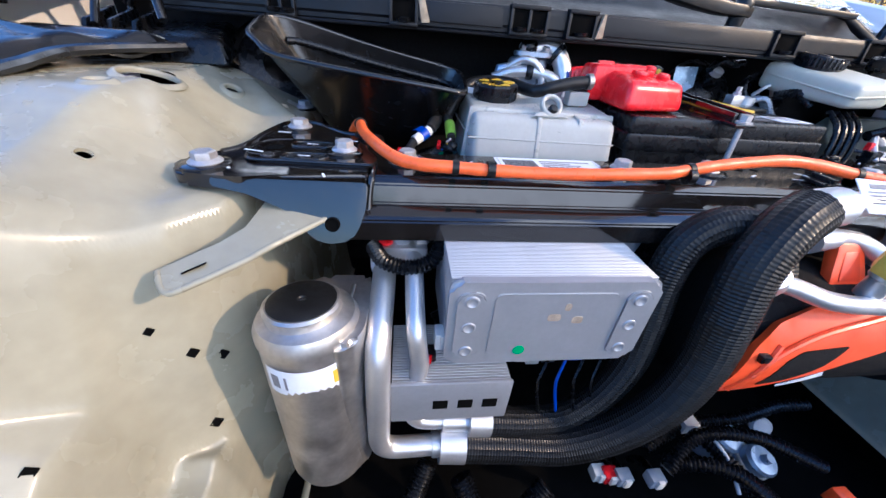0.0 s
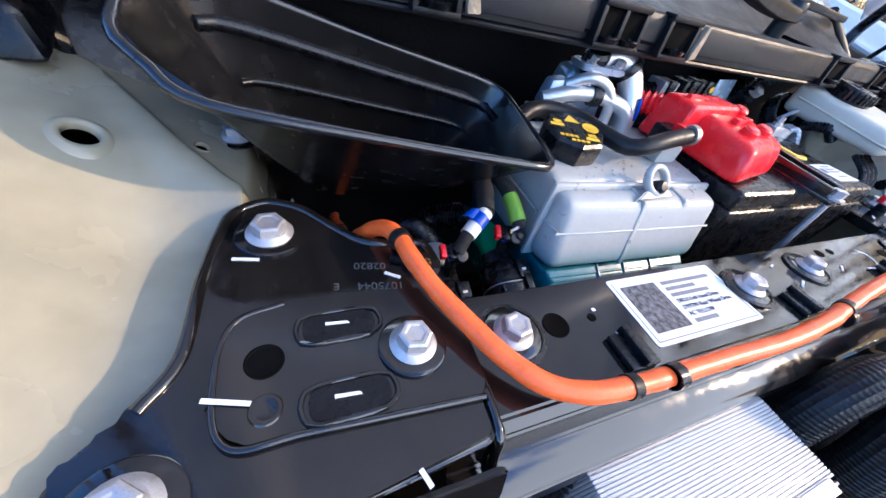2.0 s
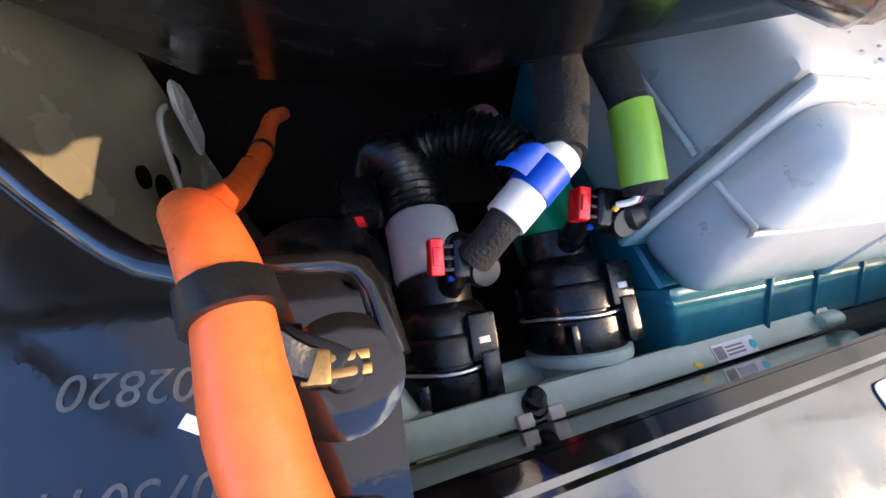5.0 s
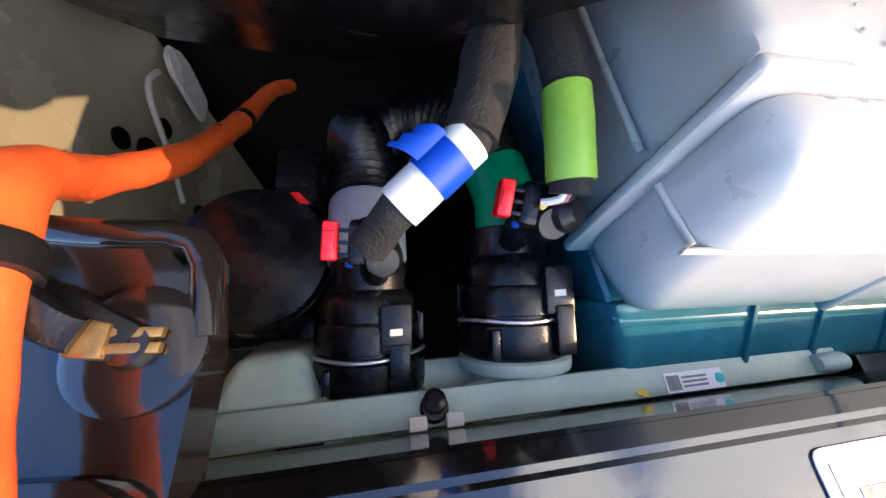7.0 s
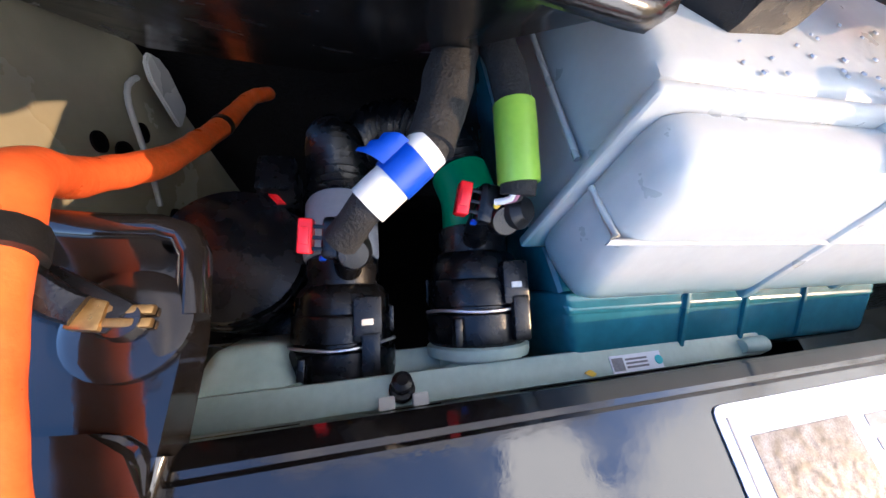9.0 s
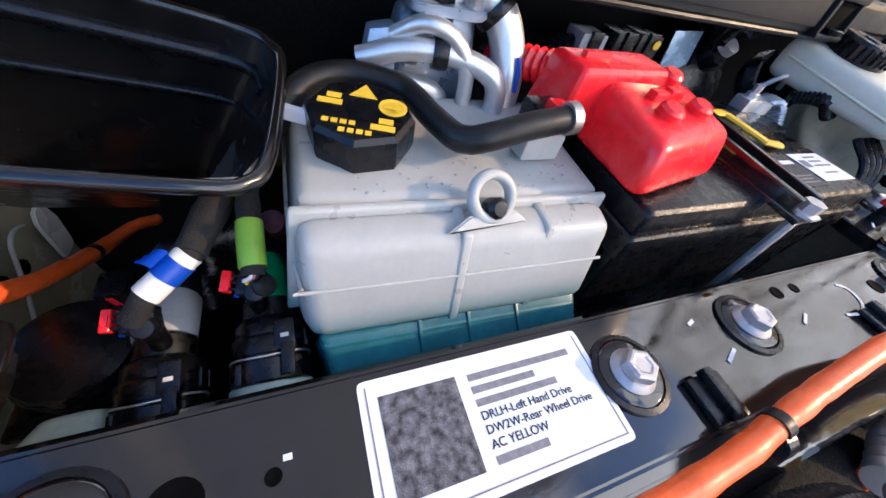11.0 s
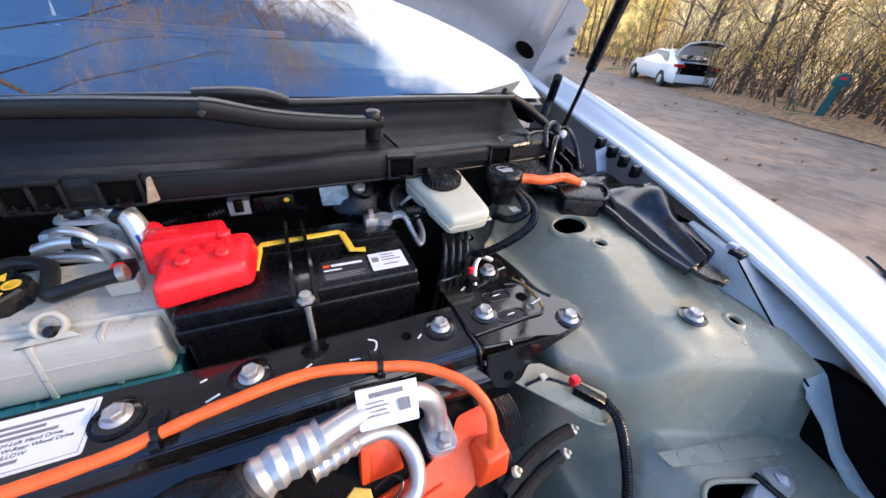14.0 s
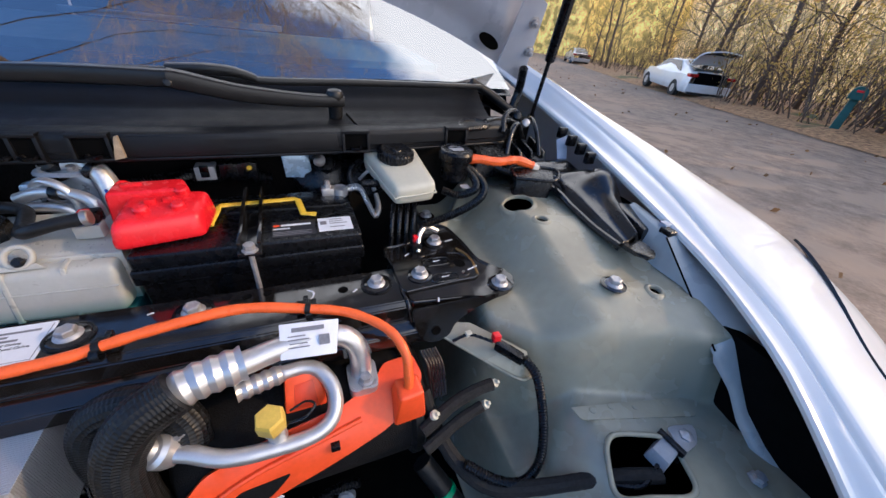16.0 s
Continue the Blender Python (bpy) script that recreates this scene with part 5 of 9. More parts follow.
part("corrugated_lead", tube([(-0.020, 0.180, 0.866), (-0.034, 0.205, 0.860), (-0.044, 0.232, 0.850)], 0.011, 14, ridge=0.0016, pitch=0.0062), M_RED, red, "red corrugated lead")
for pts in (((-0.044, 0.235, 0.850), (-0.015, 0.265, 0.845), (0.03, 0.275, 0.845), (0.08, 0.270, 0.850)), ((0.02, 0.262, 0.85), (0.06, 0.258, 0.86), (0.10, 0.262, 0.855), (0.15, 0.27, 0.84))):
    solo("wiring_loom", tube(pts, 0.010, 10, ridge=0.0012, pitch=0.005), M_PLASTIC, "black corrugated wiring loom behind the battery", "cable", "looms behind the battery")
for i, (x, y, z, m) in enumerate(((0.060, 0.255, 0.862, M_GREYP), (0.095, 0.252, 0.866, M_PLASTIC), (0.120, 0.250, 0.868, M_PLASTIC))):
    cn = thing("connector", (x, y, z - 0.01), "plastic wiring connector behind the battery", "connector", "connectors behind the battery")
    part("housing", box(x - 0.014, x + 0.014, y - 0.012, y + 0.014, z - 0.010, z + 0.012, 0.002), m, cn)
    part("latch", box(x - 0.006, x + 0.006, y - 0.015, y - 0.010, z - 0.004, z + 0.014, 0.001), M_PLASTIC, cn)
    if i == 2:
        part("yellow_dot", lathe([(0.004, 0), (0.004, 0.001), (0, 0.0012)], (x + 0.004, y - 0.0155, z + 0.006), (0, -1, 0), 12), M_YELLOW, cn)

# ---- coolant bottle ----
tank = thing("coolant_bottle", (-0.10, 0.12, 0.64), "milky coolant bottle with blue-green coolant inside", "bottle")
part("front_chamber", hexa([(-0.1985, 0.0610, 0.7640), (-0.0190, 0.0565, 0.7615), (-0.0160, 0.0890, 0.7615), (-0.2065, 0.0890, 0.7630), (-0.1985, 0.0755, 0.8240), (-0.0200, 0.0700, 0.8215), (-0.0170, 0.0930, 0.8245), (-0.1995, 0.0960, 0.8265)], 0.0095, 5), M_TANK, tank)
part("weld_flange", hexa([(-0.2100, 0.0865, 0.7610), (-0.0125, 0.0850, 0.7600), (-0.0125, 0.0895, 0.7600), (-0.2100, 0.0910, 0.7610), (-0.2015, 0.0940, 0.8290), (-0.0145, 0.0905, 0.8275), (-0.0145, 0.0950, 0.8280), (-0.2015, 0.0985, 0.8295)], 0.0019, 3), M_TANK, tank, "welded seam flange round the bottle")
for x in (-0.118, -0.066):
    part("weld_rib", hexa([(x - 0.0030, 0.0580, 0.7635), (x + 0.0030, 0.0580, 0.7635), (x + 0.0030, 0.09, 0.7635), (x - 0.0030, 0.09, 0.7635), (x - 0.0030, 0.0722, 0.8245), (x + 0.0030, 0.0722, 0.8245), (x + 0.0030, 0.094, 0.8262), (x - 0.0030, 0.094, 0.8262)], 0.0022, 3), M_TANK, tank)
part("parting_line", tube([(-0.2020, 0.0890, 0.7985), (-0.1999, 0.0720, 0.7985), (-0.1975, 0.0700, 0.7985), (-0.1200, 0.0672, 0.7980), (-0.0200, 0.0648, 0.7975)], 0.0011, 8), M_TANK, tank, "moulded parting line", 60)
part("parting_line", tube([(-0.2035, 0.0990, 0.7990), (-0.2040, 0.140, 0.7995), (-0.2030, 0.200, 0.8000)], 0.0012, 8), M_TANK, tank, "moulded parting line", 60)
part("rear_chamber", hexa([(-0.2060, 0.0940, 0.757), (-0.012, 0.0900, 0.757), (-0.010, 0.205, 0.757), (-0.206, 0.205, 0.757), (-0.1980, 0.1000, 0.8290), (-0.016, 0.0950, 0.8280), (-0.016, 0.200, 0.835), (-0.196, 0.200, 0.835)], 0.008, 4), M_TANK, tank)
part("lower_tank", hexa([(-0.182, 0.050, 0.64), (-0.030, 0.046, 0.64), (-0.030, 0.200, 0.64), (-0.182, 0.200, 0.64), (-0.1945, 0.0600, 0.7560), (-0.018, 0.0560, 0.7540), (-0.014, 0.208, 0.759), (-0.2065, 0.208, 0.759)], 0.004, 3), M_TEAL, tank, "coolant-filled lower tank")
part("tank_shelf", hexa([(-0.1860, 0.0440, 0.7000), (-0.0200, 0.0420, 0.7000), (-0.0160, 0.0900, 0.7000), (-0.2050, 0.0900, 0.7000), (-0.1890, 0.0440, 0.7420), (-0.0200, 0.0410, 0.7410), (-0.0160, 0.0660, 0.7590), (-0.1955, 0.0680, 0.7600)], 0.0045, 4), M_TEAL, tank, "coolant-coloured sloping lower shelf")
for x in (-0.137, -0.104, -0.068):
    part("tank_rib", hexa([(x - 0.0011, 0.0425, 0.738), (x + 0.0011, 0.0425, 0.738), (x + 0.0011, 0.070, 0.757), (x - 0.0011, 0.070, 0.757), (x - 0.0011, 0.0428, 0.7435), (x + 0.0011, 0.0428, 0.7435), (x + 0.0011, 0.068, 0.7620), (x - 0.0011, 0.068, 0.7620)], 0.0008), M_TEAL, tank)
part("coolant", hexa([(-0.1930, 0.0680, 0.7665), (-0.026, 0.0640, 0.7665), (-0.026, 0.195, 0.7665), (-0.199, 0.195, 0.7665), (-0.1930, 0.0720, 0.780), (-0.026, 0.0670, 0.780), (-0.026, 0.195, 0.780), (-0.198, 0.195, 0.780)], 0.004), M_TEAL, tank, "blue-green coolant showing through")
earm = Matrix.Translation((-0.104, 0.080, 0.824)) @ pose(0, 0, 0, 52, 0, 4)
eye = lathe([(0.0090, -0.002), (0.0105, -0.0035), (0.0130, -0.0035), (0.0145, -0.0015), (0.0145, 0.0015), (0.0130, 0.0035), (0.0105, 0.0035), (0.0090, 0.002), (0.0090, -0.002)], tuple(earm @ Vector((0.002, 0.014, 0.002))), (0.05, -0.79, 0.61), 32)
bmesh.ops.delete(eye, geom=[f for f in eye.faces if len(f.verts) > 4], context="FACES_ONLY")
part("lifting_eye", eye, M_TANK, tank, "moulded open eye", 60)
part("eye_foot", merge(bmesh.new(), slab(rounded([(-0.026, -0.002), (0.024, -0.002), (0.015, 0.006), (0.009, 0.0035), (-0.005, 0.0035), (-0.012, 0.006)], 0.002, 2), 0.0, 0.004, 0.001), earm.copy()), M_TANK, tank)
part("eye_clip", lathe([(0.0052, -0.006), (0.0060, -0.002), (0.0060, 0.003), (0.0040, 0.0055), (0, 0.006)], tuple(earm @ Vector((0.003, 0.008, 0.003))), (0.05, -0.79, 0.61), 10), M_PLASTIC, tank, "black push clip")
specks = bmesh.new()
for _ in range(45):
    x, y = random.uniform(-0.17, -0.02), random.uniform(0.100, 0.135)
    z = 0.8290 + 0.0060 * (y - 0.0965) / 0.10
    r = random.uniform(0.0004, 0.0012)
    merge(specks, lathe([(r, -0.0002), (r * 0.7, 0.0003), (0, 0.0004)], (x, y, z + 0.0002), (0, 0, 1), 6))
tagged(part("dirt_specks", specks, M_GREYP, tank, "dried dirt specks on the bottle"), "dried dirt specks on the bottle", kind="stuff")
cap = part("cap", lathe([(0.0285, 0.0), (0.0295, 0.004), (0.0290, 0.018), (0.0265, 0.0205), (0, 0.0205)], (-0.160, 0.146, 0.832), (-0.03, -0.10, 1), 8, flat=8), M_PLASTIC, tank, "black octagonal cap with yellow warning signs", 25)
part("cap_collar", lathe([(0.024, -0.008), (0.024, 0.002), (0.020, 0.003)], (-0.160, 0.146, 0.832), (-0.03, -0.10, 1), 24), M_TANK, cap)
capm = Matrix.Translation((-0.160, 0.146, 0.832)) @ frame_to((-0.03, -0.10, 1)) @ Matrix.Translation((0, 0, 0.0206))
# warning pictograms: triangle, rings and bars
for cx, cy, shape in ((0.000, 0.012, "tri"), (0.013, 0.004, "ring"), (-0.013, 0.004, "box"), (0.010, -0.009, "box"), (-0.008, -0.011, "bars"), (-0.001, -0.016, "bars")):
    sm = bmesh.new()
    if shape == "tri":
        merge(sm, slab([(cx - 0.006, cy - 0.004), (cx + 0.006, cy - 0.004), (cx, cy + 0.006)], 0.0, 0.0004, 0))
    elif shape == "ring":
        rg = lathe([(0.0062, 0), (0.0062, 0.0004), (0.0046, 0.0004), (0.0046, 0)], (cx, cy, 0), (0, 0, 1), 18)
        merge(sm, rg)
        merge(sm, box(cx - 0.004, cx + 0.004, cy - 0.0008, cy + 0.0008, 0, 0.0004, 0))
    elif shape == "box":
        merge(sm, box(cx - 0.005, cx + 0.005, cy - 0.004, cy - 0.0005, 0, 0.0004, 0))
        merge(sm, box(cx - 0.002, cx + 0.004, cy + 0.0005, cy + 0.004, 0, 0.0004, 0))
    else:
        for q in range(4):
            merge(sm, box(cx - 0.006 + q * 0.0035, cx - 0.0035 + q * 0.0035, cy - 0.0012, cy + 0.0014, 0, 0.0004, 0))
    bmesh.ops.scale(sm, vec=(1.25, 1.25, 1), verts=sm.verts)
    sm.transform(capm)
    part("warning_sign", sm, M_YELLOW, cap, "yellow printed pictogram")
part("label_tab", hexa([(-0.206, 0.165, 0.835), (-0.178, 0.150, 0.835), (-0.174, 0.156, 0.835), (-0.203, 0.172, 0.835), (-0.205, 0.167, 0.842), (-0.180, 0.152, 0.842), (-0.177, 0.156, 0.842), (-0.203, 0.171, 0.842)], 0.001), M_PAPER, tank, "small white sticker")
sens = thing("level_sensor", (-0.050, 0.130, 0.832), "black sensor plug with red lock on the bottle", "connector")
part("body", box(-0.066, -0.038, 0.122, 0.140, 0.832, 0.850, 0.003), M_TANK, sens)
part("plug", box(-0.060, -0.040, 0.128, 0.150, 0.846, 0.862, 0.002), M_PLASTIC, sens)
part("red_lock", box(-0.055, -0.045, 0.124, 0.134, 0.856, 0.868, 0.001), M_RED, sens, "red locking tab")
part("blue_seal", box(-0.060, -0.040, 0.124, 0.130, 0.844, 0.850, 0.001), M_BLUE, sens, "blue seal")

hose_a = thing("overflow_hose", (-0.12, 0.16, 0.84), "thin black rubber hose looping over the coolant bottle", "hose")
part("tube", tube([(-0.222, 0.150, 0.806), (-0.208, 0.165, 0.826), (-0.188, 0.186, 0.843), (-0.161, 0.195, 0.848), (-0.130, 0.180, 0.848), (-0.1175, 0.146, 0.846), (-0.110, 0.124, 0.847), (-0.098, 0.117, 0.852), (-0.075, 0.118, 0.858), (-0.046, 0.121, 0.862)], 0.0078, 12), M_RUBBER, hose_a)
part("end_collar", lathe([(0.0095, 0), (0.0095, 0.006), (0.008, 0.007)], (-0.048, 0.1208, 0.862), (1, 0.05, 0.1), 16), M_CAN, hose_a, "plain metal collar")

# ---- expansion valve pipes behind the bottle ----
pipes = thing("refrigerant_pipes", (-0.06, 0.21, 0.80), "bent bare aluminium refrigerant pipes and valve block", "pipes")
part("valve_block", hexa([(-0.130, 0.215, 0.815), (-0.060, 0.215, 0.815), (-0.060, 0.255, 0.815), (-0.130, 0.255, 0.815), (-0.122, 0.220, 0.880), (-0.068, 0.220, 0.884), (-0.068, 0.250, 0.884), (-0.122, 0.250, 0.880)], 0.010, 3), M_VALVE, pipes)
part("pipe_a", tube([(-0.150, 0.215, 0.850), (-0.120, 0.205, 0.862), (-0.085, 0.195, 0.862), (-0.062, 0.185, 0.852), (-0.060, 0.182, 0.825), (-0.066, 0.184, 0.80)], 0.0075, 14), M_ALU, pipes)
part("pipe_b", tube([(-0.095, 0.225, 0.890), (-0.070, 0.222, 0.895), (-0.052, 0.212, 0.880), (-0.045, 0.200, 0.850), (-0.048, 0.195, 0.80)], 0.0125, 16), M_ALU, pipes)
part("blue_mark", tube([(-0.0462, 0.190, 0.868), (-0.0445, 0.187, 0.858), (-0.0435, 0.186, 0.846)], 0.0016, 6), M_BLUE, pipes, "blue pen stroke")
part("pipe_c", tube([(-0.160, 0.225, 0.835), (-0.135, 0.212, 0.838), (-0.100, 0.205, 0.835), (-0.085, 0.205, 0.81)], 0.0075, 14), M_ALU, pipes)
part("actuator", lathe([(0.013, 0), (0.0135, 0.022), (0.011, 0.026), (0, 0.027)], (-0.098, 0.225, 0.876), (-0.2, -0.3, 1), 18), M_PLASTIC, pipes, "black valve actuator")
part("collar", lathe([(0.0155, -0.004), (0.0165, 0), (0.0155, 0.004)], (-0.058, 0.216, 0.887), (0.7, -0.4, -0.6), 18), M_PLASTIC, pipes)
part("flange_plate", slab(rounded([(-0.122, 0.206), (-0.07, 0.200), (-0.062, 0.232), (-0.118, 0.240)], 0.01, 4), 0.882, 0.888, 0.0015), M_VALVE, pipes)
for x, y, z in ((-0.108, 0.214, 0.888), (-0.078, 0.210, 0.888), (-0.116, 0.2165, 0.850)):
    part("casting_bolt", lathe([(0.0075, 0.0), (0.0075, 0.002), (0.0052, 0.003), (0.0052, 0.008), (0, 0.0085)], (x, y, z), (0, -0.3, 1), 6, flat=6), M_ZINC, pipes)
part("pipe_d", tube([(-0.128, 0.214, 0.866), (-0.112, 0.203, 0.878), (-0.094, 0.196, 0.874), (-0.082, 0.192, 0.856), (-0.080, 0.190, 0.82)], 0.0055, 14), M_ALU, pipes)
part("pipe_clamp", lathe([(0.0098, -0.005), (0.0105, 0.0), (0.0098, 0.005)], (-0.100, 0.1995, 0.8625), (1, -0.25, 0), 18), M_PLASTIC, pipes)
part("side_ear", hexa([(-0.148, 0.214, 0.842), (-0.126, 0.210, 0.842), (-0.126, 0.232, 0.842), (-0.148, 0.232, 0.842), (-0.144, 0.216, 0.868), (-0.126, 0.212, 0.872), (-0.126, 0.230, 0.872), (-0.144, 0.230, 0.868)], 0.004, 2), M_VALVE, pipes)

# ---- black funnel-shaped duct ----
duct = thing("air_duct", (-0.33, 0.17, 0.70), "open black plastic funnel-shaped air duct", "duct")
RIM = ((-0.450, 0.128, 0.880), (-0.425, 0.112, 0.868), (-0.330, 0.102, 0.856), (-0.235, 0.094, 0.846), (-0.215, 0.098, 0.843), (-0.206, 0.115, 0.844), (-0.198, 0.190, 0.850), (-0.202, 0.212, 0.854), (-0.225, 0.222, 0.860), (-0.330, 0.224, 0.880), (-0.425, 0.214, 0.902), (-0.450, 0.205, 0.904), (-0.460, 0.190, 0.902), (-0.462, 0.145, 0.888))
FOOT = ((-0.372, 0.212, 0.745), (-0.365, 0.206, 0.745), (-0.325, 0.202, 0.745), (-0.280, 0.198, 0.745), (-0.270, 0.200, 0.745), (-0.264, 0.206, 0.745), (-0.262, 0.230, 0.745), (-0.264, 0.240, 0.745), (-0.275, 0.246, 0.745), (-0.325, 0.248, 0.745), (-0.365, 0.246, 0.745), (-0.374, 0.240, 0.745), (-0.378, 0.234, 0.745), (-0.378, 0.220, 0.745))


def duct_wall(grow, top_drop):
    bm = bmesh.new()
    n = len(RIM)
    rows = []
    for k in range(9):
        t = k / 8
        row = []
        for a, b in zip(RIM, FOOT):
            q = Vector(a).lerp(Vector(b), t ** 0.85)
            c = Vector((-0.325, 0.165 + 0.06 * t, q.z))
            q += (q - c).normalized() * grow
            q.z -= top_drop * (1 - t)
            row.append(bm.verts.new(q))
        rows.append(row)
    for a, b in zip(rows, rows[1:]):
        for i in range(n):
            bm.faces.new((a[i], a[(i + 1) % n], b[(i + 1) % n], b[i]))
    return bm


part("wall", thick(duct_wall(0, 0), 0.0028), M_GLOSSP, duct, "", 60)
part("rim_lip", tube(list(RIM) + [RIM[0]], 0.0034, 8, 0.006), M_GLOSSP, duct, "rolled rim edge", 60)
part("inner_step", tube([Vector(a).lerp(Vector(b), 0.16) + Vector((0, -0.004, 0)) for a, b in list(zip(RIM, FOOT))[6:12]], 0.005, 8), M_PLASTIC, duct, "moulded inner ridge", 60)
part("inner_step", tube([Vector(a).lerp(Vector(b), 0.40) + Vector((0, -0.004, 0)) for a, b in list(zip(RIM, FOOT))[6:12]], 0.003, 8), M_PLASTIC, duct, "moulded inner ridge", 60)
blo = thing("blower_housing", (-0.50, 0.27, 0.80), "dark round blower housing in the corner of the bay", "blower")
part("drum", lathe([(0.060, -0.06), (0.075, -0.055), (0.078, 0.0), (0.070, 0.012), (0.030, 0.016), (0.028, 0.004), (0, 0.004)], (-0.475, 0.30, 0.835), (0.25, -0.75, 0.5), 32), M_PLASTIC, blo)
part("inlet_ring", lathe([(0.064, 0.008), (0.070, 0.0125), (0.073, 0.0165), (0.068, 0.019), (0.062, 0.0165), (0.061, 0.008)], (-0.475, 0.30, 0.835), (0.25, -0.75, 0.5), 32), M_GLOSSP, blo, "raised ring of the blower inlet")

# ---- couplings, connectors and hoses between duct and bottle ----
man = thing("coolant_manifold", (-0.20, 0.045, 0.70), "pale green plastic coolant manifold behind the brace", "manifold")
part("rail", box(-0.336, -0.092, 0.0365, 0.048, 0.722, 0.7445, 0.0025), M_PALE, man)
part("rail_back", box(-0.300, -0.200, 0.046, 0.060, 0.690, 0.722, 0.004), M_PALE, man)
part("boss", hexa([(-0.334, 0.044, 0.700), (-0.288, 0.044, 0.700), (-0.294, 0.078, 0.690), (-0.330, 0.078, 0.690), (-0.328, 0.046, 0.7430), (-0.292, 0.046, 0.7380), (-0.303, 0.066, 0.732), (-0.322, 0.064, 0.736)], 0.006, 4), M_PALE, man, "sloping moulded boss")
CPL_AXIS = Vector((0.03, 0.94, 0.30)).normalized()
COUPLED = ((-0.2794, 0.0518, 0.7174), (-0.2231, 0.0586, 0.7288))
for x, y, z in COUPLED:
    part("stub", lathe([(0.0180, -0.036), (0.0165, -0.026), (0.0165, -0.0055), (0.0212, -0.0050), (0.0217, -0.0035), (0.0217, -0.0010), (0.0207, -0.0003), (0.016, 0.0)], (x, y, z), CPL_AXIS, 32), M_PALE, man)
    part("web", hexa([(x - 0.034, 0.040, 0.715), (x - 0.012, 0.040, 0.715), (x - 0.012, 0.050, 0.712), (x - 0.034, 0.046, 0.712), (x - 0.034, 0.040, 0.738), (x - 0.012, 0.040, 0.744), (x - 0.012, 0.050, 0.740), (x - 0.034, 0.046, 0.734)], 0.003, 3), M_PALE, man)
part("screw", lathe([(0.0028, -0.010), (0.0028, 0.002), (0.0036, 0.0025), (0.0036, 0.005), (0.002, 0.006), (0, 0.006)], (-0.2585, 0.0430, 0.7440), (0, 0.35, 1), 12), M_PLASTIC, man, "black push rivet")
part("screw_collar", lathe([(0.0046, 0.0), (0.0046, 0.0016), (0.0038, 0.0022), (0.0028, 0.0022)], (-0.2585, 0.0420, 0.7440), (0, 0.2, 1), 16), M_PLASTIC, man)
for x in (-0.2640, -0.2525):
    part("white_lug", box(x - 0.0028, x + 0.0028, 0.0362, 0.0405, 0.7440, 0.7475, 0.0008), M_WTAPE, man, "small white lug")
stk = part("sticker", box(-0.1745, -0.1500, 0.0372, 0.0440, 0.7446, 0.7448, 0), M_PAPER, man, "small white printed sticker")
part("code_patch", box(-0.1738, -0.1685, 0.0380, 0.0430, 0.74485, 0.7449, 0), M_INKGREY, stk)
for y in (0.0390, 0.0405, 0.0420):
    part("print_bar", box(-0.1675, -0.1570, y - 0.0004, y + 0.0004, 0.74485, 0.7449, 0), M_INKGREY, stk)
part("cyan_dab", lathe([(0.0019, 0), (0.0018, 0.0003), (0, 0.0004)], (-0.1515, 0.0405, 0.7448), (0, 0, 1), 14), mat("cyan_paint", (0.08, 0.55, 0.62), 0.5), man, "pale cyan paint dab")
part("yellow_dab", slab(rounded([(-0.1875, 0.0392), (-0.1842, 0.0372), (-0.1818, 0.0382), (-0.1845, 0.0402)], 0.0008, 2), 0.7446, 0.7450, 0), M_YELLOW, man, "yellow paint dab")
part("end_knob", lathe([(0.0030, -0.004), (0.0036, 0.0), (0.0036, 0.008), (0.002, 0.010), (0, 0.010)], (-0.1030, 0.0410, 0.7455), (1, 0, 0.05), 14), M_PALE, man)


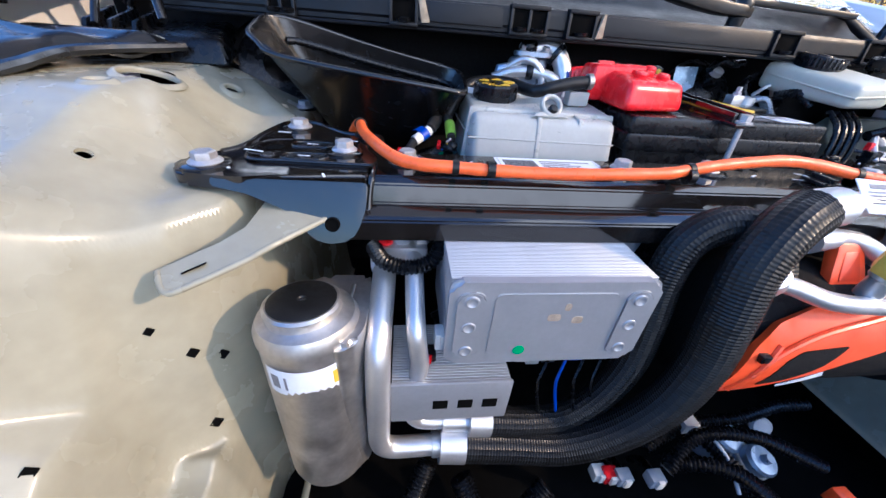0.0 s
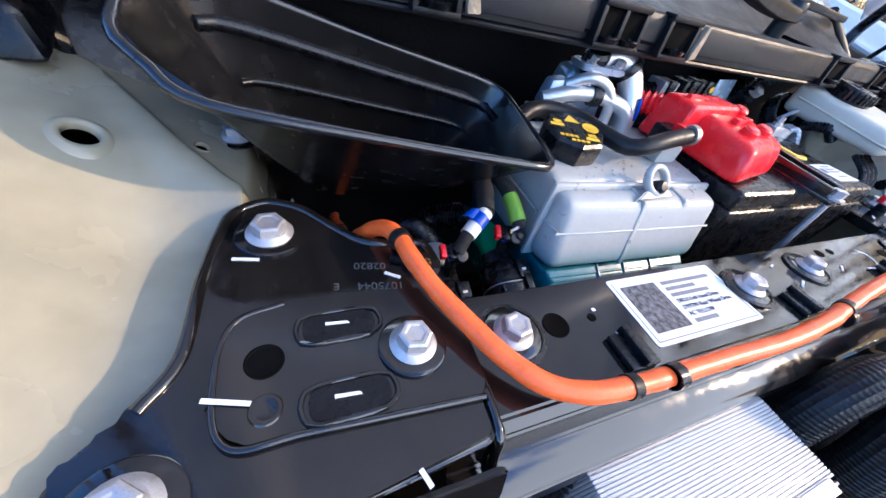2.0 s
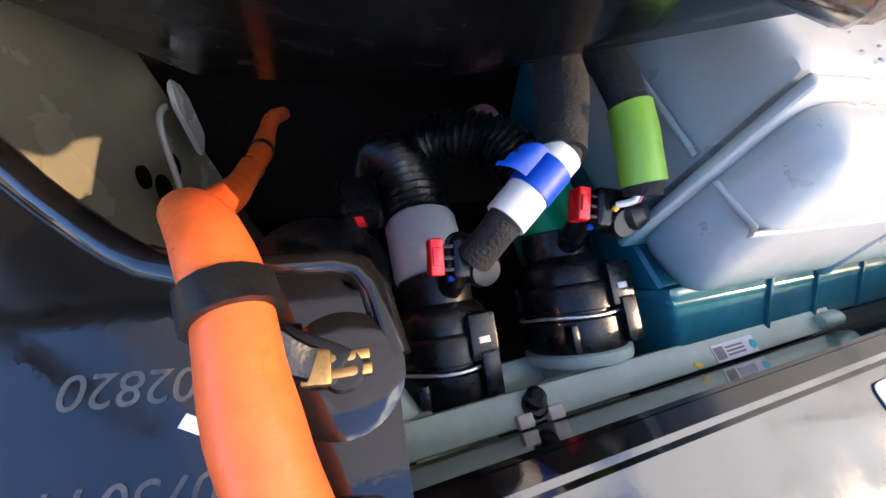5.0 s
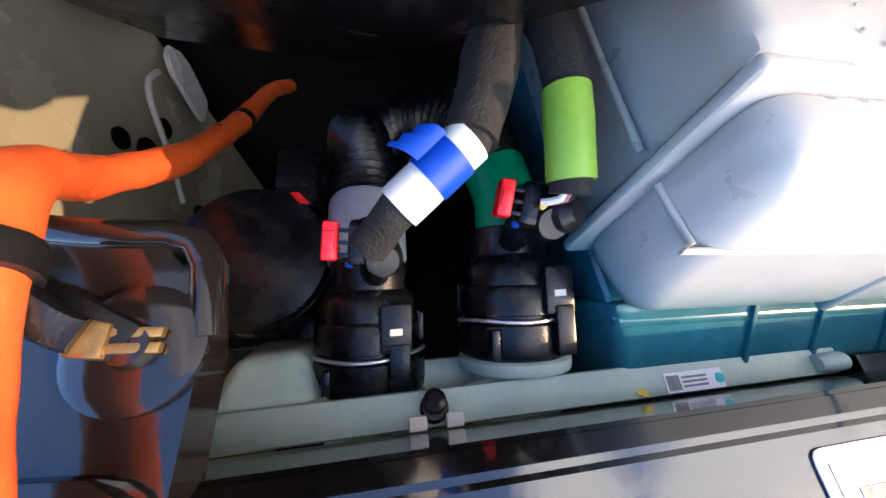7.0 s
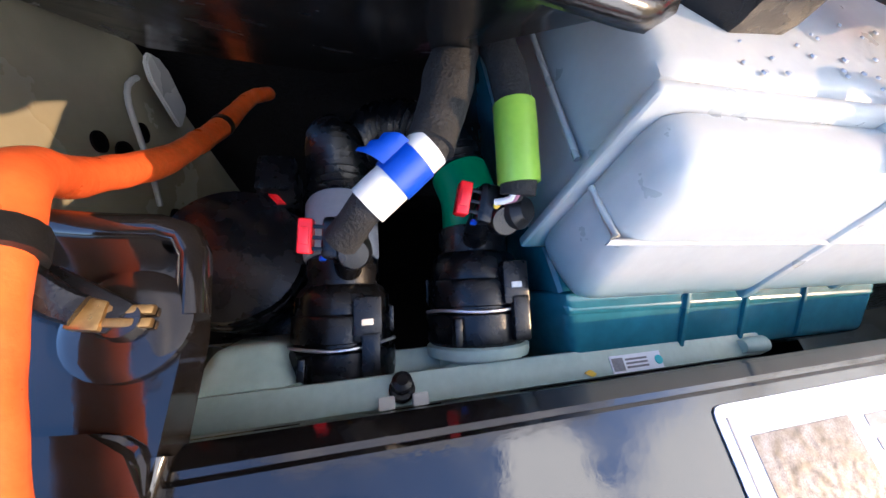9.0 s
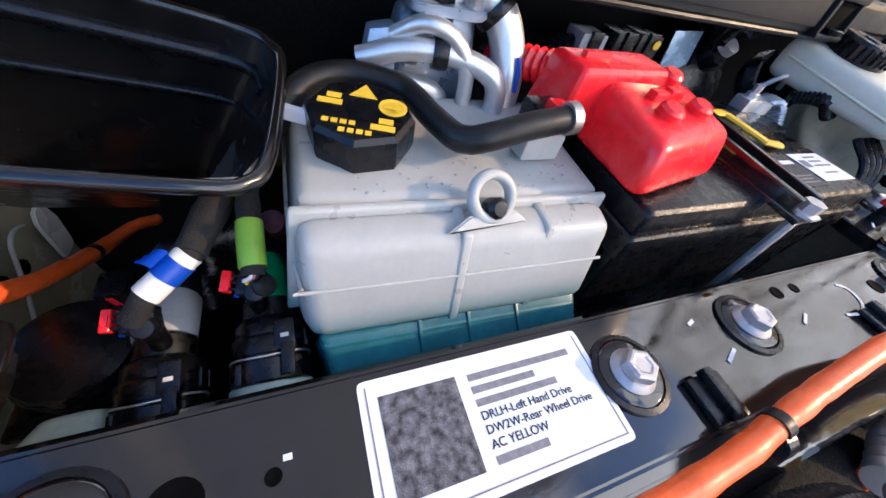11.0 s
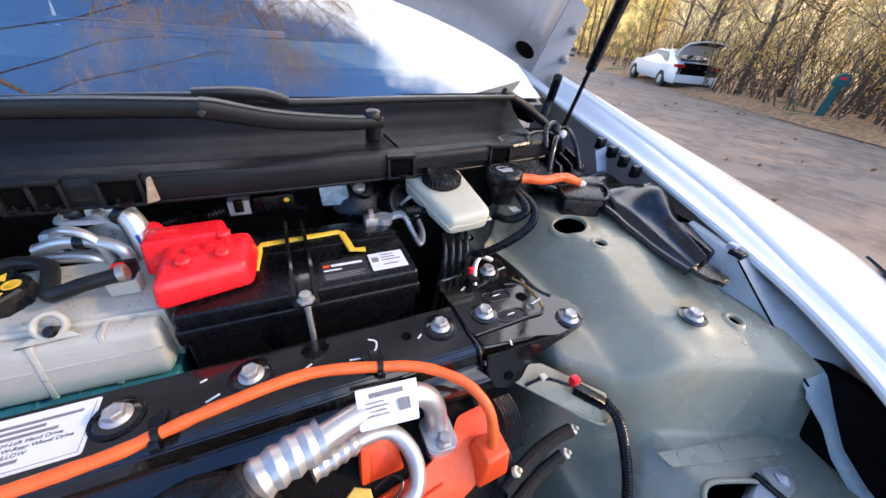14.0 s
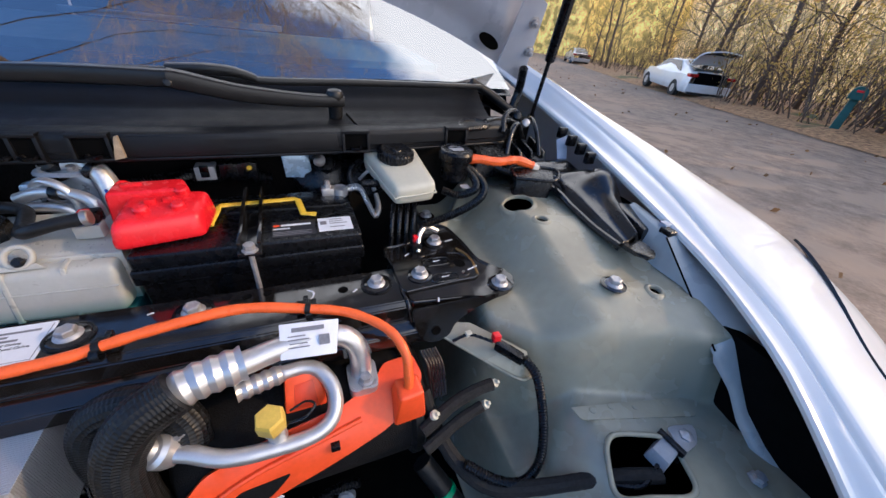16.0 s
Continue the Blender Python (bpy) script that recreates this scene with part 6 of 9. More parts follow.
def coupling(base, long):
    x, y, z = base
    c = thing("hose_coupling", base, "black quick-release hose coupling with wire clip", "coupling", "coolant couplings")
    L = long
    part("skirt", lathe([(0.0200, -0.0002), (0.0212, 0.001), (0.0215, 0.0035), (0.0215, 0.0118), (0.0205, 0.0125)], base, CPL_AXIS, 40), M_PLASTIC, c)
    part("sleeve", lathe([(0.0196, 0.0120), (0.0196, 0.0150), (0.0207, 0.0155), (0.0207, L - 0.018), (0.0200, L - 0.0165), (0.0192, L - 0.0160), (0.0190, L - 0.009), (0.0172, L - 0.006), (0.0150, L - 0.0045), (0.0148, L + 0.006), (0.0128, L + 0.0075), (0.0125, L + 0.014)], base, CPL_AXIS, 40), M_PLASTIC, c)
    m = Matrix.Translation(base) @ Matrix(((1, 0, CPL_AXIS.x, 0), (0, -CPL_AXIS.z, CPL_AXIS.y, 0), (0, CPL_AXIS.y, CPL_AXIS.z, 0), (0, 0, 0, 1)))
    ring = [m @ Vector((0.0211 * math.cos(a), 0.0211 * math.sin(a), 0.0138 + 0.0006 * math.sin(3 * a))) for a in [math.radians(-30 + 7 * k) for k in range(44)]]
    part("wire_clip", tube(ring, 0.0007, 8, smooth=False), M_ALU, c, "bright spring wire")
    part("lock_block", merge(bmesh.new(), box(0.0045, 0.0150, 0.0135, 0.0222, 0.0155, L - 0.010, 0.0012), m.copy()), M_PLASTIC, c)
    part("lock_tongue", merge(bmesh.new(), box(0.0075, 0.0142, 0.0150, 0.0232, 0.0015, 0.0185, 0.0010), m.copy()), M_PLASTIC, c)
    part("lock_window", merge(bmesh.new(), box(0.0075, 0.0118, 0.0216, 0.0225, 0.0215, 0.0238, 0.0003), m.copy()), M_WTAPE, c, "pale lock window")
    part("side_rib", merge(bmesh.new(), box(-0.0150, -0.0120, 0.0110, 0.0205, 0.001, 0.0115, 0.001), m.copy()), M_PLASTIC, c)
    for a in (200, 250, 300, 340, 20):
        part("rib", merge(bmesh.new(), box(-0.0010, 0.0010, -0.0006, 0.0010, -0.005, 0.005, 0.0004), m @ Matrix.Translation((0.0207 * math.cos(radians(a)), 0.0207 * math.sin(radians(a)), 0.0225))), M_PLASTIC, c)
    return c


coupling(COUPLED[0], 0.0420)
coupling(COUPLED[1], 0.0420)


def plug(x, y, z, rz, tape, stem):
    p = thing("sensor_plug", (x, y, z), "small black sensor plug with red lock, " + tape + " lead", "connector", "sensor plugs")
    m = pose(x, y, z, 24, 0, rz) @ Matrix.Scale(0.78, 4)
    part("stem", lathe([(0.0052, 0.0), (0.0052, stem * 0.8), (0.0066, stem * 0.84), (0.0066, stem)], (x, y - 0.001, z - stem), (0, 0.15, 1), 18), M_PLASTIC, p)
    part("housing", merge(bmesh.new(), box(-0.0085, 0.0100, -0.0085, 0.0090, -0.004, 0.0075, 0.0035, 4), m.copy()), M_PLASTIC, p)
    part("housing_lug", merge(bmesh.new(), lathe([(0.0072, -0.006), (0.0078, -0.003), (0.0078, 0.004), (0.0060, 0.0072), (0, 0.0078)], (0.004, -0.004, 0.0012), (0.1, -0.3, 1), 20), m.copy()), M_PLASTIC, p)
    part("red_lock", merge(bmesh.new(), box(-0.0175, -0.0118, -0.0068, 0.0076, -0.001, 0.0078, 0.0012, 3), m.copy()), M_RED, p, "red locking tab")
    part("lock_step", merge(bmesh.new(), box(-0.0165, -0.0128, -0.0030, 0.0040, 0.0070, 0.0086, 0.0005), m.copy()), M_RED, p)
    for k in (-0.0045, 0.0, 0.0045):
        part("prong", merge(bmesh.new(), box(-0.0126, -0.0040, k - 0.0008, k + 0.0008, 0.0035, 0.0062, 0.0003), m.copy()), M_PLASTIC, p)
    part("yellow_dot", merge(bmesh.new(), lathe([(0.0017, -0.001), (0.0016, 0.0006), (0, 0.001)], (-0.0005, -0.0005, 0.0080), (0, 0, 1), 10), m.copy()), M_YELLOW, p, "yellow paint dot")
    part("blue_dot", merge(bmesh.new(), lathe([(0.0016, -0.001), (0.0015, 0.0005), (0, 0.0008)], (-0.0080, -0.0086, 0.0015), (0, -1, 0.3), 10), m.copy()), M_BLUE, p, "blue paint dot")
    return p


plug(-0.2755, 0.0890, 0.7685, -6, "white and blue", 0.034)
plug(-0.2250, 0.0950, 0.7775, -14, "lime", 0.034)
lead_a = thing("sensor_lead", (-0.255, 0.098, 0.79), "cloth-taped sensor lead with white and blue tape", "cable")
WA, WB = Vector((-0.2680, 0.0915, 0.7850)), Vector((-0.2490, 0.1055, 0.7955))
LA = [(-0.2760, 0.0860, 0.7740), (-0.2720, 0.0885, 0.7800), tuple(WA), tuple(WA.lerp(WB, 0.5)), tuple(WB), (-0.2435, 0.1200, 0.7990), (-0.2400, 0.1320, 0.8000), (-0.2330, 0.1550, 0.8010), (-0.2260, 0.1900, 0.7950), (-0.2200, 0.2200, 0.7800)]
part("sleeve", tube(LA[:6], 0.0058, 16, 0.003, wobble=0.12), M_CLOTH, lead_a)
part("sleeve", tube(LA[4:], 0.0072, 16, 0.003, wobble=0.16, r_end=0.0098), M_CLOTH, lead_a)
part("white_tape", tube([WA, WA.lerp(WB, 0.35), WA.lerp(WB, 0.7), WB], 0.0066, 24, 0.003, wobble=0.03), M_WTAPE, lead_a, "white tape wrap")
part("blue_tape", tube([WA.lerp(WB, 0.40), WA.lerp(WB, 0.60), WA.lerp(WB, 0.80)], 0.0071, 24, 0.003, wobble=0.03), M_BLUE, lead_a, "blue tape wrap")


def tail(u, v):
    # the loose end stands off the wrap and curls, its edge ragged
    c = WA.lerp(WB, 0.41 + 0.38 * v) + Vector((-0.0028, 0.0012, 0.0062))
    out = Vector((-0.78, 0.52, -0.05))
    return tuple(c + out * (0.0098 - 0.0030 * v + 0.0007 * math.sin(17 * v)) * u + Vector((0, 0, 0.0012 * math.sin(3.0 * u))))


part("tape_tail", thick(sheet(tail, 8, 8), 0.0003), M_BLUE, lead_a, "loose ragged blue tape end", 60)
lead_b = thing("sensor_lead", (-0.222, 0.10, 0.80), "cloth-taped sensor lead with lime tape", "cable")
LB = [(-0.2220, 0.0915, 0.7905), (-0.2217, 0.0958, 0.7930), (-0.2220, 0.1062, 0.7980), (-0.2220, 0.1167, 0.8020), (-0.2225, 0.1290, 0.8045), (-0.2230, 0.1450, 0.8040), (-0.2220, 0.1700, 0.8000), (-0.2180, 0.2050, 0.7850)]
part("sleeve", tube(LB, 0.0058, 16, 0.003, wobble=0.14, r_end=0.0066), M_CLOTH, lead_b)
part("lime_tape", tube([(-0.2217, 0.0945, 0.7925), (-0.2219, 0.1010, 0.7956), (-0.2220, 0.1080, 0.7988), (-0.2220, 0.1172, 0.8022)], 0.0067, 24, 0.003, wobble=0.05), M_LIME, lead_b, "lime green tape wrap")
for k, m in enumerate((M_WTAPE, M_PINK, M_CLOTH)):
    part("wire", tube([(-0.2225 + 0.0016 * k, 0.0945, 0.7915), (-0.2235 + 0.0014 * k, 0.0915, 0.7885), (-0.2275 + 0.001 * k, 0.0925, 0.7850)], 0.0011, 8), m, lead_b, ("bare white wire", "thin violet wire", "thin black wire")[k])
part("boot", lathe([(0.0055, -0.006), (0.0062, -0.002), (0.0062, 0.003), (0.004, 0.006), (0, 0.0065)], (-0.2195, 0.0915, 0.7800), (0.5, -0.3, 0.8), 18), M_RUBBER, lead_b, "rounded black rubber boot")
ch = thing("coolant_hose", (-0.278, 0.10, 0.74), "black corrugated coolant hose with grey collar", "hose")
part("collar", lathe([(0.0150, -0.002), (0.0158, 0.0), (0.0158, 0.024), (0.0148, 0.026), (0.009, 0.026)], (-0.2785, 0.0990, 0.7320), (0.02, 0.99, 0.06), 28), M_GREYP, ch, "pale grey plastic collar")
part("tube", tube([(-0.2780, 0.122, 0.733), (-0.2790, 0.142, 0.7335), (-0.2810, 0.162, 0.7290), (-0.2830, 0.178, 0.715), (-0.285, 0.186, 0.690), (-0.287, 0.188, 0.640)], 0.0138, 22, ridge=0.0011, pitch=0.0036), M_PLASTIC, ch)
gh = thing("coolant_hose", (-0.222, 0.105, 0.75), "black corrugated coolant hose with green tape", "hose")
part("green_tape", tube([(-0.2222, 0.1000, 0.7430), (-0.2218, 0.1110, 0.7465), (-0.2225, 0.1210, 0.7485), (-0.2245, 0.1310, 0.7490)], 0.0130, 24, 0.003, wobble=0.03), M_GREEN, gh, "green tape wrap")
part("tube", tube([(-0.2240, 0.129, 0.749), (-0.2270, 0.142, 0.749), (-0.2350, 0.157, 0.7470), (-0.2480, 0.168, 0.741), (-0.262, 0.176, 0.728), (-0.270, 0.180, 0.700)], 0.0120, 22, ridge=0.0011, pitch=0.0036), M_PLASTIC, gh)
pc = thing("pink_plug", (-0.222, 0.19, 0.72), "dull pink round plug in the dark behind", "plug")
part("plug_body", lathe([(0.0095, -0.03), (0.0105, -0.010), (0.0110, 0), (0.0095, 0.005), (0, 0.007)], (-0.2215, 0.1950, 0.7240), (0, -0.55, 0.8), 22), M_PINK, pc)
# dark pump shapes beside the couplings
pump = thing("coolant_pump", (-0.318, 0.11, 0.66), "black electric coolant pump in the shade", "pump")
part("motor", lathe([(0.028, 0.0), (0.030, 0.008), (0.030, 0.062), (0.0285, 0.066), (0.012, 0.069), (0, 0.069)], (-0.3230, 0.1120, 0.665), (0, -0.12, 1), 32), M_PLASTIC, pump)
part("rim", lathe([(0.0302, 0.052), (0.0312, 0.054), (0.0312, 0.060), (0.0302, 0.062)], (-0.3230, 0.1120, 0.665), (0, -0.12, 1), 32), M_PLASTIC, pump)
part("flange", box(-0.365, -0.290, 0.075, 0.140, 0.684, 0.691, 0.003), M_PLASTIC, pump)
part("socket", box(-0.3120, -0.2960, 0.124, 0.142, 0.722, 0.748, 0.003), M_PLASTIC, pump)
part("red_plug", hexa([(-0.3050, 0.1235, 0.736), (-0.3010, 0.1235, 0.736), (-0.3010, 0.128, 0.736), (-0.3050, 0.128, 0.736), (-0.3070, 0.1235, 0.744), (-0.3035, 0.1235, 0.744), (-0.3035, 0.128, 0.744), (-0.3070, 0.128, 0.744)], 0.0006), M_RED, pump, "small red lock")
part("screw", lathe([(0.0035, -0.02), (0.0035, 0.004), (0.0022, 0.005), (0.0022, 0.010), (0, 0.0105)], (-0.2965, 0.0800, 0.7150), (0, 0.2, 1), 10), M_BRASS, pump)
part("screw_boss", lathe([(0.0060, -0.04), (0.0060, -0.004), (0.0045, 0.0)], (-0.2965, 0.0800, 0.7150), (0, 0.2, 1), 14), M_PLASTIC, pump)
for y, z, r in ((0.1850, 0.693, 0.0062), (0.178, 0.7114, 0.0040), (0.208, 0.686, 0.0045), (0.1795, 0.634, 0.0050)):
    part("side_hole", lathe([(r + 0.0015, 0), (r + 0.0015, 0.0012), (r, 0.0014), (r, 0.0004), (0, 0.0004)], (-0.3965, y, z), (1, 0, 0.05), 18), M_DARK, tower_l, "dark hole in the side wall")
part("doubler_edge", tube([(-0.3955, 0.176, 0.655), (-0.3950, 0.190, 0.672), (-0.3945, 0.2020, 0.690), (-0.3945, 0.2120, 0.7040), (-0.3950, 0.2230, 0.7080), (-0.3955, 0.2350, 0.7030)], 0.0016, 8), M_APRON, tower_l, "pale bare edge of a doubler plate", 60)
part("doubler_lug", slab(rounded([(0.240, 0.655), (0.262, 0.655), (0.266, 0.690), (0.256, 0.706), (0.244, 0.700)], 0.006, 3), 0, 0.003, 0.001), M_APRON, tower_l, "pale lug on the side wall").matrix_basis = Matrix(((0, 0, 1, -0.396), (1, 0, 0, 0), (0, 1, 0, 0), (0, 0, 0, 1)))

# ---- heat exchanger with stacked plates ----
hx = thing("heat_exchanger", (-0.155, -0.08, 0.64), "silver aluminium plate heat exchanger below the brace", "heat exchanger")
part("core", box(-0.2410, -0.0615, -0.128, -0.020, 0.646, 0.7364, 0.003), M_ALUB, hx)
pl = None
for k in range(46):
    y = -0.024 - k * 0.00228
    if pl is None:
        pl = part("plate", box(-0.2425, -0.0600, y - 0.00208, y, 0.6445, 0.7370, 0.0005, 1), M_ALUB, hx)
        y_first = y
    else:
        o = new("plate", pl.data)
        o.parent = hx
        o.location = (0, y - y_first, 0)
        ORIGIN[o] = ORIGIN[hx]
plate_m = Matrix(((1, 0, 0, 0), (0, 0, -1, 0), (0, 1, 0, 0), (0, 0, 0, 1)))


def on_plate(x0, x1, z0, z1, r, depth, bevel, y=-0.128):
    """A rounded plate standing upright, facing the front."""
    return merge(bmesh.new(), slab(rounded([(x0, z0), (x1, z0), (x1, z1), (x0, z1)], r, 5), 0, depth, bevel, 3), Matrix.Translation((0, y, 0)) @ plate_m)


fp = part("end_plate", on_plate(-0.2440, -0.0575, 0.6425, 0.7380, 0.011, 0.0085, 0.0035), M_ALUB, hx, "pressed end plate with rounded corners")
for x0, x1 in ((-0.2370, -0.2130), (-0.0885, -0.0645)):
    part("pressed_lobe", on_plate(x0, x1, 0.6520, 0.7285, 0.010, 0.0022, 0.0018, -0.1362), M_ALUB, fp, "upright pressed lobe")
    for z in (0.6610, 0.6900, 0.7190):
        part("dimple", lathe([(0.0066, 0.0), (0.0060, 0.0012), (0.0046, 0.0014), (0.0030, 0.0004), (0, 0.0002)], ((x0 + x1) / 2, -0.1383, z), (0, -1, 0), 18), M_ALUB, fp, "round pressed dimple")
part("pressed_field", on_plate(-0.2050, -0.0965, 0.6540, 0.7265, 0.006, 0.0010, 0.0008, -0.1364), M_ALUB, fp, "shallow raised field")
for x, z, w in ((-0.150, 0.700, 0.006), (-0.128, 0.697, 0.005), (-0.140, 0.712, 0.003)):
    part("rust_dab", on_plate(x - w, x + w, z - 0.004, z + 0.004, 0.003, 0.0003, 0, -0.1375), M_RUST, fp, "faint brown stain")
part("green_dot", lathe([(0.0055, 0), (0.0055, 0.0006), (0, 0.0006)], (-0.1746, -0.1374, 0.6600), (0, -1, 0), 16), mat("green_paint", (0.0, 0.38, 0.12), 0.5), hx, "green paint dot")
hx2 = thing("lower_exchanger", (-0.235, -0.11, 0.55), "second finned aluminium exchanger lower down", "heat exchanger")
part("core", box(-0.290, -0.172, -0.132, -0.050, 0.556, 0.606, 0.003), M_ALUB, hx2)
fin = None
for k in range(24):
    y = -0.054 - k * 0.0033
    if fin is None:
        fin = part("fin", box(-0.2915, -0.1705, y - 0.0014, y, 0.554, 0.6105, 0.0004, 1), M_ALUB, hx2)
    else:
        o = new("fin", fin.data)
        o.parent = hx2
        o.location = (0, -0.0033 * k, 0)
        ORIGIN[o] = ORIGIN[hx2]
part("end_plate", box(-0.2930, -0.1690, -0.1370, -0.1325, 0.552, 0.6120, 0.002, 2), M_ALUB, hx2)
for k in range(3):
    part("slot", box(-0.250 + 0.026 * k, -0.234 + 0.026 * k, -0.1376, -0.136, 0.572, 0.586, 0.001), M_DARK, hx2)

# ---- accumulator can and aluminium pipes ----
acc = thing("accumulator", (-0.368, -0.11, 0.46), "dull aluminium accumulator can with black top plug", "accumulator")
AX = (-0.02, 0.06, 1)
part("can", lathe([(0.0, 0.0), (0.026, 0.002), (0.040, 0.010), (0.043, 0.022), (0.044, 0.200), (0.0455, 0.206), (0.0455, 0.214), (0.042, 0.221), (0.034, 0.223), (0.030, 0.226), (0, 0.226)], (-0.362, -0.122, 0.464), AX, 40), M_CAN, acc)
rear = [(0.026, -0.030), (0.040, -0.022), (0.047, -0.006), (0.050, 0.030), (0.050, 0.064), (0.044, 0.071), (0.004, 0.072), (-0.012, 0.062), (-0.030, 0.030)]
part("rear_body", merge(bmesh.new(), slab(rounded(rear, 0.006, 3), 0.010, 0.214, 0.005, 3), Matrix.Translation((-0.362, -0.118, 0.464))), M_CAN, acc, "cast rear half of the can")
part("rear_ridge", tube([(-0.3330, -0.100, 0.6785), (-0.3320, -0.080, 0.6785), (-0.3310, -0.064, 0.6785)], 0.0022, 8), M_CAN, acc, "cast ridge", 60)
part("neck", lathe([(0.033, 0.218), (0.0335, 0.232), (0.031, 0.234)], (-0.364, -0.122, 0.464), AX, 32), M_CAN, acc)
part("top_plug", lathe([(0.0295, 0.226), (0.0295, 0.2345), (0.026, 0.236), (0.004, 0.2355), (0.003, 0.234), (0, 0.234)], (-0.364, -0.122, 0.464), AX, 32), M_RUBBER, acc, "black rubber top plug")
lb = bmesh.new()
gr = []
for i in range(13):
    a = radians(-130 + 84 * i / 12)
    gr.append([lb.verts.new((0.0452 * math.cos(a), 0.0452 * math.sin(a), h)) for h in (0.164, 0.196)])
for p, q in zip(gr, gr[1:]):
    lb.faces.new((p[0], q[0], q[1], p[1]))
lb.transform(Matrix.Translation((-0.3656, -0.1105, 0.464)))
lab2 = part("sticker", lb, M_PAPER, acc, "white barcode sticker")
for a0, w, m in ((-124, 10, M_INKGREY), (-108, 3, M_INKGREY), (-56, 6, M_YELLOW)):
    bb = bmesh.new()
    a, b = radians(a0), radians(a0 + w)
    bb.faces.new([bb.verts.new((0.0455 * math.cos(t), 0.0455 * math.sin(t), h)) for t, h in ((a, 0.172), (b, 0.172), (b, 0.188), (a, 0.188))])
    bb.transform(Matrix.Translation((-0.3656, -0.1105, 0.464)))
    part("print_bar", bb, m, lab2)

ap = thing("refrigerant_pipe", (-0.30, -0.10, 0.48), "thick bent aluminium refrigerant pipe", "pipe", "aluminium refrigerant pipes")
P1 = [(-0.300, -0.045, 0.690), (-0.301, -0.075, 0.680), (-0.303, -0.118, 0.662), (-0.304, -0.135, 0.630), (-0.305, -0.136, 0.560), (-0.3055, -0.135, 0.518), (-0.300, -0.133, 0.500), (-0.286, -0.132, 0.493), (-0.250, -0.131, 0.492), (-0.225, -0.130, 0.491)]
part("tube", tube(P1, 0.0120, 18, 0.004), M_ALU, ap)
part("crimp", tube([(-0.246, -0.131, 0.492), (-0.238, -0.131, 0.492), (-0.218, -0.130, 0.491), (-0.205, -0.130, 0.490)], 0.0142, 18, smooth=False), M_ALU, ap, "crimped ferrule")
ap2 = thing("refrigerant_pipe", (-0.27, -0.10, 0.52), "thinner bent aluminium refrigerant pipe", "pipe", "aluminium refrigerant pipes")
P2 = [(-0.270, -0.045, 0.705), (-0.270, -0.080, 0.695), (-0.269, -0.118, 0.672), (-0.2665, -0.124, 0.648), (-0.264, -0.123, 0.625), (-0.268, -0.121, 0.590), (-0.2715, -0.120, 0.560), (-0.270, -0.120, 0.538), (-0.262, -0.120, 0.526), (-0.245, -0.120, 0.522), (-0.205, -0.120, 0.520)]
part("tube", tube(P2, 0.0092, 18, 0.004), M_ALU, ap2)
part("crimp", tube([(-0.235, -0.120, 0.522), (-0.190, -0.120, 0.519)], 0.0125, 18, smooth=False), M_ALU, ap2, "crimped ferrule")
part("crimp_ring", lathe([(0.0135, -0.003), (0.0145, 0), (0.0135, 0.003)], (-0.205, -0.120, 0.520), (1, 0, 0), 18), M_ALU, ap2)
pb = thing("pipe_fitting", (-0.285, -0.03, 0.69), "aluminium pipe block with black pressure sensor", "fitting")
part("block", box(-0.315, -0.256, -0.052, -0.020, 0.684, 0.716, 0.005), M_ALU, pb)
part("sensor", lathe([(0.010, 0), (0.010, 0.014), (0.007, 0.016), (0.006, 0.028), (0, 0.029)], (-0.283, -0.036, 0.714), (0, 0, 1), 16), M_GREYP, pb)
part("red_seal", lathe([(0.0085, 0), (0.0085, 0.004), (0.006, 0.005)], (-0.300, -0.040, 0.716), (0, 0, 1), 14), M_RED, pb, "red dust seal")
part("nut", lathe([(0.010, 0), (0.010, 0.010), (0.006, 0.012), (0, 0.012)], (-0.262, -0.034, 0.714), (0, 0, 1), 6, flat=6), M_ZINC, pb)
cb = thing("corrugated_cable", (-0.27, -0.06, 0.72), "black corrugated cable curling beneath the brace", "cable")
part("tube", tube([(-0.248, -0.040, 0.755), (-0.243, -0.058, 0.735), (-0.252, -0.070, 0.715), (-0.275, -0.074, 0.708), (-0.300, -0.066, 0.710), (-0.312, -0.045, 0.715)], 0.0075, 12, ridge=0.0010, pitch=0.004), M_PLASTIC, cb)

# ---- two big refrigerant hoses ----
bh = thing("refrigerant_hose", (-0.2, -0.13, 0.48), "thick black ribbed refrigerant hose", "hose", "refrigerant hoses")
H1 = [(-0.222, -0.130, 0.491), (-0.150, -0.134, 0.487), (-0.088, -0.140, 0.489), (-0.035, -0.145, 0.520), (0.002, -0.148, 0.575), (0.016, -0.147, 0.640), (0.015, -0.142, 0.700), (0.020, -0.132, 0.750), (0.040, -0.122, 0.782), (0.070, -0.110, 0.795)]
part("tube", tube(H1, 0.0215, 44, ridge=0.00028, pitch=0.0034, flute=0.0008), M_RUBBER, bh)
band(H1, 0, 0.0226, 0.030, M_ALU, bh, "crimp_collar", "crimped aluminium collar")
bh2 = thing("refrigerant_hose", (-0.18, -0.12, 0.5), "black ribbed refrigerant hose behind the thicker one", "hose", "refrigerant hoses")
H2 = [(-0.192, -0.120, 0.519), (-0.130, -0.120, 0.511), (-0.080, -0.116, 0.510), (-0.042, -0.112, 0.545), (-0.022, -0.108, 0.600), (-0.020, -0.102, 0.660), (-0.022, -0.096, 0.715), (-0.012, -0.092, 0.752), (0.015, -0.092, 0.770), (0.045, -0.098, 0.768), (0.064, -0.110, 0.745), (0.066, -0.122, 0.722)]
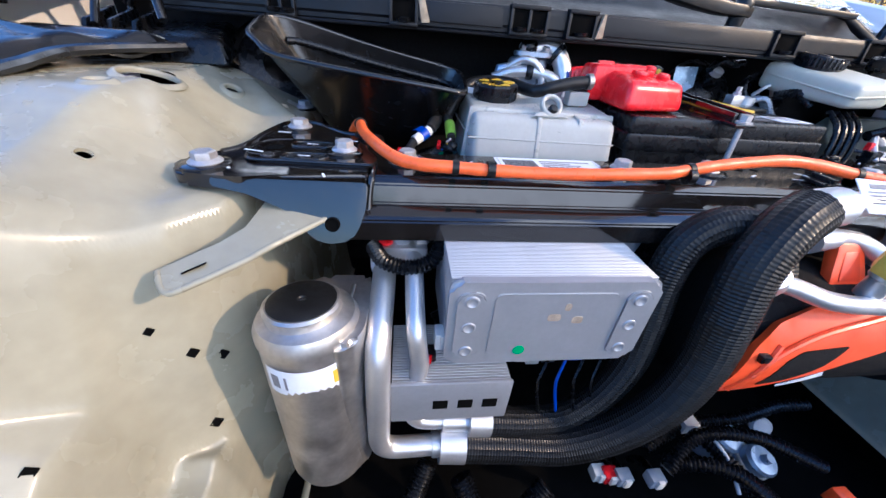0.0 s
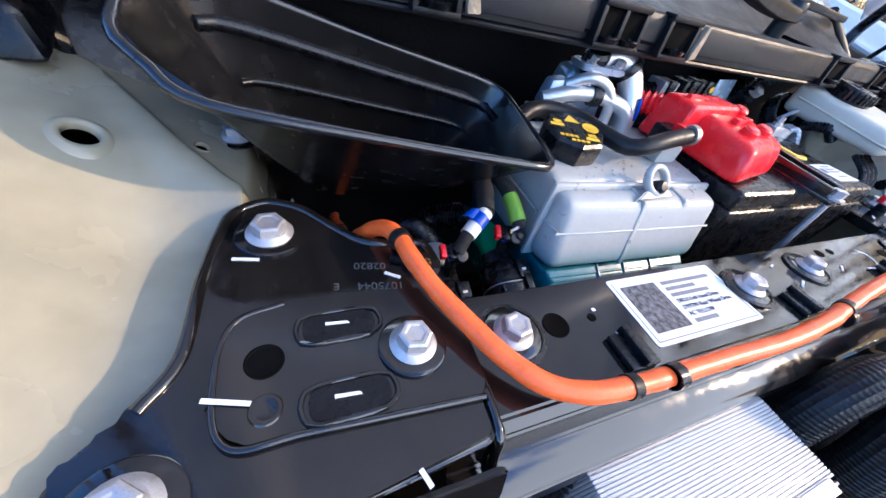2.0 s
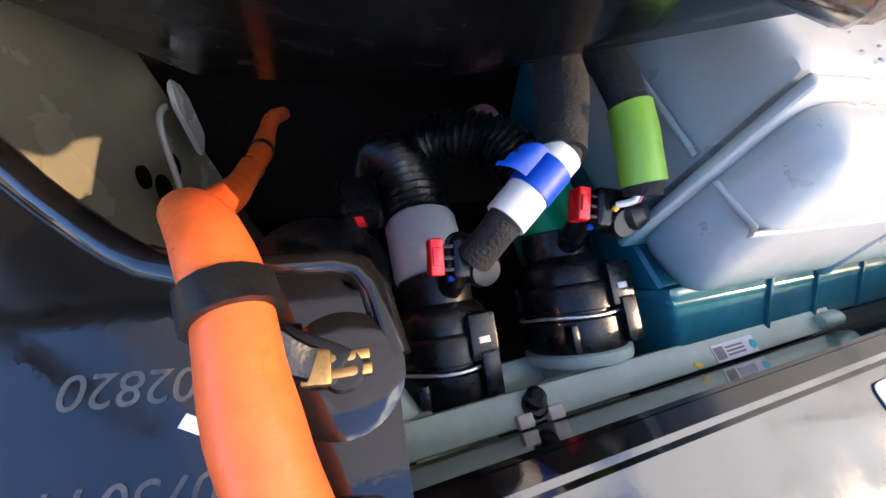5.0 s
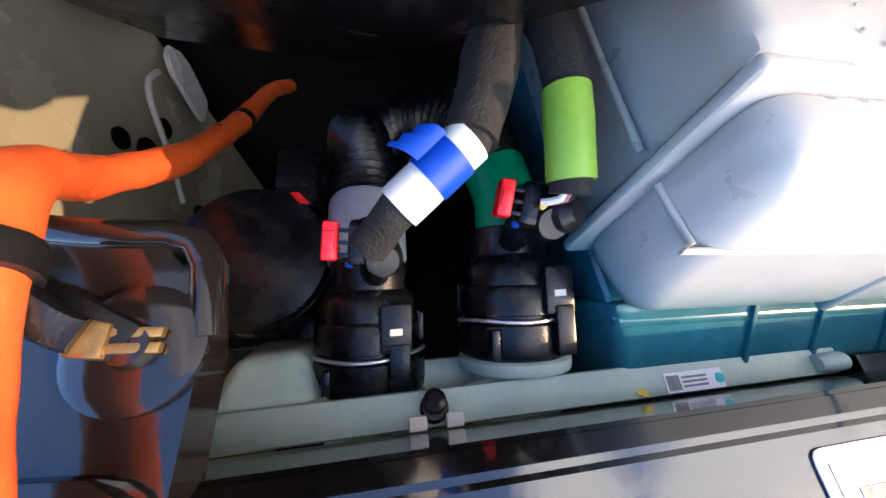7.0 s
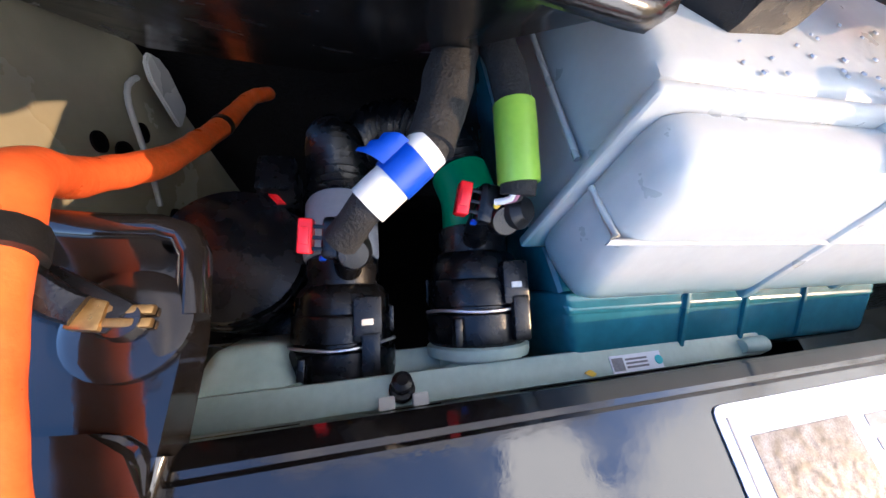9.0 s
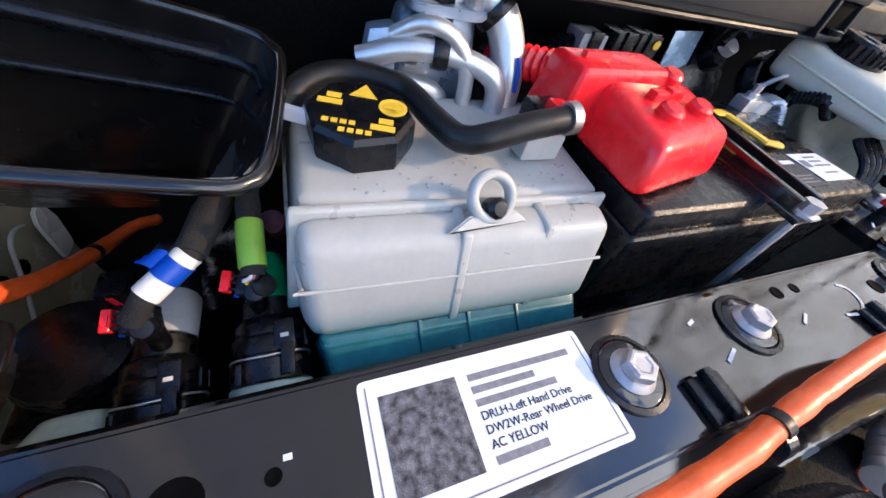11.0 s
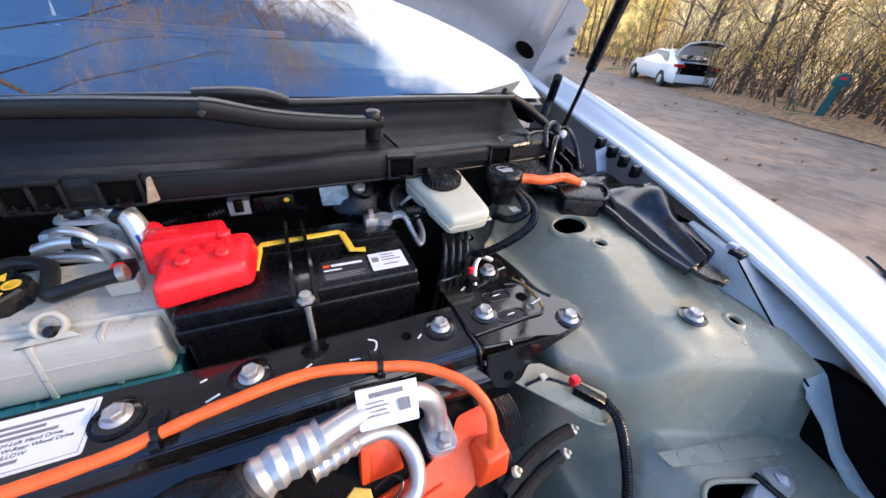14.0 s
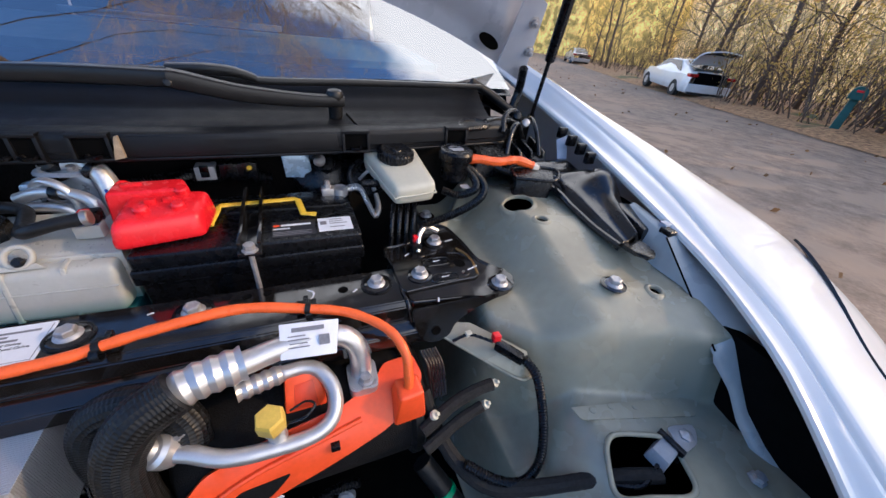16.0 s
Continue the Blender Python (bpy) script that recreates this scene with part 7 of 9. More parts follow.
part("tube", tube(H2, 0.0175, 40, ridge=0.00028, pitch=0.0034, flute=0.0008), M_RUBBER, bh2)
band(H2, 0, 0.0186, 0.026, M_ALU, bh2, "crimp_collar", "crimped aluminium collar")

# ---- compressor with orange cover ----
comp = thing("compressor", (0.17, -0.16, 0.52), "electric air-conditioning compressor in black foam with orange cover", "compressor")
CY, CZ, CR = -0.075, 0.645, 0.078
part("foam_wrap", lathe([(0.0, -0.145), (0.055, -0.143), (0.072, -0.132), (0.078, -0.11), (0.078, 0.12), (0.072, 0.140), (0.05, 0.150), (0, 0.152)], (0.175, CY, CZ), (1, 0.0, 0.0), 44), M_FOAM, comp, "black foam sound wrap", 60)
part("foam_rim", lathe([(0.079, -0.010), (0.085, -0.005), (0.085, 0.005), (0.079, 0.010)], (0.300, CY, CZ), (1, 0, 0), 44), M_RUBBER, comp, "black rubber rim")


def wrapped(outline, lift, th, r=0.006):
    """A plate wrapped on the round body: outline in x and degrees from the top towards the front."""
    bm = slab(rounded([(x, d * 0.0014) for x, d in outline], r, 4), 0, 0.001, 0)
    bmesh.ops.triangulate(bm, faces=[f for f in bm.faces if len(f.verts) > 4])
    bmesh.ops.subdivide_edges(bm, edges=bm.edges[:], cuts=4, use_grid_fill=True)
    for v in bm.verts:
        a = radians(v.co.y / 0.0014)
        rr = CR + lift + (th if v.co.z > 0.0005 else 0)
        v.co = Vector((v.co.x, CY - rr * math.sin(a), CZ + rr * math.cos(a)))
    return bm


COVER = ((0.028, 120), (0.036, 92), (0.046, 70), (0.070, 54), (0.115, 44), (0.170, 37), (0.215, 32), (0.250, 22), (0.268, 8), (0.306, 6), (0.312, 26), (0.295, 46), (0.255, 60), (0.205, 72), (0.155, 84), (0.105, 100), (0.062, 118))
part("orange_cover", wrapped(COVER, 0.002, 0.007), M_ORPLAST, comp, "orange plastic high-voltage cover", 50)
part("cover_tongue", hexa([(0.148, -0.104, 0.708), (0.196, -0.104, 0.708), (0.192, -0.082, 0.742), (0.152, -0.086, 0.742), (0.150, -0.112, 0.712), (0.196, -0.112, 0.712), (0.190, -0.090, 0.752), (0.154, -0.094, 0.754)], 0.003), M_ORPLAST, comp, "orange cover tongue")
# flush patch in darker orange paints the shade of a groove
part("tongue_groove", hexa([(0.160, -0.1075, 0.716), (0.186, -0.1075, 0.716), (0.183, -0.093, 0.742), (0.163, -0.095, 0.742), (0.160, -0.1105, 0.717), (0.186, -0.1105, 0.717), (0.183, -0.0955, 0.744), (0.163, -0.0975, 0.744)], 0.001), mat("groove_shade_orange", (0.62, 0.05, 0.008), 0.4, 0, 0.08, 25), comp)
part("cable_boss", hexa([(0.266, -0.152, 0.690), (0.308, -0.150, 0.690), (0.308, -0.112, 0.700), (0.266, -0.112, 0.700), (0.273, -0.149, 0.738), (0.303, -0.147, 0.738), (0.303, -0.120, 0.740), (0.273, -0.120, 0.740)], 0.005, 3), M_ORPLAST, comp, "orange cable boss")


def on_body(x, deg, lift):
    a = radians(deg)
    return (x, CY - (CR + lift) * math.sin(a), CZ + (CR + lift) * math.cos(a))


part("cover_ridge", tube([on_body(x, d, 0.010) for x, d in ((0.056, 92), (0.075, 74), (0.115, 62), (0.170, 54), (0.230, 46))], 0.0032, 8), M_ORPLAST, comp, "moulded ridge")
part("cover_ridge", tube([on_body(x, d, 0.010) for x, d in ((0.046, 108), (0.060, 86), (0.072, 68))], 0.0028, 8), M_ORPLAST, comp, "moulded ridge")
part("cover_window", wrapped(((0.072, 104), (0.086, 80), (0.100, 73), (0.150, 70), (0.128, 86), (0.100, 98)), 0.0091, 0.0006, 0.004), M_FOAM, comp, "dark opening in the cover", 60)
part("cover_sticker", wrapped(((0.098, 104), (0.135, 90), (0.138, 94), (0.102, 108)), 0.0095, 0.0004, 0.0005), M_PAPER, comp, "small white sticker", 60)
for x, d in ((0.198, 60), (0.056, 76)):
    q = on_body(x, d, 0.010)
    part("latch", box(q[0] - 0.005, q[0] + 0.005, q[1] - 0.004, q[1] + 0.006, q[2] - 0.004, q[2] + 0.004, 0.001), M_PLASTIC, comp, "black latch")
fit1 = thing("refrigerant_fitting", (0.15, -0.10, 0.76), "thick aluminium fitting with crimped ferrule and elbow", "fitting")
part("ferrule", tube([(0.060, -0.1090, 0.788), (0.085, -0.1000, 0.791), (0.122, -0.0895, 0.790)], 0.0178, 24, 0.004, ridge=0.0012, pitch=0.013), M_ALU, fit1, "crimped ferrule")
part("pipe", tube([(0.118, -0.090, 0.788), (0.160, -0.078, 0.788), (0.205, -0.075, 0.788), (0.226, -0.077, 0.782), (0.237, -0.082, 0.766), (0.239, -0.088, 0.748), (0.239, -0.093, 0.726)], 0.0125, 20), M_ALU, fit1)
part("flange_foot", slab(rounded([(0.222, -0.118), (0.256, -0.118), (0.258, -0.074), (0.222, -0.074)], 0.010, 4), 0.716, 0.732, 0.002), M_ALU, fit1, "bolted flange foot")
part("foot_bolt", lathe([(0.0095, 0), (0.0095, 0.003), (0.0065, 0.004), (0.0065, 0.011), (0, 0.012)], (0.2415, -0.108, 0.732), (0, 0, 1), 6, flat=6), M_ZINC, fit1)
tag = part("paper_flag", hexa([(0.1557, -0.0948, 0.7863), (0.2122, -0.102, 0.7875), (0.2193, -0.0702, 0.8073), (0.1573, -0.0663, 0.8107), (0.1557, -0.0955, 0.7873), (0.2122, -0.1027, 0.7885), (0.2193, -0.0709, 0.8083), (0.1573, -0.067, 0.8117)], 0.001), M_PAPER, fit1, "white paper tag wrapped on the pipe")
tm = Matrix.Translation((0.1557, -0.0957, 0.7880)) @ Matrix(((0.99, 0.05, 0, 0), (-0.10, 0.80, -0.58, 0), (0.02, 0.60, 0.80, 0), (0, 0, 0, 1)))
for x0, x1, y0, y1 in ((0.012, 0.046, 0.027, 0.0315), (0.008, 0.026, 0.022, 0.0232), (0.008, 0.030, 0.018, 0.0192), (0.008, 0.028, 0.014, 0.0152), (0.008, 0.030, 0.010, 0.0112), (0.040, 0.051, 0.010, 0.021)):
    part("print_bar", merge(bmesh.new(), box(x0, x1, y0, y1, 0, 0.0006, 0), tm), M_INKGREY, tag)
fit2 = thing("refrigerant_fitting", (0.14, -0.14, 0.73), "bent bare aluminium pipe with crimped end", "fitting")
part("ferrule", tube([(0.108, -0.0985, 0.757), (0.154, -0.0848, 0.754)], 0.0105, 18, 0.004, ridge=0.0010, pitch=0.010), M_ALU, fit2, "crimped ferrule")
part("pipe", tube([(0.150, -0.0855, 0.7540), (0.174, -0.0830, 0.7530), (0.190, -0.0880, 0.7500), (0.2015, -0.1030, 0.7420), (0.2050, -0.1215, 0.7340), (0.1990, -0.1375, 0.7250), (0.1850, -0.1455, 0.7195), (0.1620, -0.1490, 0.7185), (0.1400, -0.1495, 0.7200), (0.1150, -0.1495, 0.7225), (0.0920, -0.1465, 0.7260), (0.0680, -0.1370, 0.7320), (0.0480, -0.1310, 0.7350)], 0.0085, 16), M_ALU, fit2)
part("end_block", lathe([(0.014, -0.010), (0.0165, -0.002), (0.0165, 0.008), (0.013, 0.012), (0.009, 0.013), (0.008, 0.018), (0, 0.018)], (0.046, -0.128, 0.735), (-0.5, -0.2, 0.8), 20), M_ALU, fit2)
part("end_bolt", lathe([(0.0105, 0.0), (0.0105, 0.002), (0.0075, 0.003), (0.0075, 0.009), (0, 0.0095)], (0.062, -0.120, 0.742), (-0.2, -0.3, 0.9), 6, flat=6), M_ZINC, fit2)
sc = thing("service_cap", (0.143, -0.146, 0.722), "faded yellow hexagonal service port cap", "cap")
part("neck", lathe([(0.0095, -0.026), (0.0095, -0.006), (0.0115, -0.004), (0.0115, 0.001)], (0.1432, -0.1435, 0.7510), (-0.05, -0.10, 1), 18), M_ALU, sc)
part("cap", lathe([(0.0135, 0.0), (0.0145, 0.003), (0.0145, 0.017), (0.0125, 0.0205), (0, 0.0212)], (0.1432, -0.1435, 0.7510), (-0.05, -0.10, 1), 6, flat=6), M_YCAP, sc, sharp=25)
part("tether", tube([(0.156, -0.146, 0.752), (0.174, -0.148, 0.758), (0.184, -0.139, 0.761), (0.175, -0.130, 0.757), (0.159, -0.133, 0.752)], 0.0013, 6, 0.004), M_PLASTIC, sc, "thin black tether")

# ---- brake fluid reservoir and its neighbours ----
res = thing("brake_reservoir", (0.365, 0.15, 0.85), "milky white brake fluid reservoir with black cap", "reservoir")
part("body", hexa([(0.331, 0.106, 0.850), (0.397, 0.108, 0.853), (0.402, 0.235, 0.864), (0.306, 0.238, 0.862), (0.331, 0.102, 0.881), (0.400, 0.104, 0.888), (0.398, 0.232, 0.908), (0.304, 0.236, 0.903)], 0.0125, 6), M_RESV, res)
part("seam", tube([(0.3065, 0.225, 0.884), (0.3285, 0.114, 0.8670), (0.3360, 0.1035, 0.8672), (0.3910, 0.1050, 0.8712), (0.3990, 0.116, 0.8730), (0.4005, 0.225, 0.8870)], 0.0014, 8, 0.01), M_RESV, res, "moulded seam", 60)
part("cap", lathe([(0.029, -0.008), (0.0295, 0.0), (0.0295, 0.010), (0.027, 0.0135), (0.024, 0.0145), (0.022, 0.0135), (0.010, 0.0135), (0.009, 0.0150), (0, 0.0150)], (0.354, 0.194, 0.900), (0.05, -0.15, 1), 36), M_PLASTIC, res, "ribbed black screw cap")
for k in range(28):
    a = 2 * math.pi * k / 28
    part("cap_rib", box(0.354 + 0.0297 * math.cos(a) - 0.0012, 0.354 + 0.0297 * math.cos(a) + 0.0012, 0.194 + 0.0297 * math.sin(a) - 0.0012, 0.194 + 0.0297 * math.sin(a) + 0.0012, 0.897, 0.910, 0), M_PLASTIC, res)
part("warning_mark", lathe([(0.0075, 0), (0.0075, 0.0006), (0.0060, 0.0006), (0.0060, 0)], (0.357, 0.142, 0.8892), (-0.08, -0.19, 1), 24), M_YELLOW, res, "yellow warning ring")
part("warning_mark", lathe([(0.0040, 0), (0.0038, 0.0006), (0, 0.0006)], (0.357, 0.142, 0.8892), (-0.08, -0.19, 1), 18), M_YELLOW, res, "yellow warning dot")
mc = thing("washer_filler", (0.45, 0.17, 0.84), "black washer filler cap and neck", "cap")
part("neck", lathe([(0.022, 0), (0.024, 0.035), (0.027, 0.038)], (0.458, 0.174, 0.864), (0, 0, 1), 24), M_PLASTIC, mc)
part("cap", lathe([(0.0285, 0.0), (0.030, 0.003), (0.030, 0.015), (0.0275, 0.0185), (0.024, 0.0190), (0.023, 0.0182), (0, 0.0182)], (0.458, 0.174, 0.899), (0, -0.05, 1), 32), M_PLASTIC, mc)
part("cap_symbol", slab([(0.448, 0.164), (0.468, 0.164), (0.472, 0.178), (0.444, 0.178)], 0.9176, 0.9182, 0), M_GREYP, mc, "raised washer symbol")
part("cap_symbol", tube([(0.446, 0.183, 0.9176), (0.458, 0.188, 0.9176), (0.470, 0.183, 0.9176)], 0.0008, 6), M_GREYP, mc, "raised washer symbol")
part("sticker", box(0.458, 0.474, 0.130, 0.146, 0.862, 0.8625, 0), M_GREYP, mc, "small printed sticker")
for i, pts in enumerate((((0.420, 0.13, 0.862), (0.445, 0.115, 0.858), (0.480, 0.125, 0.862), (0.492, 0.155, 0.868), (0.485, 0.185, 0.880)), ((0.365, 0.085, 0.822), (0.41, 0.080, 0.838), (0.46, 0.092, 0.850), (0.492, 0.115, 0.858), (0.505, 0.150, 0.866), (0.495, 0.19, 0.878)), ((0.300, 0.19, 0.855), (0.32, 0.17, 0.862), (0.345, 0.165, 0.848)))):
    solo("corrugated_cable", tube(pts, 0.0062, 10, ridge=0.0009, pitch=0.0036), M_PLASTIC, "black corrugated cable beside the reservoir", "cable", "cables beside the reservoir")
for i in range(4):
    x = 0.318 + 0.012 * i
    solo("brake_pipe", tube([(x, 0.090, 0.70), (x + 0.002, 0.085, 0.78), (x + 0.006, 0.095, 0.826), (x + 0.016, 0.125, 0.845)], 0.0036, 8), M_PLASTIC, "black vertical brake pipe below the reservoir", "pipe", "brake pipes")
ab = thing("ground_lead", (0.40, 0.08, 0.80), "bare metal ground lead bolted to the wing", "cable")
part("lead", tube([(0.355, 0.052, 0.796), (0.362, 0.070, 0.815), (0.378, 0.083, 0.822), (0.398, 0.082, 0.812)], 0.0038, 8), M_ALU, ab)
part("red_plug", box(0.351, 0.358, 0.064, 0.071, 0.806, 0.817, 0.0015), M_RED, ab, "red plug")
part("plug_body", box(0.346, 0.362, 0.052, 0.066, 0.786, 0.808, 0.002), M_PLASTIC, ab)
bl = thing("booster_label_plate", (0.21, 0.26, 0.86), "pale blue label on the dark actuator housing", "label")
part("plate", hexa([(0.175, 0.258, 0.845), (0.220, 0.262, 0.840), (0.220, 0.264, 0.840), (0.175, 0.260, 0.845), (0.172, 0.262, 0.882), (0.216, 0.266, 0.884), (0.216, 0.268, 0.884), (0.172, 0.264, 0.882)], 0.001), mat("pale_blue_foil", (0.35, 0.47, 0.62), 0.25, 0.3, 0.15, 40, 0.05, 200), bl)
bo = thing("brake_booster", (0.25, 0.28, 0.80), "black and silver brake booster housing in the shade", "booster")
part("drum", lathe([(0.055, -0.05), (0.060, -0.02), (0.056, 0.010), (0.040, 0.020), (0.015, 0.024), (0.013, 0.040), (0, 0.041)], (0.245, 0.285, 0.845), (0, -0.6, 0.5), 32), M_PLASTIC, bo)
part("silver_cap", lathe([(0.010, 0), (0.010, 0.008), (0.006, 0.010), (0, 0.010)], (0.232, 0.245, 0.876), (0, -0.5, 0.8), 16), M_ALU, bo)
part("bracket_arm", tube([(0.22, 0.245, 0.880), (0.238, 0.250, 0.896), (0.262, 0.252, 0.892), (0.285, 0.255, 0.895)], 0.006, 8), M_PLASTIC, bo)
rd = thing("vent_duct", (0.32, 0.23, 0.84), "round black duct mouth with spokes", "duct")
ringm = lathe([(0.034, -0.01), (0.037, 0), (0.034, 0.010), (0.030, 0.010), (0.028, 0), (0.030, -0.010)], (0.312, 0.225, 0.852), (-0.1, -0.75, 0.6), 32)
part("ring", ringm, M_PLASTIC, rd)
part("grip", tube([(0.296, 0.222, 0.850), (0.312, 0.214, 0.868), (0.330, 0.220, 0.852)], 0.003, 8), M_ALU, rd)

# moulded covers in the rear corners
for s in (1, -1):
    wc = thing("corner_cover", (s * 0.72, 0.10, 0.86), "black moulded plastic cover in the bay's rear corner", "cover", "corner covers")

    def corner(u, v, s=s):
        y = 0.215 - 0.275 * u
        x_a, x_b = lerp_table([(0, 0.575, 0.760), (0.35, 0.640, 0.778), (0.6, 0.640, 0.758), (0.8, 0.640, 0.722), (1.0, 0.646, 0.690)], u)
        x = x_a + (x_b - x_a) * v
        z = 0.858 + 0.016 * ease(0, 0.16, v) - 0.028 * u * u + 0.030 * math.exp(-((u - 0.46) / 0.15) ** 2 - ((v - 0.68) / 0.30) ** 2) + 0.014 * math.exp(-((v - 0.60) / 0.16) ** 2) * ease(0.45, 0.75, u) - 0.045 * ease(0.84, 1, v) + 0.004 * math.sin(26 * u) * ease(0.5, 0.2, u)
        return (s * x, y, z)
    part("shell", thick(sheet(corner, 60, 32), 0.004), M_GLOSSP, wc, "", 50)
    part("dome", lathe([(0.024, -0.02), (0.021, -0.002), (0.018, 0.004), (0.013, 0.006), (0.011, 0.004), (0.008, 0.006), (0, 0.0065)], (s * 0.7385, 0.100, 0.888), (0.1 * s, 0, 1), 28), M_GLOSSP, wc)
    part("tongue", slab(rounded([(s * x, y) for x, y in ((0.646, -0.030), (0.688, -0.036), (0.690, -0.085), (0.674, -0.106), (0.654, -0.096))][::s], 0.014, 4), 0.836, 0.843, 0.003), M_GLOSSP, wc)
    part("inner_bead", tube([(s * x, y, z) for x, y, z in ((0.573, 0.215, 0.862), (0.638, 0.120, 0.858), (0.639, 0.050, 0.850), (0.640, -0.01, 0.842), (0.646, -0.06, 0.838))], 0.006, 8), M_GLOSSP, wc)
    part("side_tray", hexa([(s * x, y, z) for x, y, z in ((0.700, 0.020, 0.840), (0.742, 0.010, 0.836), (0.736, -0.055, 0.826), (0.700, -0.055, 0.830), (0.698, 0.018, 0.872), (0.738, 0.012, 0.868), (0.730, -0.050, 0.852), (0.700, -0.052, 0.856))], 0.004, 2), M_GLOSSP, wc)
    for y in (0.262, 0.226, 0.190, 0.154):
        lx, lz = wing_line(LIP, y)
        part("tab", box(min(s * (lx - 0.024), s * (lx - 0.004)), max(s * (lx - 0.024), s * (lx - 0.004)), y - 0.006, y + 0.006, lz - 0.020, lz + 0.003, 0.002), M_PLASTIC, wc)
    lx, lz = wing_line(LIP, -0.073)
    clip = part("edge_clip", box(min(s * (lx - 0.018), s * (lx - 0.001)), max(s * (lx - 0.018), s * (lx - 0.001)), -0.084, -0.064, lz - 0.016, lz + 0.001, 0.0025, 3), M_PLASTIC, wc, "black clip on the fender lip")
    part("clip_tongue", box(min(s * (lx - 0.010), s * (lx + 0.003)), max(s * (lx - 0.010), s * (lx + 0.003)), -0.068, -0.055, lz - 0.004, lz + 0.005, 0.0015), M_HOODIN, clip, "pale lip tab under the clip")
    hc = thing("hinge_cover", (s * 0.62, 0.26, 0.86), "black moulded hinge shroud with ribs", "cover", "hinge covers")
    part("shroud", hexa([(s * x, y, z) for x, y, z in ((0.52, 0.215, 0.84), (0.72, 0.215, 0.84), (0.74, 0.33, 0.85), (0.54, 0.33, 0.86), (0.53, 0.225, 0.872), (0.70, 0.225, 0.872), (0.73, 0.33, 0.885), (0.55, 0.33, 0.895))], 0.008, 3), M_PLASTIC, hc)
    for k in range(3):
        x = s * (0.640 + 0.030 * k)
        part("rib", hexa([(x - 0.003, 0.225, 0.86), (x + 0.003, 0.225, 0.86), (x + 0.003, 0.30, 0.87), (x - 0.003, 0.30, 0.87), (x - 0.003, 0.238, 0.886), (x + 0.003, 0.238, 0.886), (x + 0.003, 0.30, 0.902), (x - 0.003, 0.30, 0.902)], 0.001), M_PLASTIC, hc)
    part("end_frame", tube([(s * x, y, z) for x, y, z in ((0.500, 0.228, 0.936), (0.545, 0.238, 0.938), (0.560, 0.262, 0.938), (0.545, 0.285, 0.938), (0.505, 0.272, 0.937), (0.495, 0.245, 0.936), (0.500, 0.228, 0.936))], 0.0055, 8), M_PLASTIC, hc, "open frame at the cowl's end")
    part("end_cup", lathe([(0.020, -0.020), (0.022, 0.0), (0.019, 0.001), (0.016, -0.014), (0, -0.015)], (s * 0.527, 0.257, 0.934), (0, -0.1, 1), 24), M_PLASTIC, hc)
    for pts, r in ((((0.585, 0.235, 0.928), (0.600, 0.262, 0.955), (0.640, 0.288, 0.958), (0.668, 0.300, 0.925), (0.672, 0.292, 0.890)), 0.0050), (((0.590, 0.215, 0.890), (0.605, 0.236, 0.925), (0.634, 0.262, 0.938), (0.662, 0.275, 0.905)), 0.0058), (((0.560, 0.268, 0.940), (0.600, 0.290, 0.938), (0.650, 0.310, 0.930), (0.700, 0.330, 0.912)), 0.0064), (((0.680, 0.225, 0.880), (0.690, 0.262, 0.915), (0.705, 0.310, 0.935), (0.722, 0.345, 0.930)), 0.0048)):
        part("hinge_strap", tube([(s * x, y, z) for x, y, z in pts], r, 8, 0.01), M_GLOSSP, hc, "bent black hinge strap", 60)
    for k in range(2):
        part("strap_pin", lathe([(0.0085, -0.006), (0.0095, 0.0), (0.0085, 0.005), (0.004, 0.007), (0, 0.007)], (s * (0.640 + 0.045 * k), 0.280 + 0.026 * k, 0.950 - 0.022 * k), (-0.3 * s, -0.8, 0.5), 14), M_ZINC if k else M_PLASTIC, hc)
ow = thing("orange_cable", (0.55, 0.19, 0.87), "orange taped cable run to the corner of the bay", "cable")
part("sleeve", tube([(0.478, 0.182, 0.893), (0.505, 0.180, 0.896), (0.545, 0.172, 0.892), (0.585, 0.172, 0.894), (0.622, 0.166, 0.884)], 0.0085, 10, 0.004, wobble=0.25), M_ORANGE, ow)
part("red_end", tube([(0.468, 0.186, 0.895), (0.484, 0.180, 0.893)], 0.0088, 10, smooth=False), M_RED, ow, "red taped end")
part("white_tag", box(0.620, 0.634, 0.158, 0.172, 0.876, 0.886, 0.001), M_WTAPE, ow, "white cable tag")
cbx = thing("cable_box", (0.61, 0.14, 0.842), "black moulded cable box below the orange cable", "box")
part("tray", hexa([(0.564, 0.130, 0.838), (0.628, 0.104, 0.838), (0.660, 0.150, 0.842), (0.580, 0.172, 0.842), (0.568, 0.134, 0.874), (0.636, 0.108, 0.876), (0.664, 0.150, 0.880), (0.584, 0.170, 0.880)], 0.006, 3), M_PLASTIC, cbx)
part("tray_rim", tube([(0.568, 0.134, 0.874), (0.636, 0.108, 0.876), (0.664, 0.150, 0.880), (0.584, 0.170, 0.880), (0.568, 0.134, 0.874)], 0.0035, 8, 0.008), M_PLASTIC, cbx, "rolled rim", 60)
wsil = thing("foil_flap", (0.745, 0.235, 0.885), "pale foil flap beside the hinge", "flap")
part("flap", hexa([(0.732, 0.225, 0.872), (0.756, 0.222, 0.872), (0.756, 0.224, 0.872), (0.732, 0.227, 0.872), (0.742, 0.255, 0.905), (0.766, 0.252, 0.916), (0.766, 0.254, 0.916), (0.742, 0.257, 0.905)], 0.0005), M_HOODIN, wsil)

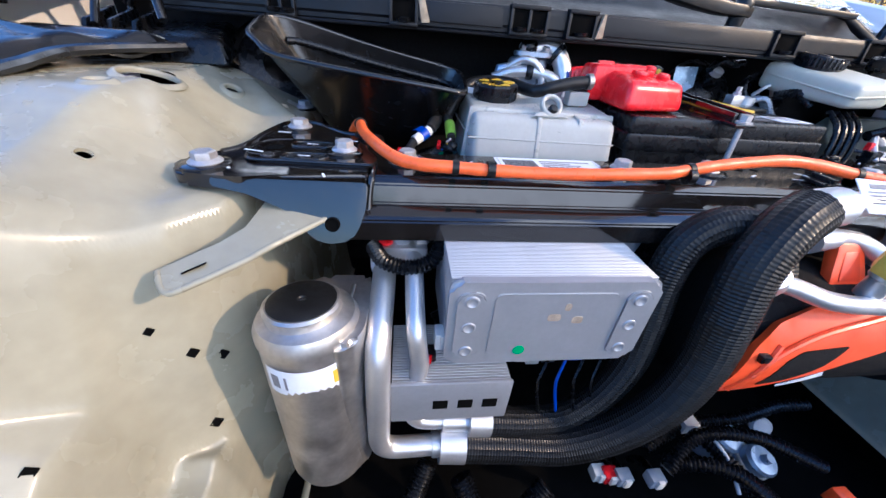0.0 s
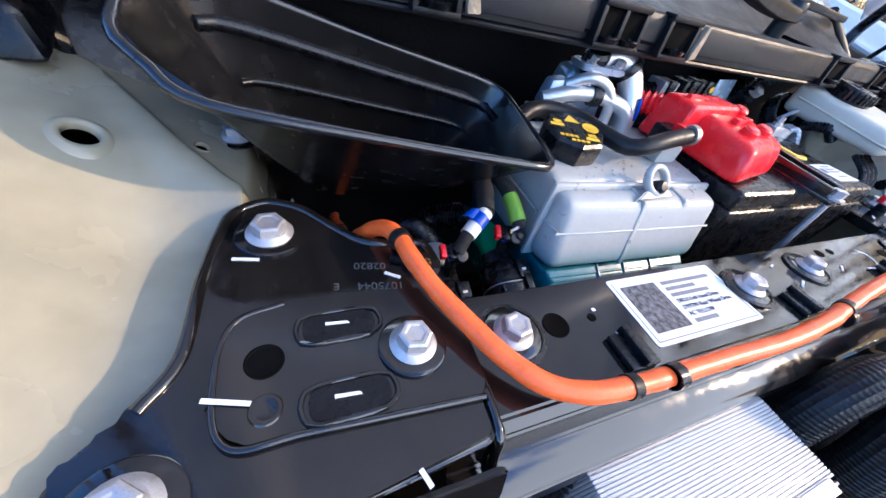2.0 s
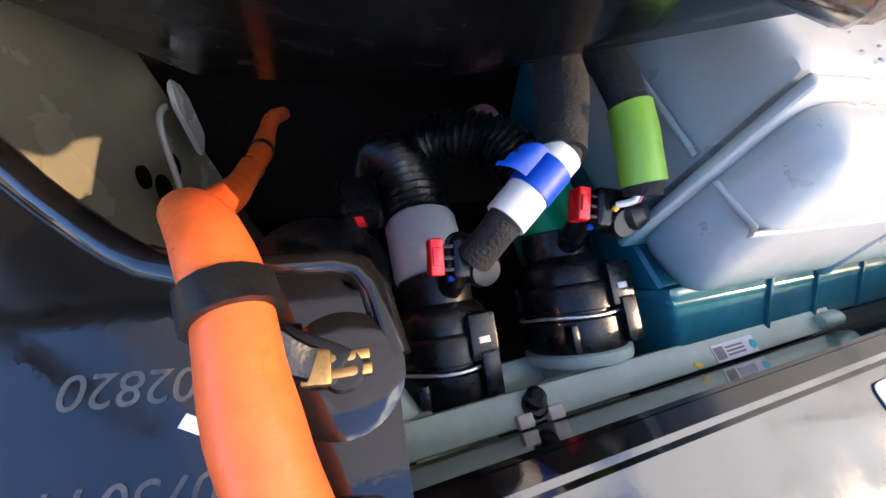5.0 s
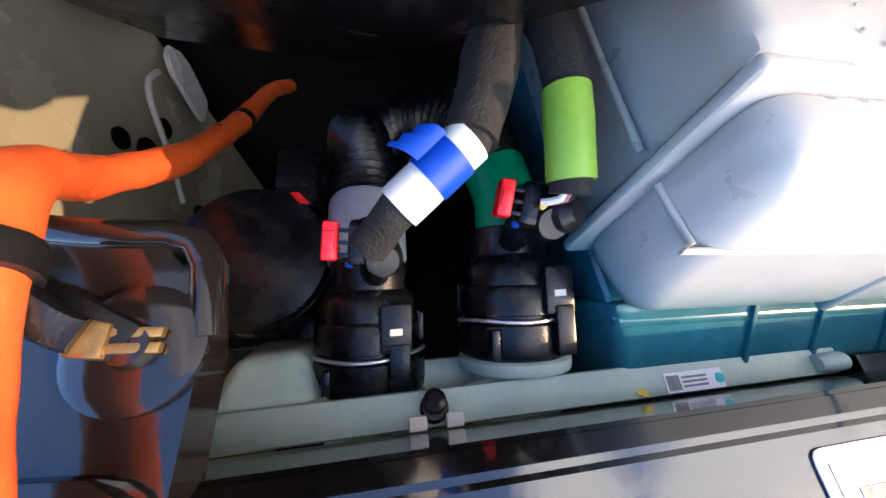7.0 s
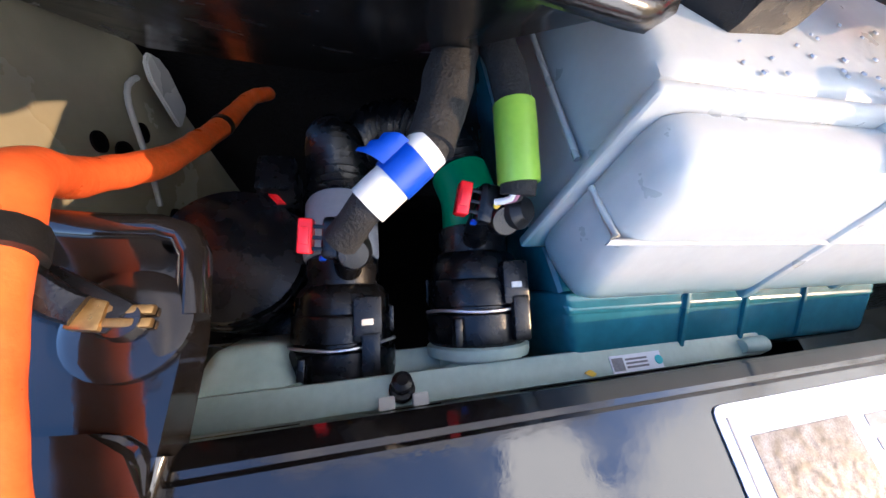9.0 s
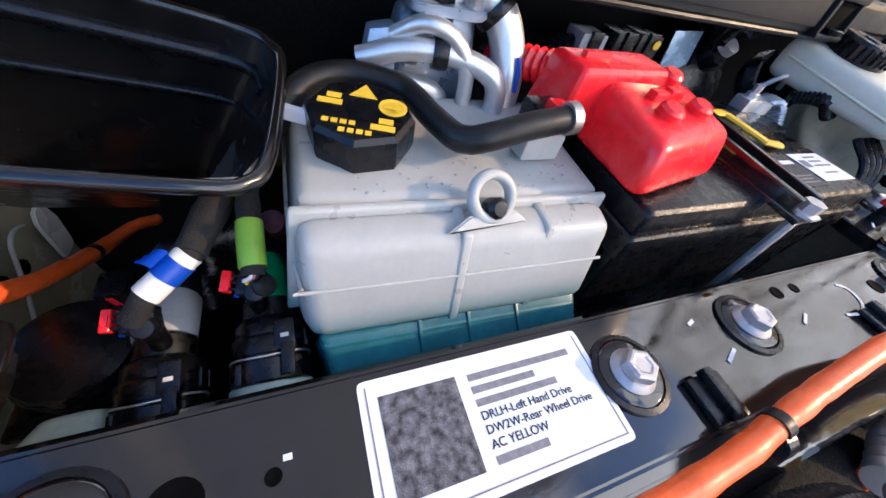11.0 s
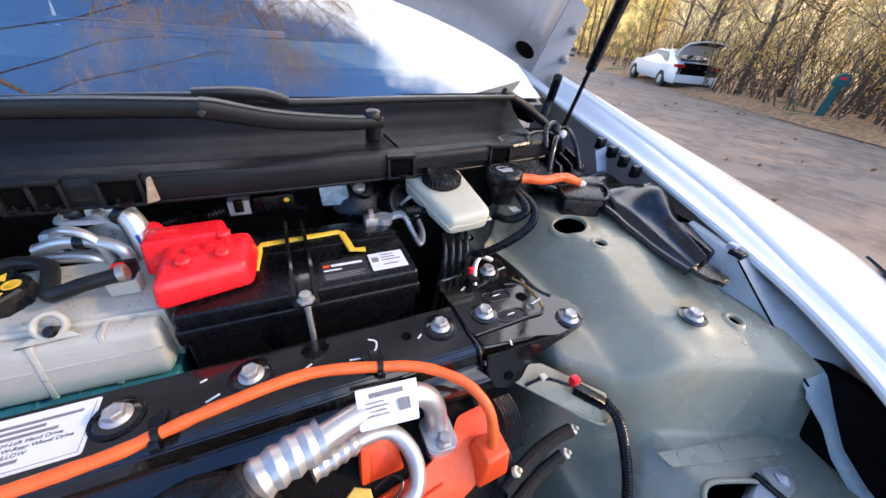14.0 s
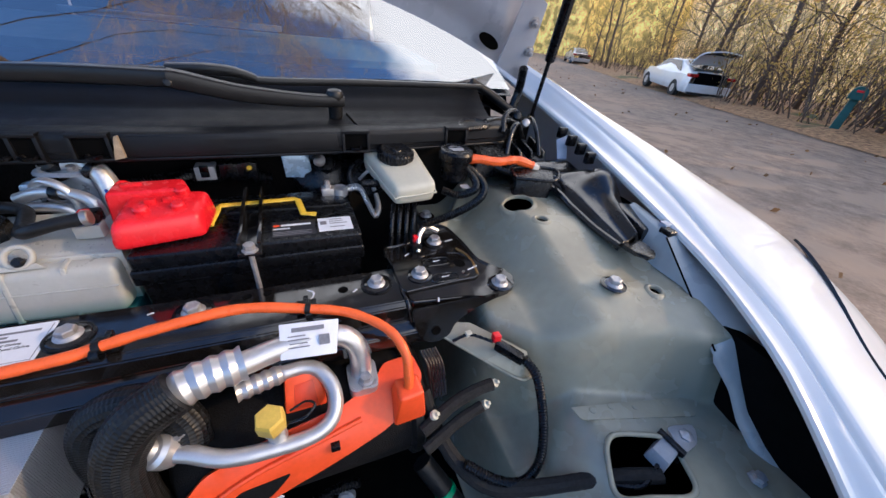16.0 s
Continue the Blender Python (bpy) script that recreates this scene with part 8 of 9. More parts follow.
# ---- front right: sensor, leads and brackets on the inner wing ----
for s in (1, -1):
    fb = thing("support_bracket", (s * 0.40, -0.09, 0.70), "primer-coloured pressed steel bracket below the brace", "bracket", "brace supports")
    c = [(s * x, y, z) for x, y, z in (((0.325, -0.052, 0.752), (0.395, -0.072, 0.750), (0.455, -0.132, 0.738), (0.460, -0.150, 0.706), (0.436, -0.150, 0.712), (0.385, -0.100, 0.726)) if s > 0 else ((0.4021, -0.0469, 0.764), (0.4078, -0.0905, 0.757), (0.4217, -0.1061, 0.752), (0.4388, -0.1159, 0.747), (0.458, -0.1271, 0.741), (0.4511, -0.1392, 0.737), (0.443, -0.1446, 0.735), (0.4264, -0.1388, 0.74), (0.4123, -0.1314, 0.744), (0.3951, -0.1208, 0.749), (0.3825, -0.1096, 0.753), (0.3455, -0.0664, 0.757), (0.3718, -0.0519, 0.766)))]
    n = len(c)
    bm = bmesh.new()
    lo = [bm.verts.new(p) for p in c]
    hi = [bm.verts.new((p[0], p[1], p[2] + 0.0025)) for p in c]
    bm.faces.new(lo)
    bm.faces.new(hi[::-1])
    for i in range(n):
        bm.faces.new((lo[i], lo[(i + 1) % n], hi[(i + 1) % n], hi[i]))
    bmesh.ops.recalc_face_normals(bm, faces=bm.faces)
    bmesh.ops.triangulate(bm, faces=[f for f in bm.faces if len(f.verts) > 4])
    part("plate", bm, M_ECOAT, fb, sharp=40)
    part("lip", tube([Vector(p) + Vector((0, 0, 0.001)) for p in (c[3:] + c[:1] if s > 0 else c[4:12])], 0.0026, 8, 0.006), M_ECOAT, fb, "rolled lower lip", 60)
    q = Vector((s * 0.447, -0.1310, 0.7195)) if s > 0 else (Vector(c[3]) * 0.45 + Vector(c[7]) * 0.55 + Vector((0, 0, 0.0028)))
    part("slot", merge(bmesh.new(), slab(rounded([(-0.0085, -0.0030), (0.0085, -0.0030), (0.0085, 0.0030), (-0.0085, 0.0030)], 0.0028, 4), 0, 0.0006, 0), Matrix.Translation(q) @ pose(0, 0, 0, -18, s * 16, s * -24)), M_DARK, fb)
sl = thing("sensor_lead", (0.45, -0.18, 0.62), "black taped sensor lead with red-locked plug", "cable")
SL = [(0.392, -0.098, 0.755), (0.405, -0.108, 0.752), (0.420, -0.118, 0.748), (0.446, -0.140, 0.738), (0.458, -0.158, 0.722), (0.462, -0.180, 0.690), (0.458, -0.205, 0.655), (0.445, -0.225, 0.628), (0.415, -0.235, 0.620), (0.380, -0.225, 0.630), (0.345, -0.20, 0.645)]
part("cable", tube(SL[3:], 0.0062, 10, ridge=0.0006, pitch=0.004), M_PLASTIC, sl)
part("thin_wire", tube([(0.365, -0.085, 0.738), (0.385, -0.092, 0.752), (0.412, -0.112, 0.751)], 0.0022, 6), M_PLASTIC, sl)
part("white_clip", box(0.380, 0.389, -0.094, -0.086, 0.749, 0.755, 0.001), M_RESV, sl, "white clip")
part("plug", hexa([(0.410, -0.118, 0.742), (0.440, -0.145, 0.730), (0.448, -0.136, 0.730), (0.418, -0.108, 0.742), (0.410, -0.118, 0.756), (0.440, -0.145, 0.744), (0.448, -0.136, 0.744), (0.418, -0.108, 0.756)], 0.002), M_PLASTIC, sl)
part("red_lock", box(0.410, 0.420, -0.116, -0.106, 0.753, 0.764, 0.001), M_RED, sl, "red locking tab")
tw = thing("wiring_loom", (0.36, -0.16, 0.66), "black cloth-taped wiring loom beside the inner wing", "cable")
part("branch", tube([(0.300, -0.160, 0.675), (0.345, -0.145, 0.688), (0.380, -0.140, 0.697), (0.405, -0.140, 0.700)], 0.0085, 10, wobble=0.1), M_CLOTH, tw)
part("branch", tube([(0.300, -0.175, 0.660), (0.350, -0.160, 0.672), (0.385, -0.155, 0.682)], 0.0075, 10, wobble=0.1), M_CLOTH, tw)
part("trunk", tube([(0.312, -0.12, 0.70), (0.322, -0.15, 0.66), (0.340, -0.19, 0.632), (0.370, -0.225, 0.620), (0.42, -0.245, 0.622), (0.50, -0.275, 0.655), (0.56, -0.300, 0.672)], 0.0095, 10, wobble=0.1), M_CLOTH, tw)
for q in ((0.408, -0.141, 0.702), (0.390, -0.156, 0.684), (0.318, -0.152, 0.690)):
    part("clip", lathe([(0.006, -0.003), (0.006, 0.002), (0.003, 0.003), (0.0025, 0.007), (0, 0.007)], q, (0.5, -0.3, 0.7), 12), M_RESV, tw, "milky push clip")
for k in range(6):
    tx = 0.318 + 0.004 * k
    part("wire", tube([(tx, -0.085, 0.735), (tx + 0.006, -0.105, 0.72), (tx + 0.004, -0.13, 0.69)], 0.0018, 6), M_PLASTIC, tw, "thin loose wire")
lp = thing("ledge_plate", (0.60, -0.255, 0.69), "primer-coloured doubler plate welded along the ledge", "plate")
part("plate", slab(rounded([(0.4913, -0.2002), (0.4954, -0.2201), (0.6541, -0.2656), (0.6835, -0.2444)], 0.004, 3), 0.6935, 0.6958, 0.0008), M_ECOAT, lp)
for x, y in ((0.518, -0.2138), (0.5466, -0.2172), (0.5793, -0.2287), (0.6264, -0.2369), (0.6525, -0.2435)):
    part("spot_weld", lathe([(0.0045, 0), (0.0042, 0.0008), (0.0022, 0.0012), (0, 0.0008)], (x, y, 0.6958), (0, 0, 1), 12), M_ECOAT, lp)
se = thing("height_sensor", (0.60, -0.28, 0.67), "grey plastic sensor with metal bracket on the wing", "sensor")
part("housing", hexa([(0.560, -0.300, 0.672), (0.592, -0.292, 0.672), (0.586, -0.266, 0.672), (0.556, -0.274, 0.672), (0.562, -0.298, 0.694), (0.590, -0.291, 0.694), (0.585, -0.270, 0.694), (0.558, -0.276, 0.694)], 0.003), M_GREYP, se)
part("strap", hexa([(0.586, -0.298, 0.676), (0.593, -0.296, 0.676), (0.588, -0.262, 0.676), (0.581, -0.264, 0.676), (0.586, -0.298, 0.698), (0.593, -0.296, 0.698), (0.588, -0.262, 0.698), (0.581, -0.264, 0.698)], 0.001), M_PLASTIC, se)
part("bracket", slab(rounded([(0.588, -0.296), (0.622, -0.292), (0.640, -0.272), (0.600, -0.262)], 0.008, 4), 0.690, 0.694, 0.001), M_ALU, se, "bare metal bracket")
part("bolt", lathe([(0.009, 0), (0.009, 0.003), (0.006, 0.004), (0, 0.008)], (0.614, -0.280, 0.694), (0, 0, 1), 6, flat=6), M_ZINC, se)
part("rim_bolt", lathe([(0.010, 0), (0.010, 0.002), (0.007, 0.003), (0.007, 0.009), (0, 0.010)], (0.655, -0.345, 0.690), (0, 0, 1), 6, flat=6), M_ZINC, se)
part("lead", tube([(0.562, -0.29, 0.680), (0.53, -0.30, 0.668), (0.50, -0.285, 0.660), (0.47, -0.262, 0.640)], 0.0028, 6), M_PLASTIC, se)
gl2 = thing("green_taped_cable", (0.33, -0.25, 0.55), "dark cable with green and white tape low in the bay", "cable")
GLP = [(0.300, -0.17, 0.62), (0.325, -0.20, 0.585), (0.345, -0.225, 0.555), (0.36, -0.25, 0.52)]
part("cable", tube(GLP, 0.014, 12), M_RUBBER, gl2)
band(GLP, 2, 0.0155, 0.018, M_GREEN, gl2, "green_tape", "green tape wrap")
band(GLP, 1, 0.0150, 0.008, M_GREEN, gl2, "green_tape", "green tape wrap")

# ---- low clutter in the front of the bay ----
lowc = thing("wiring_loom", (0.0, -0.2, 0.48), "black corrugated looms low in the front of the bay", "cable", "low looms")
for pts, r in ((((0.02, -0.17, 0.50), (0.08, -0.19, 0.515), (0.12, -0.22, 0.50), (0.16, -0.26, 0.46)), 0.008), (((0.02, -0.18, 0.50), (0.06, -0.16, 0.53), (0.12, -0.17, 0.54), (0.18, -0.20, 0.53)), 0.007), (((-0.25, -0.14, 0.47), (-0.27, -0.17, 0.44), (-0.30, -0.20, 0.40)), 0.011), (((-0.21, -0.15, 0.45), (-0.19, -0.18, 0.425), (-0.15, -0.19, 0.43), (-0.11, -0.17, 0.46)), 0.013), (((-0.24, -0.02, 0.60), (-0.20, -0.06, 0.55), (-0.14, -0.05, 0.57), (-0.08, -0.06, 0.60)), 0.007)):
    part("loom", tube(pts, r, 12, ridge=0.0011, pitch=0.0045), M_PLASTIC, lowc)
for i, (x, y, z, m) in enumerate(((-0.150, -0.10, 0.615, M_GREYP), (-0.115, -0.09, 0.60, M_PLASTIC), (-0.09, -0.10, 0.615, M_BLUE), (-0.115, -0.06, 0.56, M_GREYP), (-0.255, -0.10, 0.61, M_RED), (-0.242, -0.115, 0.655, M_WTAPE), (0.10, -0.25, 0.43, M_WTAPE), (0.14, -0.26, 0.42, M_GREYP), (0.20, -0.22, 0.50, M_ORPLAST), (0.06, -0.27, 0.42, M_GREYP), (0.17, -0.24, 0.48, M_GREYP))):
    cn = thing("connector", (x, y, z - 0.012), "small coloured wiring connector low in the bay", "connector", "low connectors")
    part("housing", box(x - 0.009, x + 0.009, y - 0.008, y + 0.008, z - 0.010, z + 0.010, 0.002), M_PLASTIC if i % 3 == 1 else m, cn)
    part("lock", box(x - 0.004, x + 0.004, y - 0.011, y - 0.007, z - 0.006, z + 0.011, 0.001), m, cn)
for i in range(5):
    x = -0.12 + 0.022 * i
    solo("thin_wire", tube([(x, -0.06, 0.63), (x + 0.008, -0.09, 0.60), (x - 0.006, -0.11, 0.57), (x, -0.12, 0.53)], 0.0018, 6), (M_PLASTIC, M_BLUE, M_PLASTIC, M_PLASTIC, M_RED)[i], "thin coloured wire hanging below the exchanger", "wire", "thin wires")
ac2 = thing("pump_body", (0.20, -0.27, 0.44), "grey cast pump body low in the bay", "pump")
part("body", lathe([(0.022, 0), (0.026, 0.006), (0.026, 0.05), (0.02, 0.056), (0, 0.058)], (0.165, -0.27, 0.42), (0.1, -0.2, 1), 24), M_GREYP, ac2)
part("cover", lathe([(0.018, 0), (0.02, 0.004), (0.018, 0.03), (0, 0.032)], (0.21, -0.25, 0.47), (0.1, -0.4, 1), 24), M_PLASTIC, ac2)
cl = thing("reservoir_bracket", (-0.03, -0.06, 0.70), "grey cast pipe elbow beside the heat exchanger", "fitting")
part("elbow", tube([(-0.045, -0.05, 0.60), (-0.045, -0.048, 0.67), (-0.035, -0.044, 0.72), (-0.020, -0.04, 0.745)], 0.012, 14), M_GREYP, cl)

cw = thing("wiring_loom", (0.07, -0.135, 0.514), "black corrugated looms meeting at a clip below the compressor", "cable", "low looms")
part("loom", tube([(0.017, -0.149, 0.49), (0.045, -0.142, 0.502), (0.07, -0.135, 0.514), (0.108, -0.137, 0.52), (0.142, -0.138, 0.525), (0.189, -0.132, 0.535), (0.223, -0.136, 0.542)], 0.0062, 12, ridge=0.0010, pitch=0.0046), M_PLASTIC, cw)
part("loom", tube([(0.07, -0.135, 0.514), (0.079, -0.152, 0.512), (0.088, -0.169, 0.51), (0.097, -0.19, 0.508), (0.103, -0.211, 0.504)], 0.0078, 12, ridge=0.0010, pitch=0.0046), M_PLASTIC, cw)
part("wire", tube([(0.08, -0.148, 0.523), (0.088, -0.17, 0.518), (0.09, -0.187, 0.511), (0.088, -0.208, 0.498)], 0.0022, 8), M_GREYP, cw, "thin grey wire")
part("junction_clip", box(0.060, 0.080, -0.145, -0.127, 0.506, 0.524, 0.003), M_GREYP, cw, "grey junction clip")
for i, q in enumerate(((0.158, -0.132, 0.465), (0.175, -0.163, 0.466))):
    vb = thing("valve_body", q, "silver-blue cast valve body low in the bay", "valve", "valve bodies")
    part("body", lathe([(0.017, -0.05), (0.019, -0.045), (0.019, 0.006), (0.016, 0.010), (0.006, 0.011), (0.005, 0.020), (0, 0.020)], q, (0.05, -0.35, 1), 28), M_VALVE, vb)
    part("collar", lathe([(0.0195, -0.012), (0.0205, -0.010), (0.0205, -0.006), (0.0195, -0.004)], q, (0.05, -0.35, 1), 28), M_ALU, vb, "bright clamp ring")
gp = thing("round_plug", (0.202, -0.129, 0.484), "dull grey round plug in the shade", "plug")
part("plug_body", lathe([(0.011, -0.012), (0.013, 0), (0.010, 0.004), (0, 0.005)], (0.202, -0.129, 0.484), (-0.4, -0.7, 0.5), 18), M_GREYP, gp)
for i, q in enumerate([(-0.031, -0.153, 0.443), (-0.02, -0.158, 0.447), (-0.007, -0.164, 0.452), (0.023, -0.174, 0.467)]):
    cn = thing("connector", q, "pale wiring connector low in the front of the bay", "connector", "low connectors")
    part("housing", box(q[0] - 0.009, q[0] + 0.009, q[1] - 0.008, q[1] + 0.008, q[2] - 0.008, q[2] + 0.008, 0.002), (M_WTAPE, M_RED, M_GREYP, M_GREYP)[i], cn)
    part("latch", box(q[0] - 0.004, q[0] + 0.004, q[1] - 0.011, q[1] - 0.007, q[2] - 0.004, q[2] + 0.010, 0.001), M_WTAPE, cn)
    part("tail", tube([q, (q[0] + 0.01, q[1] + 0.03, q[2] - 0.02), (q[0] + 0.02, q[1] + 0.05, q[2] - 0.06)], 0.005, 8), M_PLASTIC, cn)

# ---- street: parked cars, mailbox, woods ----
def far_car(name, pos, heading, paint, label, hatch_open, scale=1.0):
    """A saloon; x ahead, y left, z up before it is turned."""
    c = thing(name, (0, 0, 0), label, "car", "parked cars")
    L, W, H = 4.7, 1.85, 1.44

    def body(u, v):
        # stations along the length, a rounded cross section
        x = -L / 2 + L * u
        top = lerp_table([(0, 0.98), (0.06, 1.06), (0.20, 1.20), (0.36, 1.42), (0.50, 1.44), (0.62, 1.36), (0.78, 0.98), (0.93, 0.82), (1, 0.60)], u)[0]
        wid = W / 2 * lerp_table([(0, 0.86), (0.08, 0.97), (0.5, 1.0), (0.85, 0.97), (1, 0.80)], u)[0]
        prof = ((0, 0.28), (0.92, 0.28), (1.0, 0.45), (1.0, 0.66), (0.95, min(0.90, top - 0.03)), (0.62, max(0.95, top - 0.06) if top > 1.0 else top - 0.01), (0, top))
        a = abs(2 * v - 1)
        y, z = lerp_table([(i / 6, *p) for i, p in enumerate(prof)], 1 - a)
        if v == 0 or v == 1:
            y = 0
        return (x, (1 if v > 0.5 else -1) * y * wid, z)
    part("body", sheet(body, 48, 36), paint, c, sharp=30)
    part("side_windows", merge(merge(bmesh.new(), hexa([(-1.35, -0.80, 0.96), (1.05, -0.80, 0.96), (1.05, -0.78, 0.96), (-1.35, -0.78, 0.96), (-0.75, -0.635, 1.33), (0.45, -0.635, 1.33), (0.45, -0.62, 1.33), (-0.75, -0.62, 1.33)], 0)), hexa([(-1.35, 0.80, 0.96), (1.05, 0.80, 0.96), (1.05, 0.78, 0.96), (-1.35, 0.78, 0.96), (-0.75, 0.635, 1.33), (0.45, 0.635, 1.33), (0.45, 0.62, 1.33), (-0.75, 0.62, 1.33)], 0)), M_GLASSDARK, c, "dark side windows")
    part("rear_window", hexa([(-2.0, -0.60, 1.08), (-1.95, -0.62, 1.06), (-1.95, 0.62, 1.06), (-2.0, 0.60, 1.08), (-1.02, -0.52, 1.40), (-1.00, -0.52, 1.37), (-1.00, 0.52, 1.37), (-1.02, 0.52, 1.40)], 0), M_GLASSDARK, c, "dark rear window")
    part("rear_bumper", box(-2.42, -2.18, -0.84, 0.84, 0.32, 0.62, 0.05, 3), paint, c)
    part("diffuser", box(-2.40, -2.2, -0.70, 0.70, 0.24, 0.34, 0.02), M_TYRE, c)
    for y in (0.70, -0.70):
        part("tail_lamp", box(-2.36, -2.10, y - 0.17, y + 0.17, 0.84, 0.96, 0.03), M_LAMPRED, c, "red tail lamp")
    if hatch_open:
        part("boot_opening", box(-2.37, -2.2, -0.56, 0.56, 0.62, 1.02, 0.02), M_DARK, c, "open dark boot")

        def lid(u, v):
            x = -1.62 - 0.90 * u
            return (x, (-0.66 + 1.32 * v) * (1 - 0.10 * u), 1.30 + 0.72 * u ** 0.6 - 0.22 * u * u - 0.07 * (2 * v - 1) ** 2)
        part("boot_lid", thick(sheet(lid, 10, 12), 0.05), paint, c, "raised boot lid")
        part("lid_lining", sheet(lambda u, v: tuple(Vector(lid(0.1 + 0.8 * u, 0.08 + 0.84 * v)) - Vector((0.0, 0, 0.055))), 8, 8), M_TYRE, c, "black boot lid lining")
    for x in (-1.42, 1.42):
        for y in (-0.80, 0.80):
            s = 1 if y > 0 else -1
            w = part("wheel", lathe([(0.20, -0.11), (0.32, -0.11), (0.335, -0.08), (0.335, 0.08), (0.32, 0.11), (0.20, 0.11)], (x, y, 0.335), (0, 1, 0), 28), M_TYRE, c)
            part("rim", lathe([(0.21, 0), (0.21, 0.02), (0.05, 0.035), (0, 0.035)], (x, y + s * 0.085, 0.335), (0, s, 0), 20), M_ZINC, w)
    c.matrix_basis = Matrix.Translation((pos[0], pos[1], ground_z(*pos) + 0.01)) @ pose(0, 0, 0, 0, 0, heading)
    return c


far_car("parked_car", (16.6, 11.55), 62, M_WHITE, "white saloon parked with its boot open", True)
far_car("parked_car", (28.4, 32.5), 62, M_VAN, "silver-beige car parked farther along the road", False)

mb = thing("mailbox", (0, 0, 0), "dark green plastic mailbox on a post", "mailbox")
part("post", hexa([(-0.13, -0.10, -0.1), (0.13, -0.10, -0.1), (0.13, 0.10, -0.1), (-0.13, 0.10, -0.1), (-0.10, -0.08, 0.85), (0.12, -0.08, 0.85), (0.12, 0.08, 0.85), (-0.10, 0.08, 0.85)], 0.02, 3), M_MAILGREEN, mb)


def mail_shell(u, v):
    a = math.pi * v
    return (-0.30 + 0.60 * u, 0.15 * math.cos(a), 0.93 + 0.20 * math.sin(a) ** 0.7)


part("box_shell", thick(sheet(mail_shell, 8, 18), 0.012), M_MAILGREEN, mb, "", 40)
part("box_floor", box(-0.31, 0.31, -0.16, 0.16, 0.84, 0.95, 0.02), M_MAILGREEN, mb)
part("front_door", lathe([(0.0, 0), (0.155, 0.0), (0.155, 0.02), (0, 0.03)], (-0.30, 0, 0.98), (-1, 0, 0), 24), M_MAILGREEN, mb)
part("red_flag", box(-0.333, -0.325, -0.07, 0.07, 1.00, 1.05, 0.004), M_RED, mb, "red flag plate")
mb.matrix_basis = Matrix.Translation((13.38, 4.42, ground_z(13.38, 4.42) + 0.07)) @ pose(0, 0, 0, 0, 0, 22)

rng = random.Random(5)


def limb(bm, p, d, length, r, depth, leaves=None, droop=0.0, seg=5, forks=0, taper=0.75):
    """A bent, tapering limb that forks; leaves collects places for leaves."""
    pts, q, w = [p.copy()], p.copy(), d.normalized()
    n = 5
    for i in range(n):
        w = (w + Vector((rng.uniform(-1, 1), rng.uniform(-1, 1), rng.uniform(-0.6, 0.8) - droop)) * 0.22).normalized()
        q = q + w * length / n
        pts.append(q.copy())
    rings = []
    for i, q in enumerate(pts):
        way = (pts[min(i + 1, n)] - pts[max(i - 1, 0)]).normalized()
        side = way.cross(Vector((0.3, 0.5, 0.81))).normalized()
        up = side.cross(way)
        rr = r * (1 - 0.62 * i / n)
        rings.append([bm.verts.new(q + (side * math.cos(2 * math.pi * k / seg) + up * math.sin(2 * math.pi * k / seg)) * rr) for k in range(seg)])
    for a, b in zip(rings, rings[1:]):
        for k in range(seg):
            bm.faces.new((a[k], a[(k + 1) % seg], b[(k + 1) % seg], b[k]))
    if depth > 0:
        for _ in range(forks or (3 if depth > 1 else 4)):
            i = rng.randint(2, n)
            nd = (w + Vector((rng.uniform(-1, 1), rng.uniform(-1, 1), rng.uniform(-0.5, 0.9) - droop)) * 0.9).normalized()
            limb(bm, pts[i], nd, length * rng.uniform(0.5, 0.75), r * (1 - 0.62 * i / n) * taper, depth - 1, leaves, droop, max(3, seg - 1), forks, taper)
    elif leaves is not None:
        leaves.extend(pts[1:])


def leaf_mesh(places, per, spread, size):
    v, f = [], []
    for p in places:
        for _ in range(per):
            c = p + Vector((rng.gauss(0, spread), rng.gauss(0, spread), rng.gauss(0, spread)))
            a = Vector((rng.uniform(-1, 1), rng.uniform(-1, 1), rng.uniform(-1, 1))).normalized() * size * rng.uniform(0.6, 1.3)
            b = a.cross(Vector((rng.uniform(-1, 1), rng.uniform(-1, 1), rng.uniform(-1, 1)))).normalized() * size * 0.55
            k = len(v)
            v += [c - a, c + b, c + a, c - b]
            f.append((k, k + 1, k + 2, k + 3))
    me = bpy.data.meshes.new("leaves")
    me.from_pydata(v, [], f)
    return me


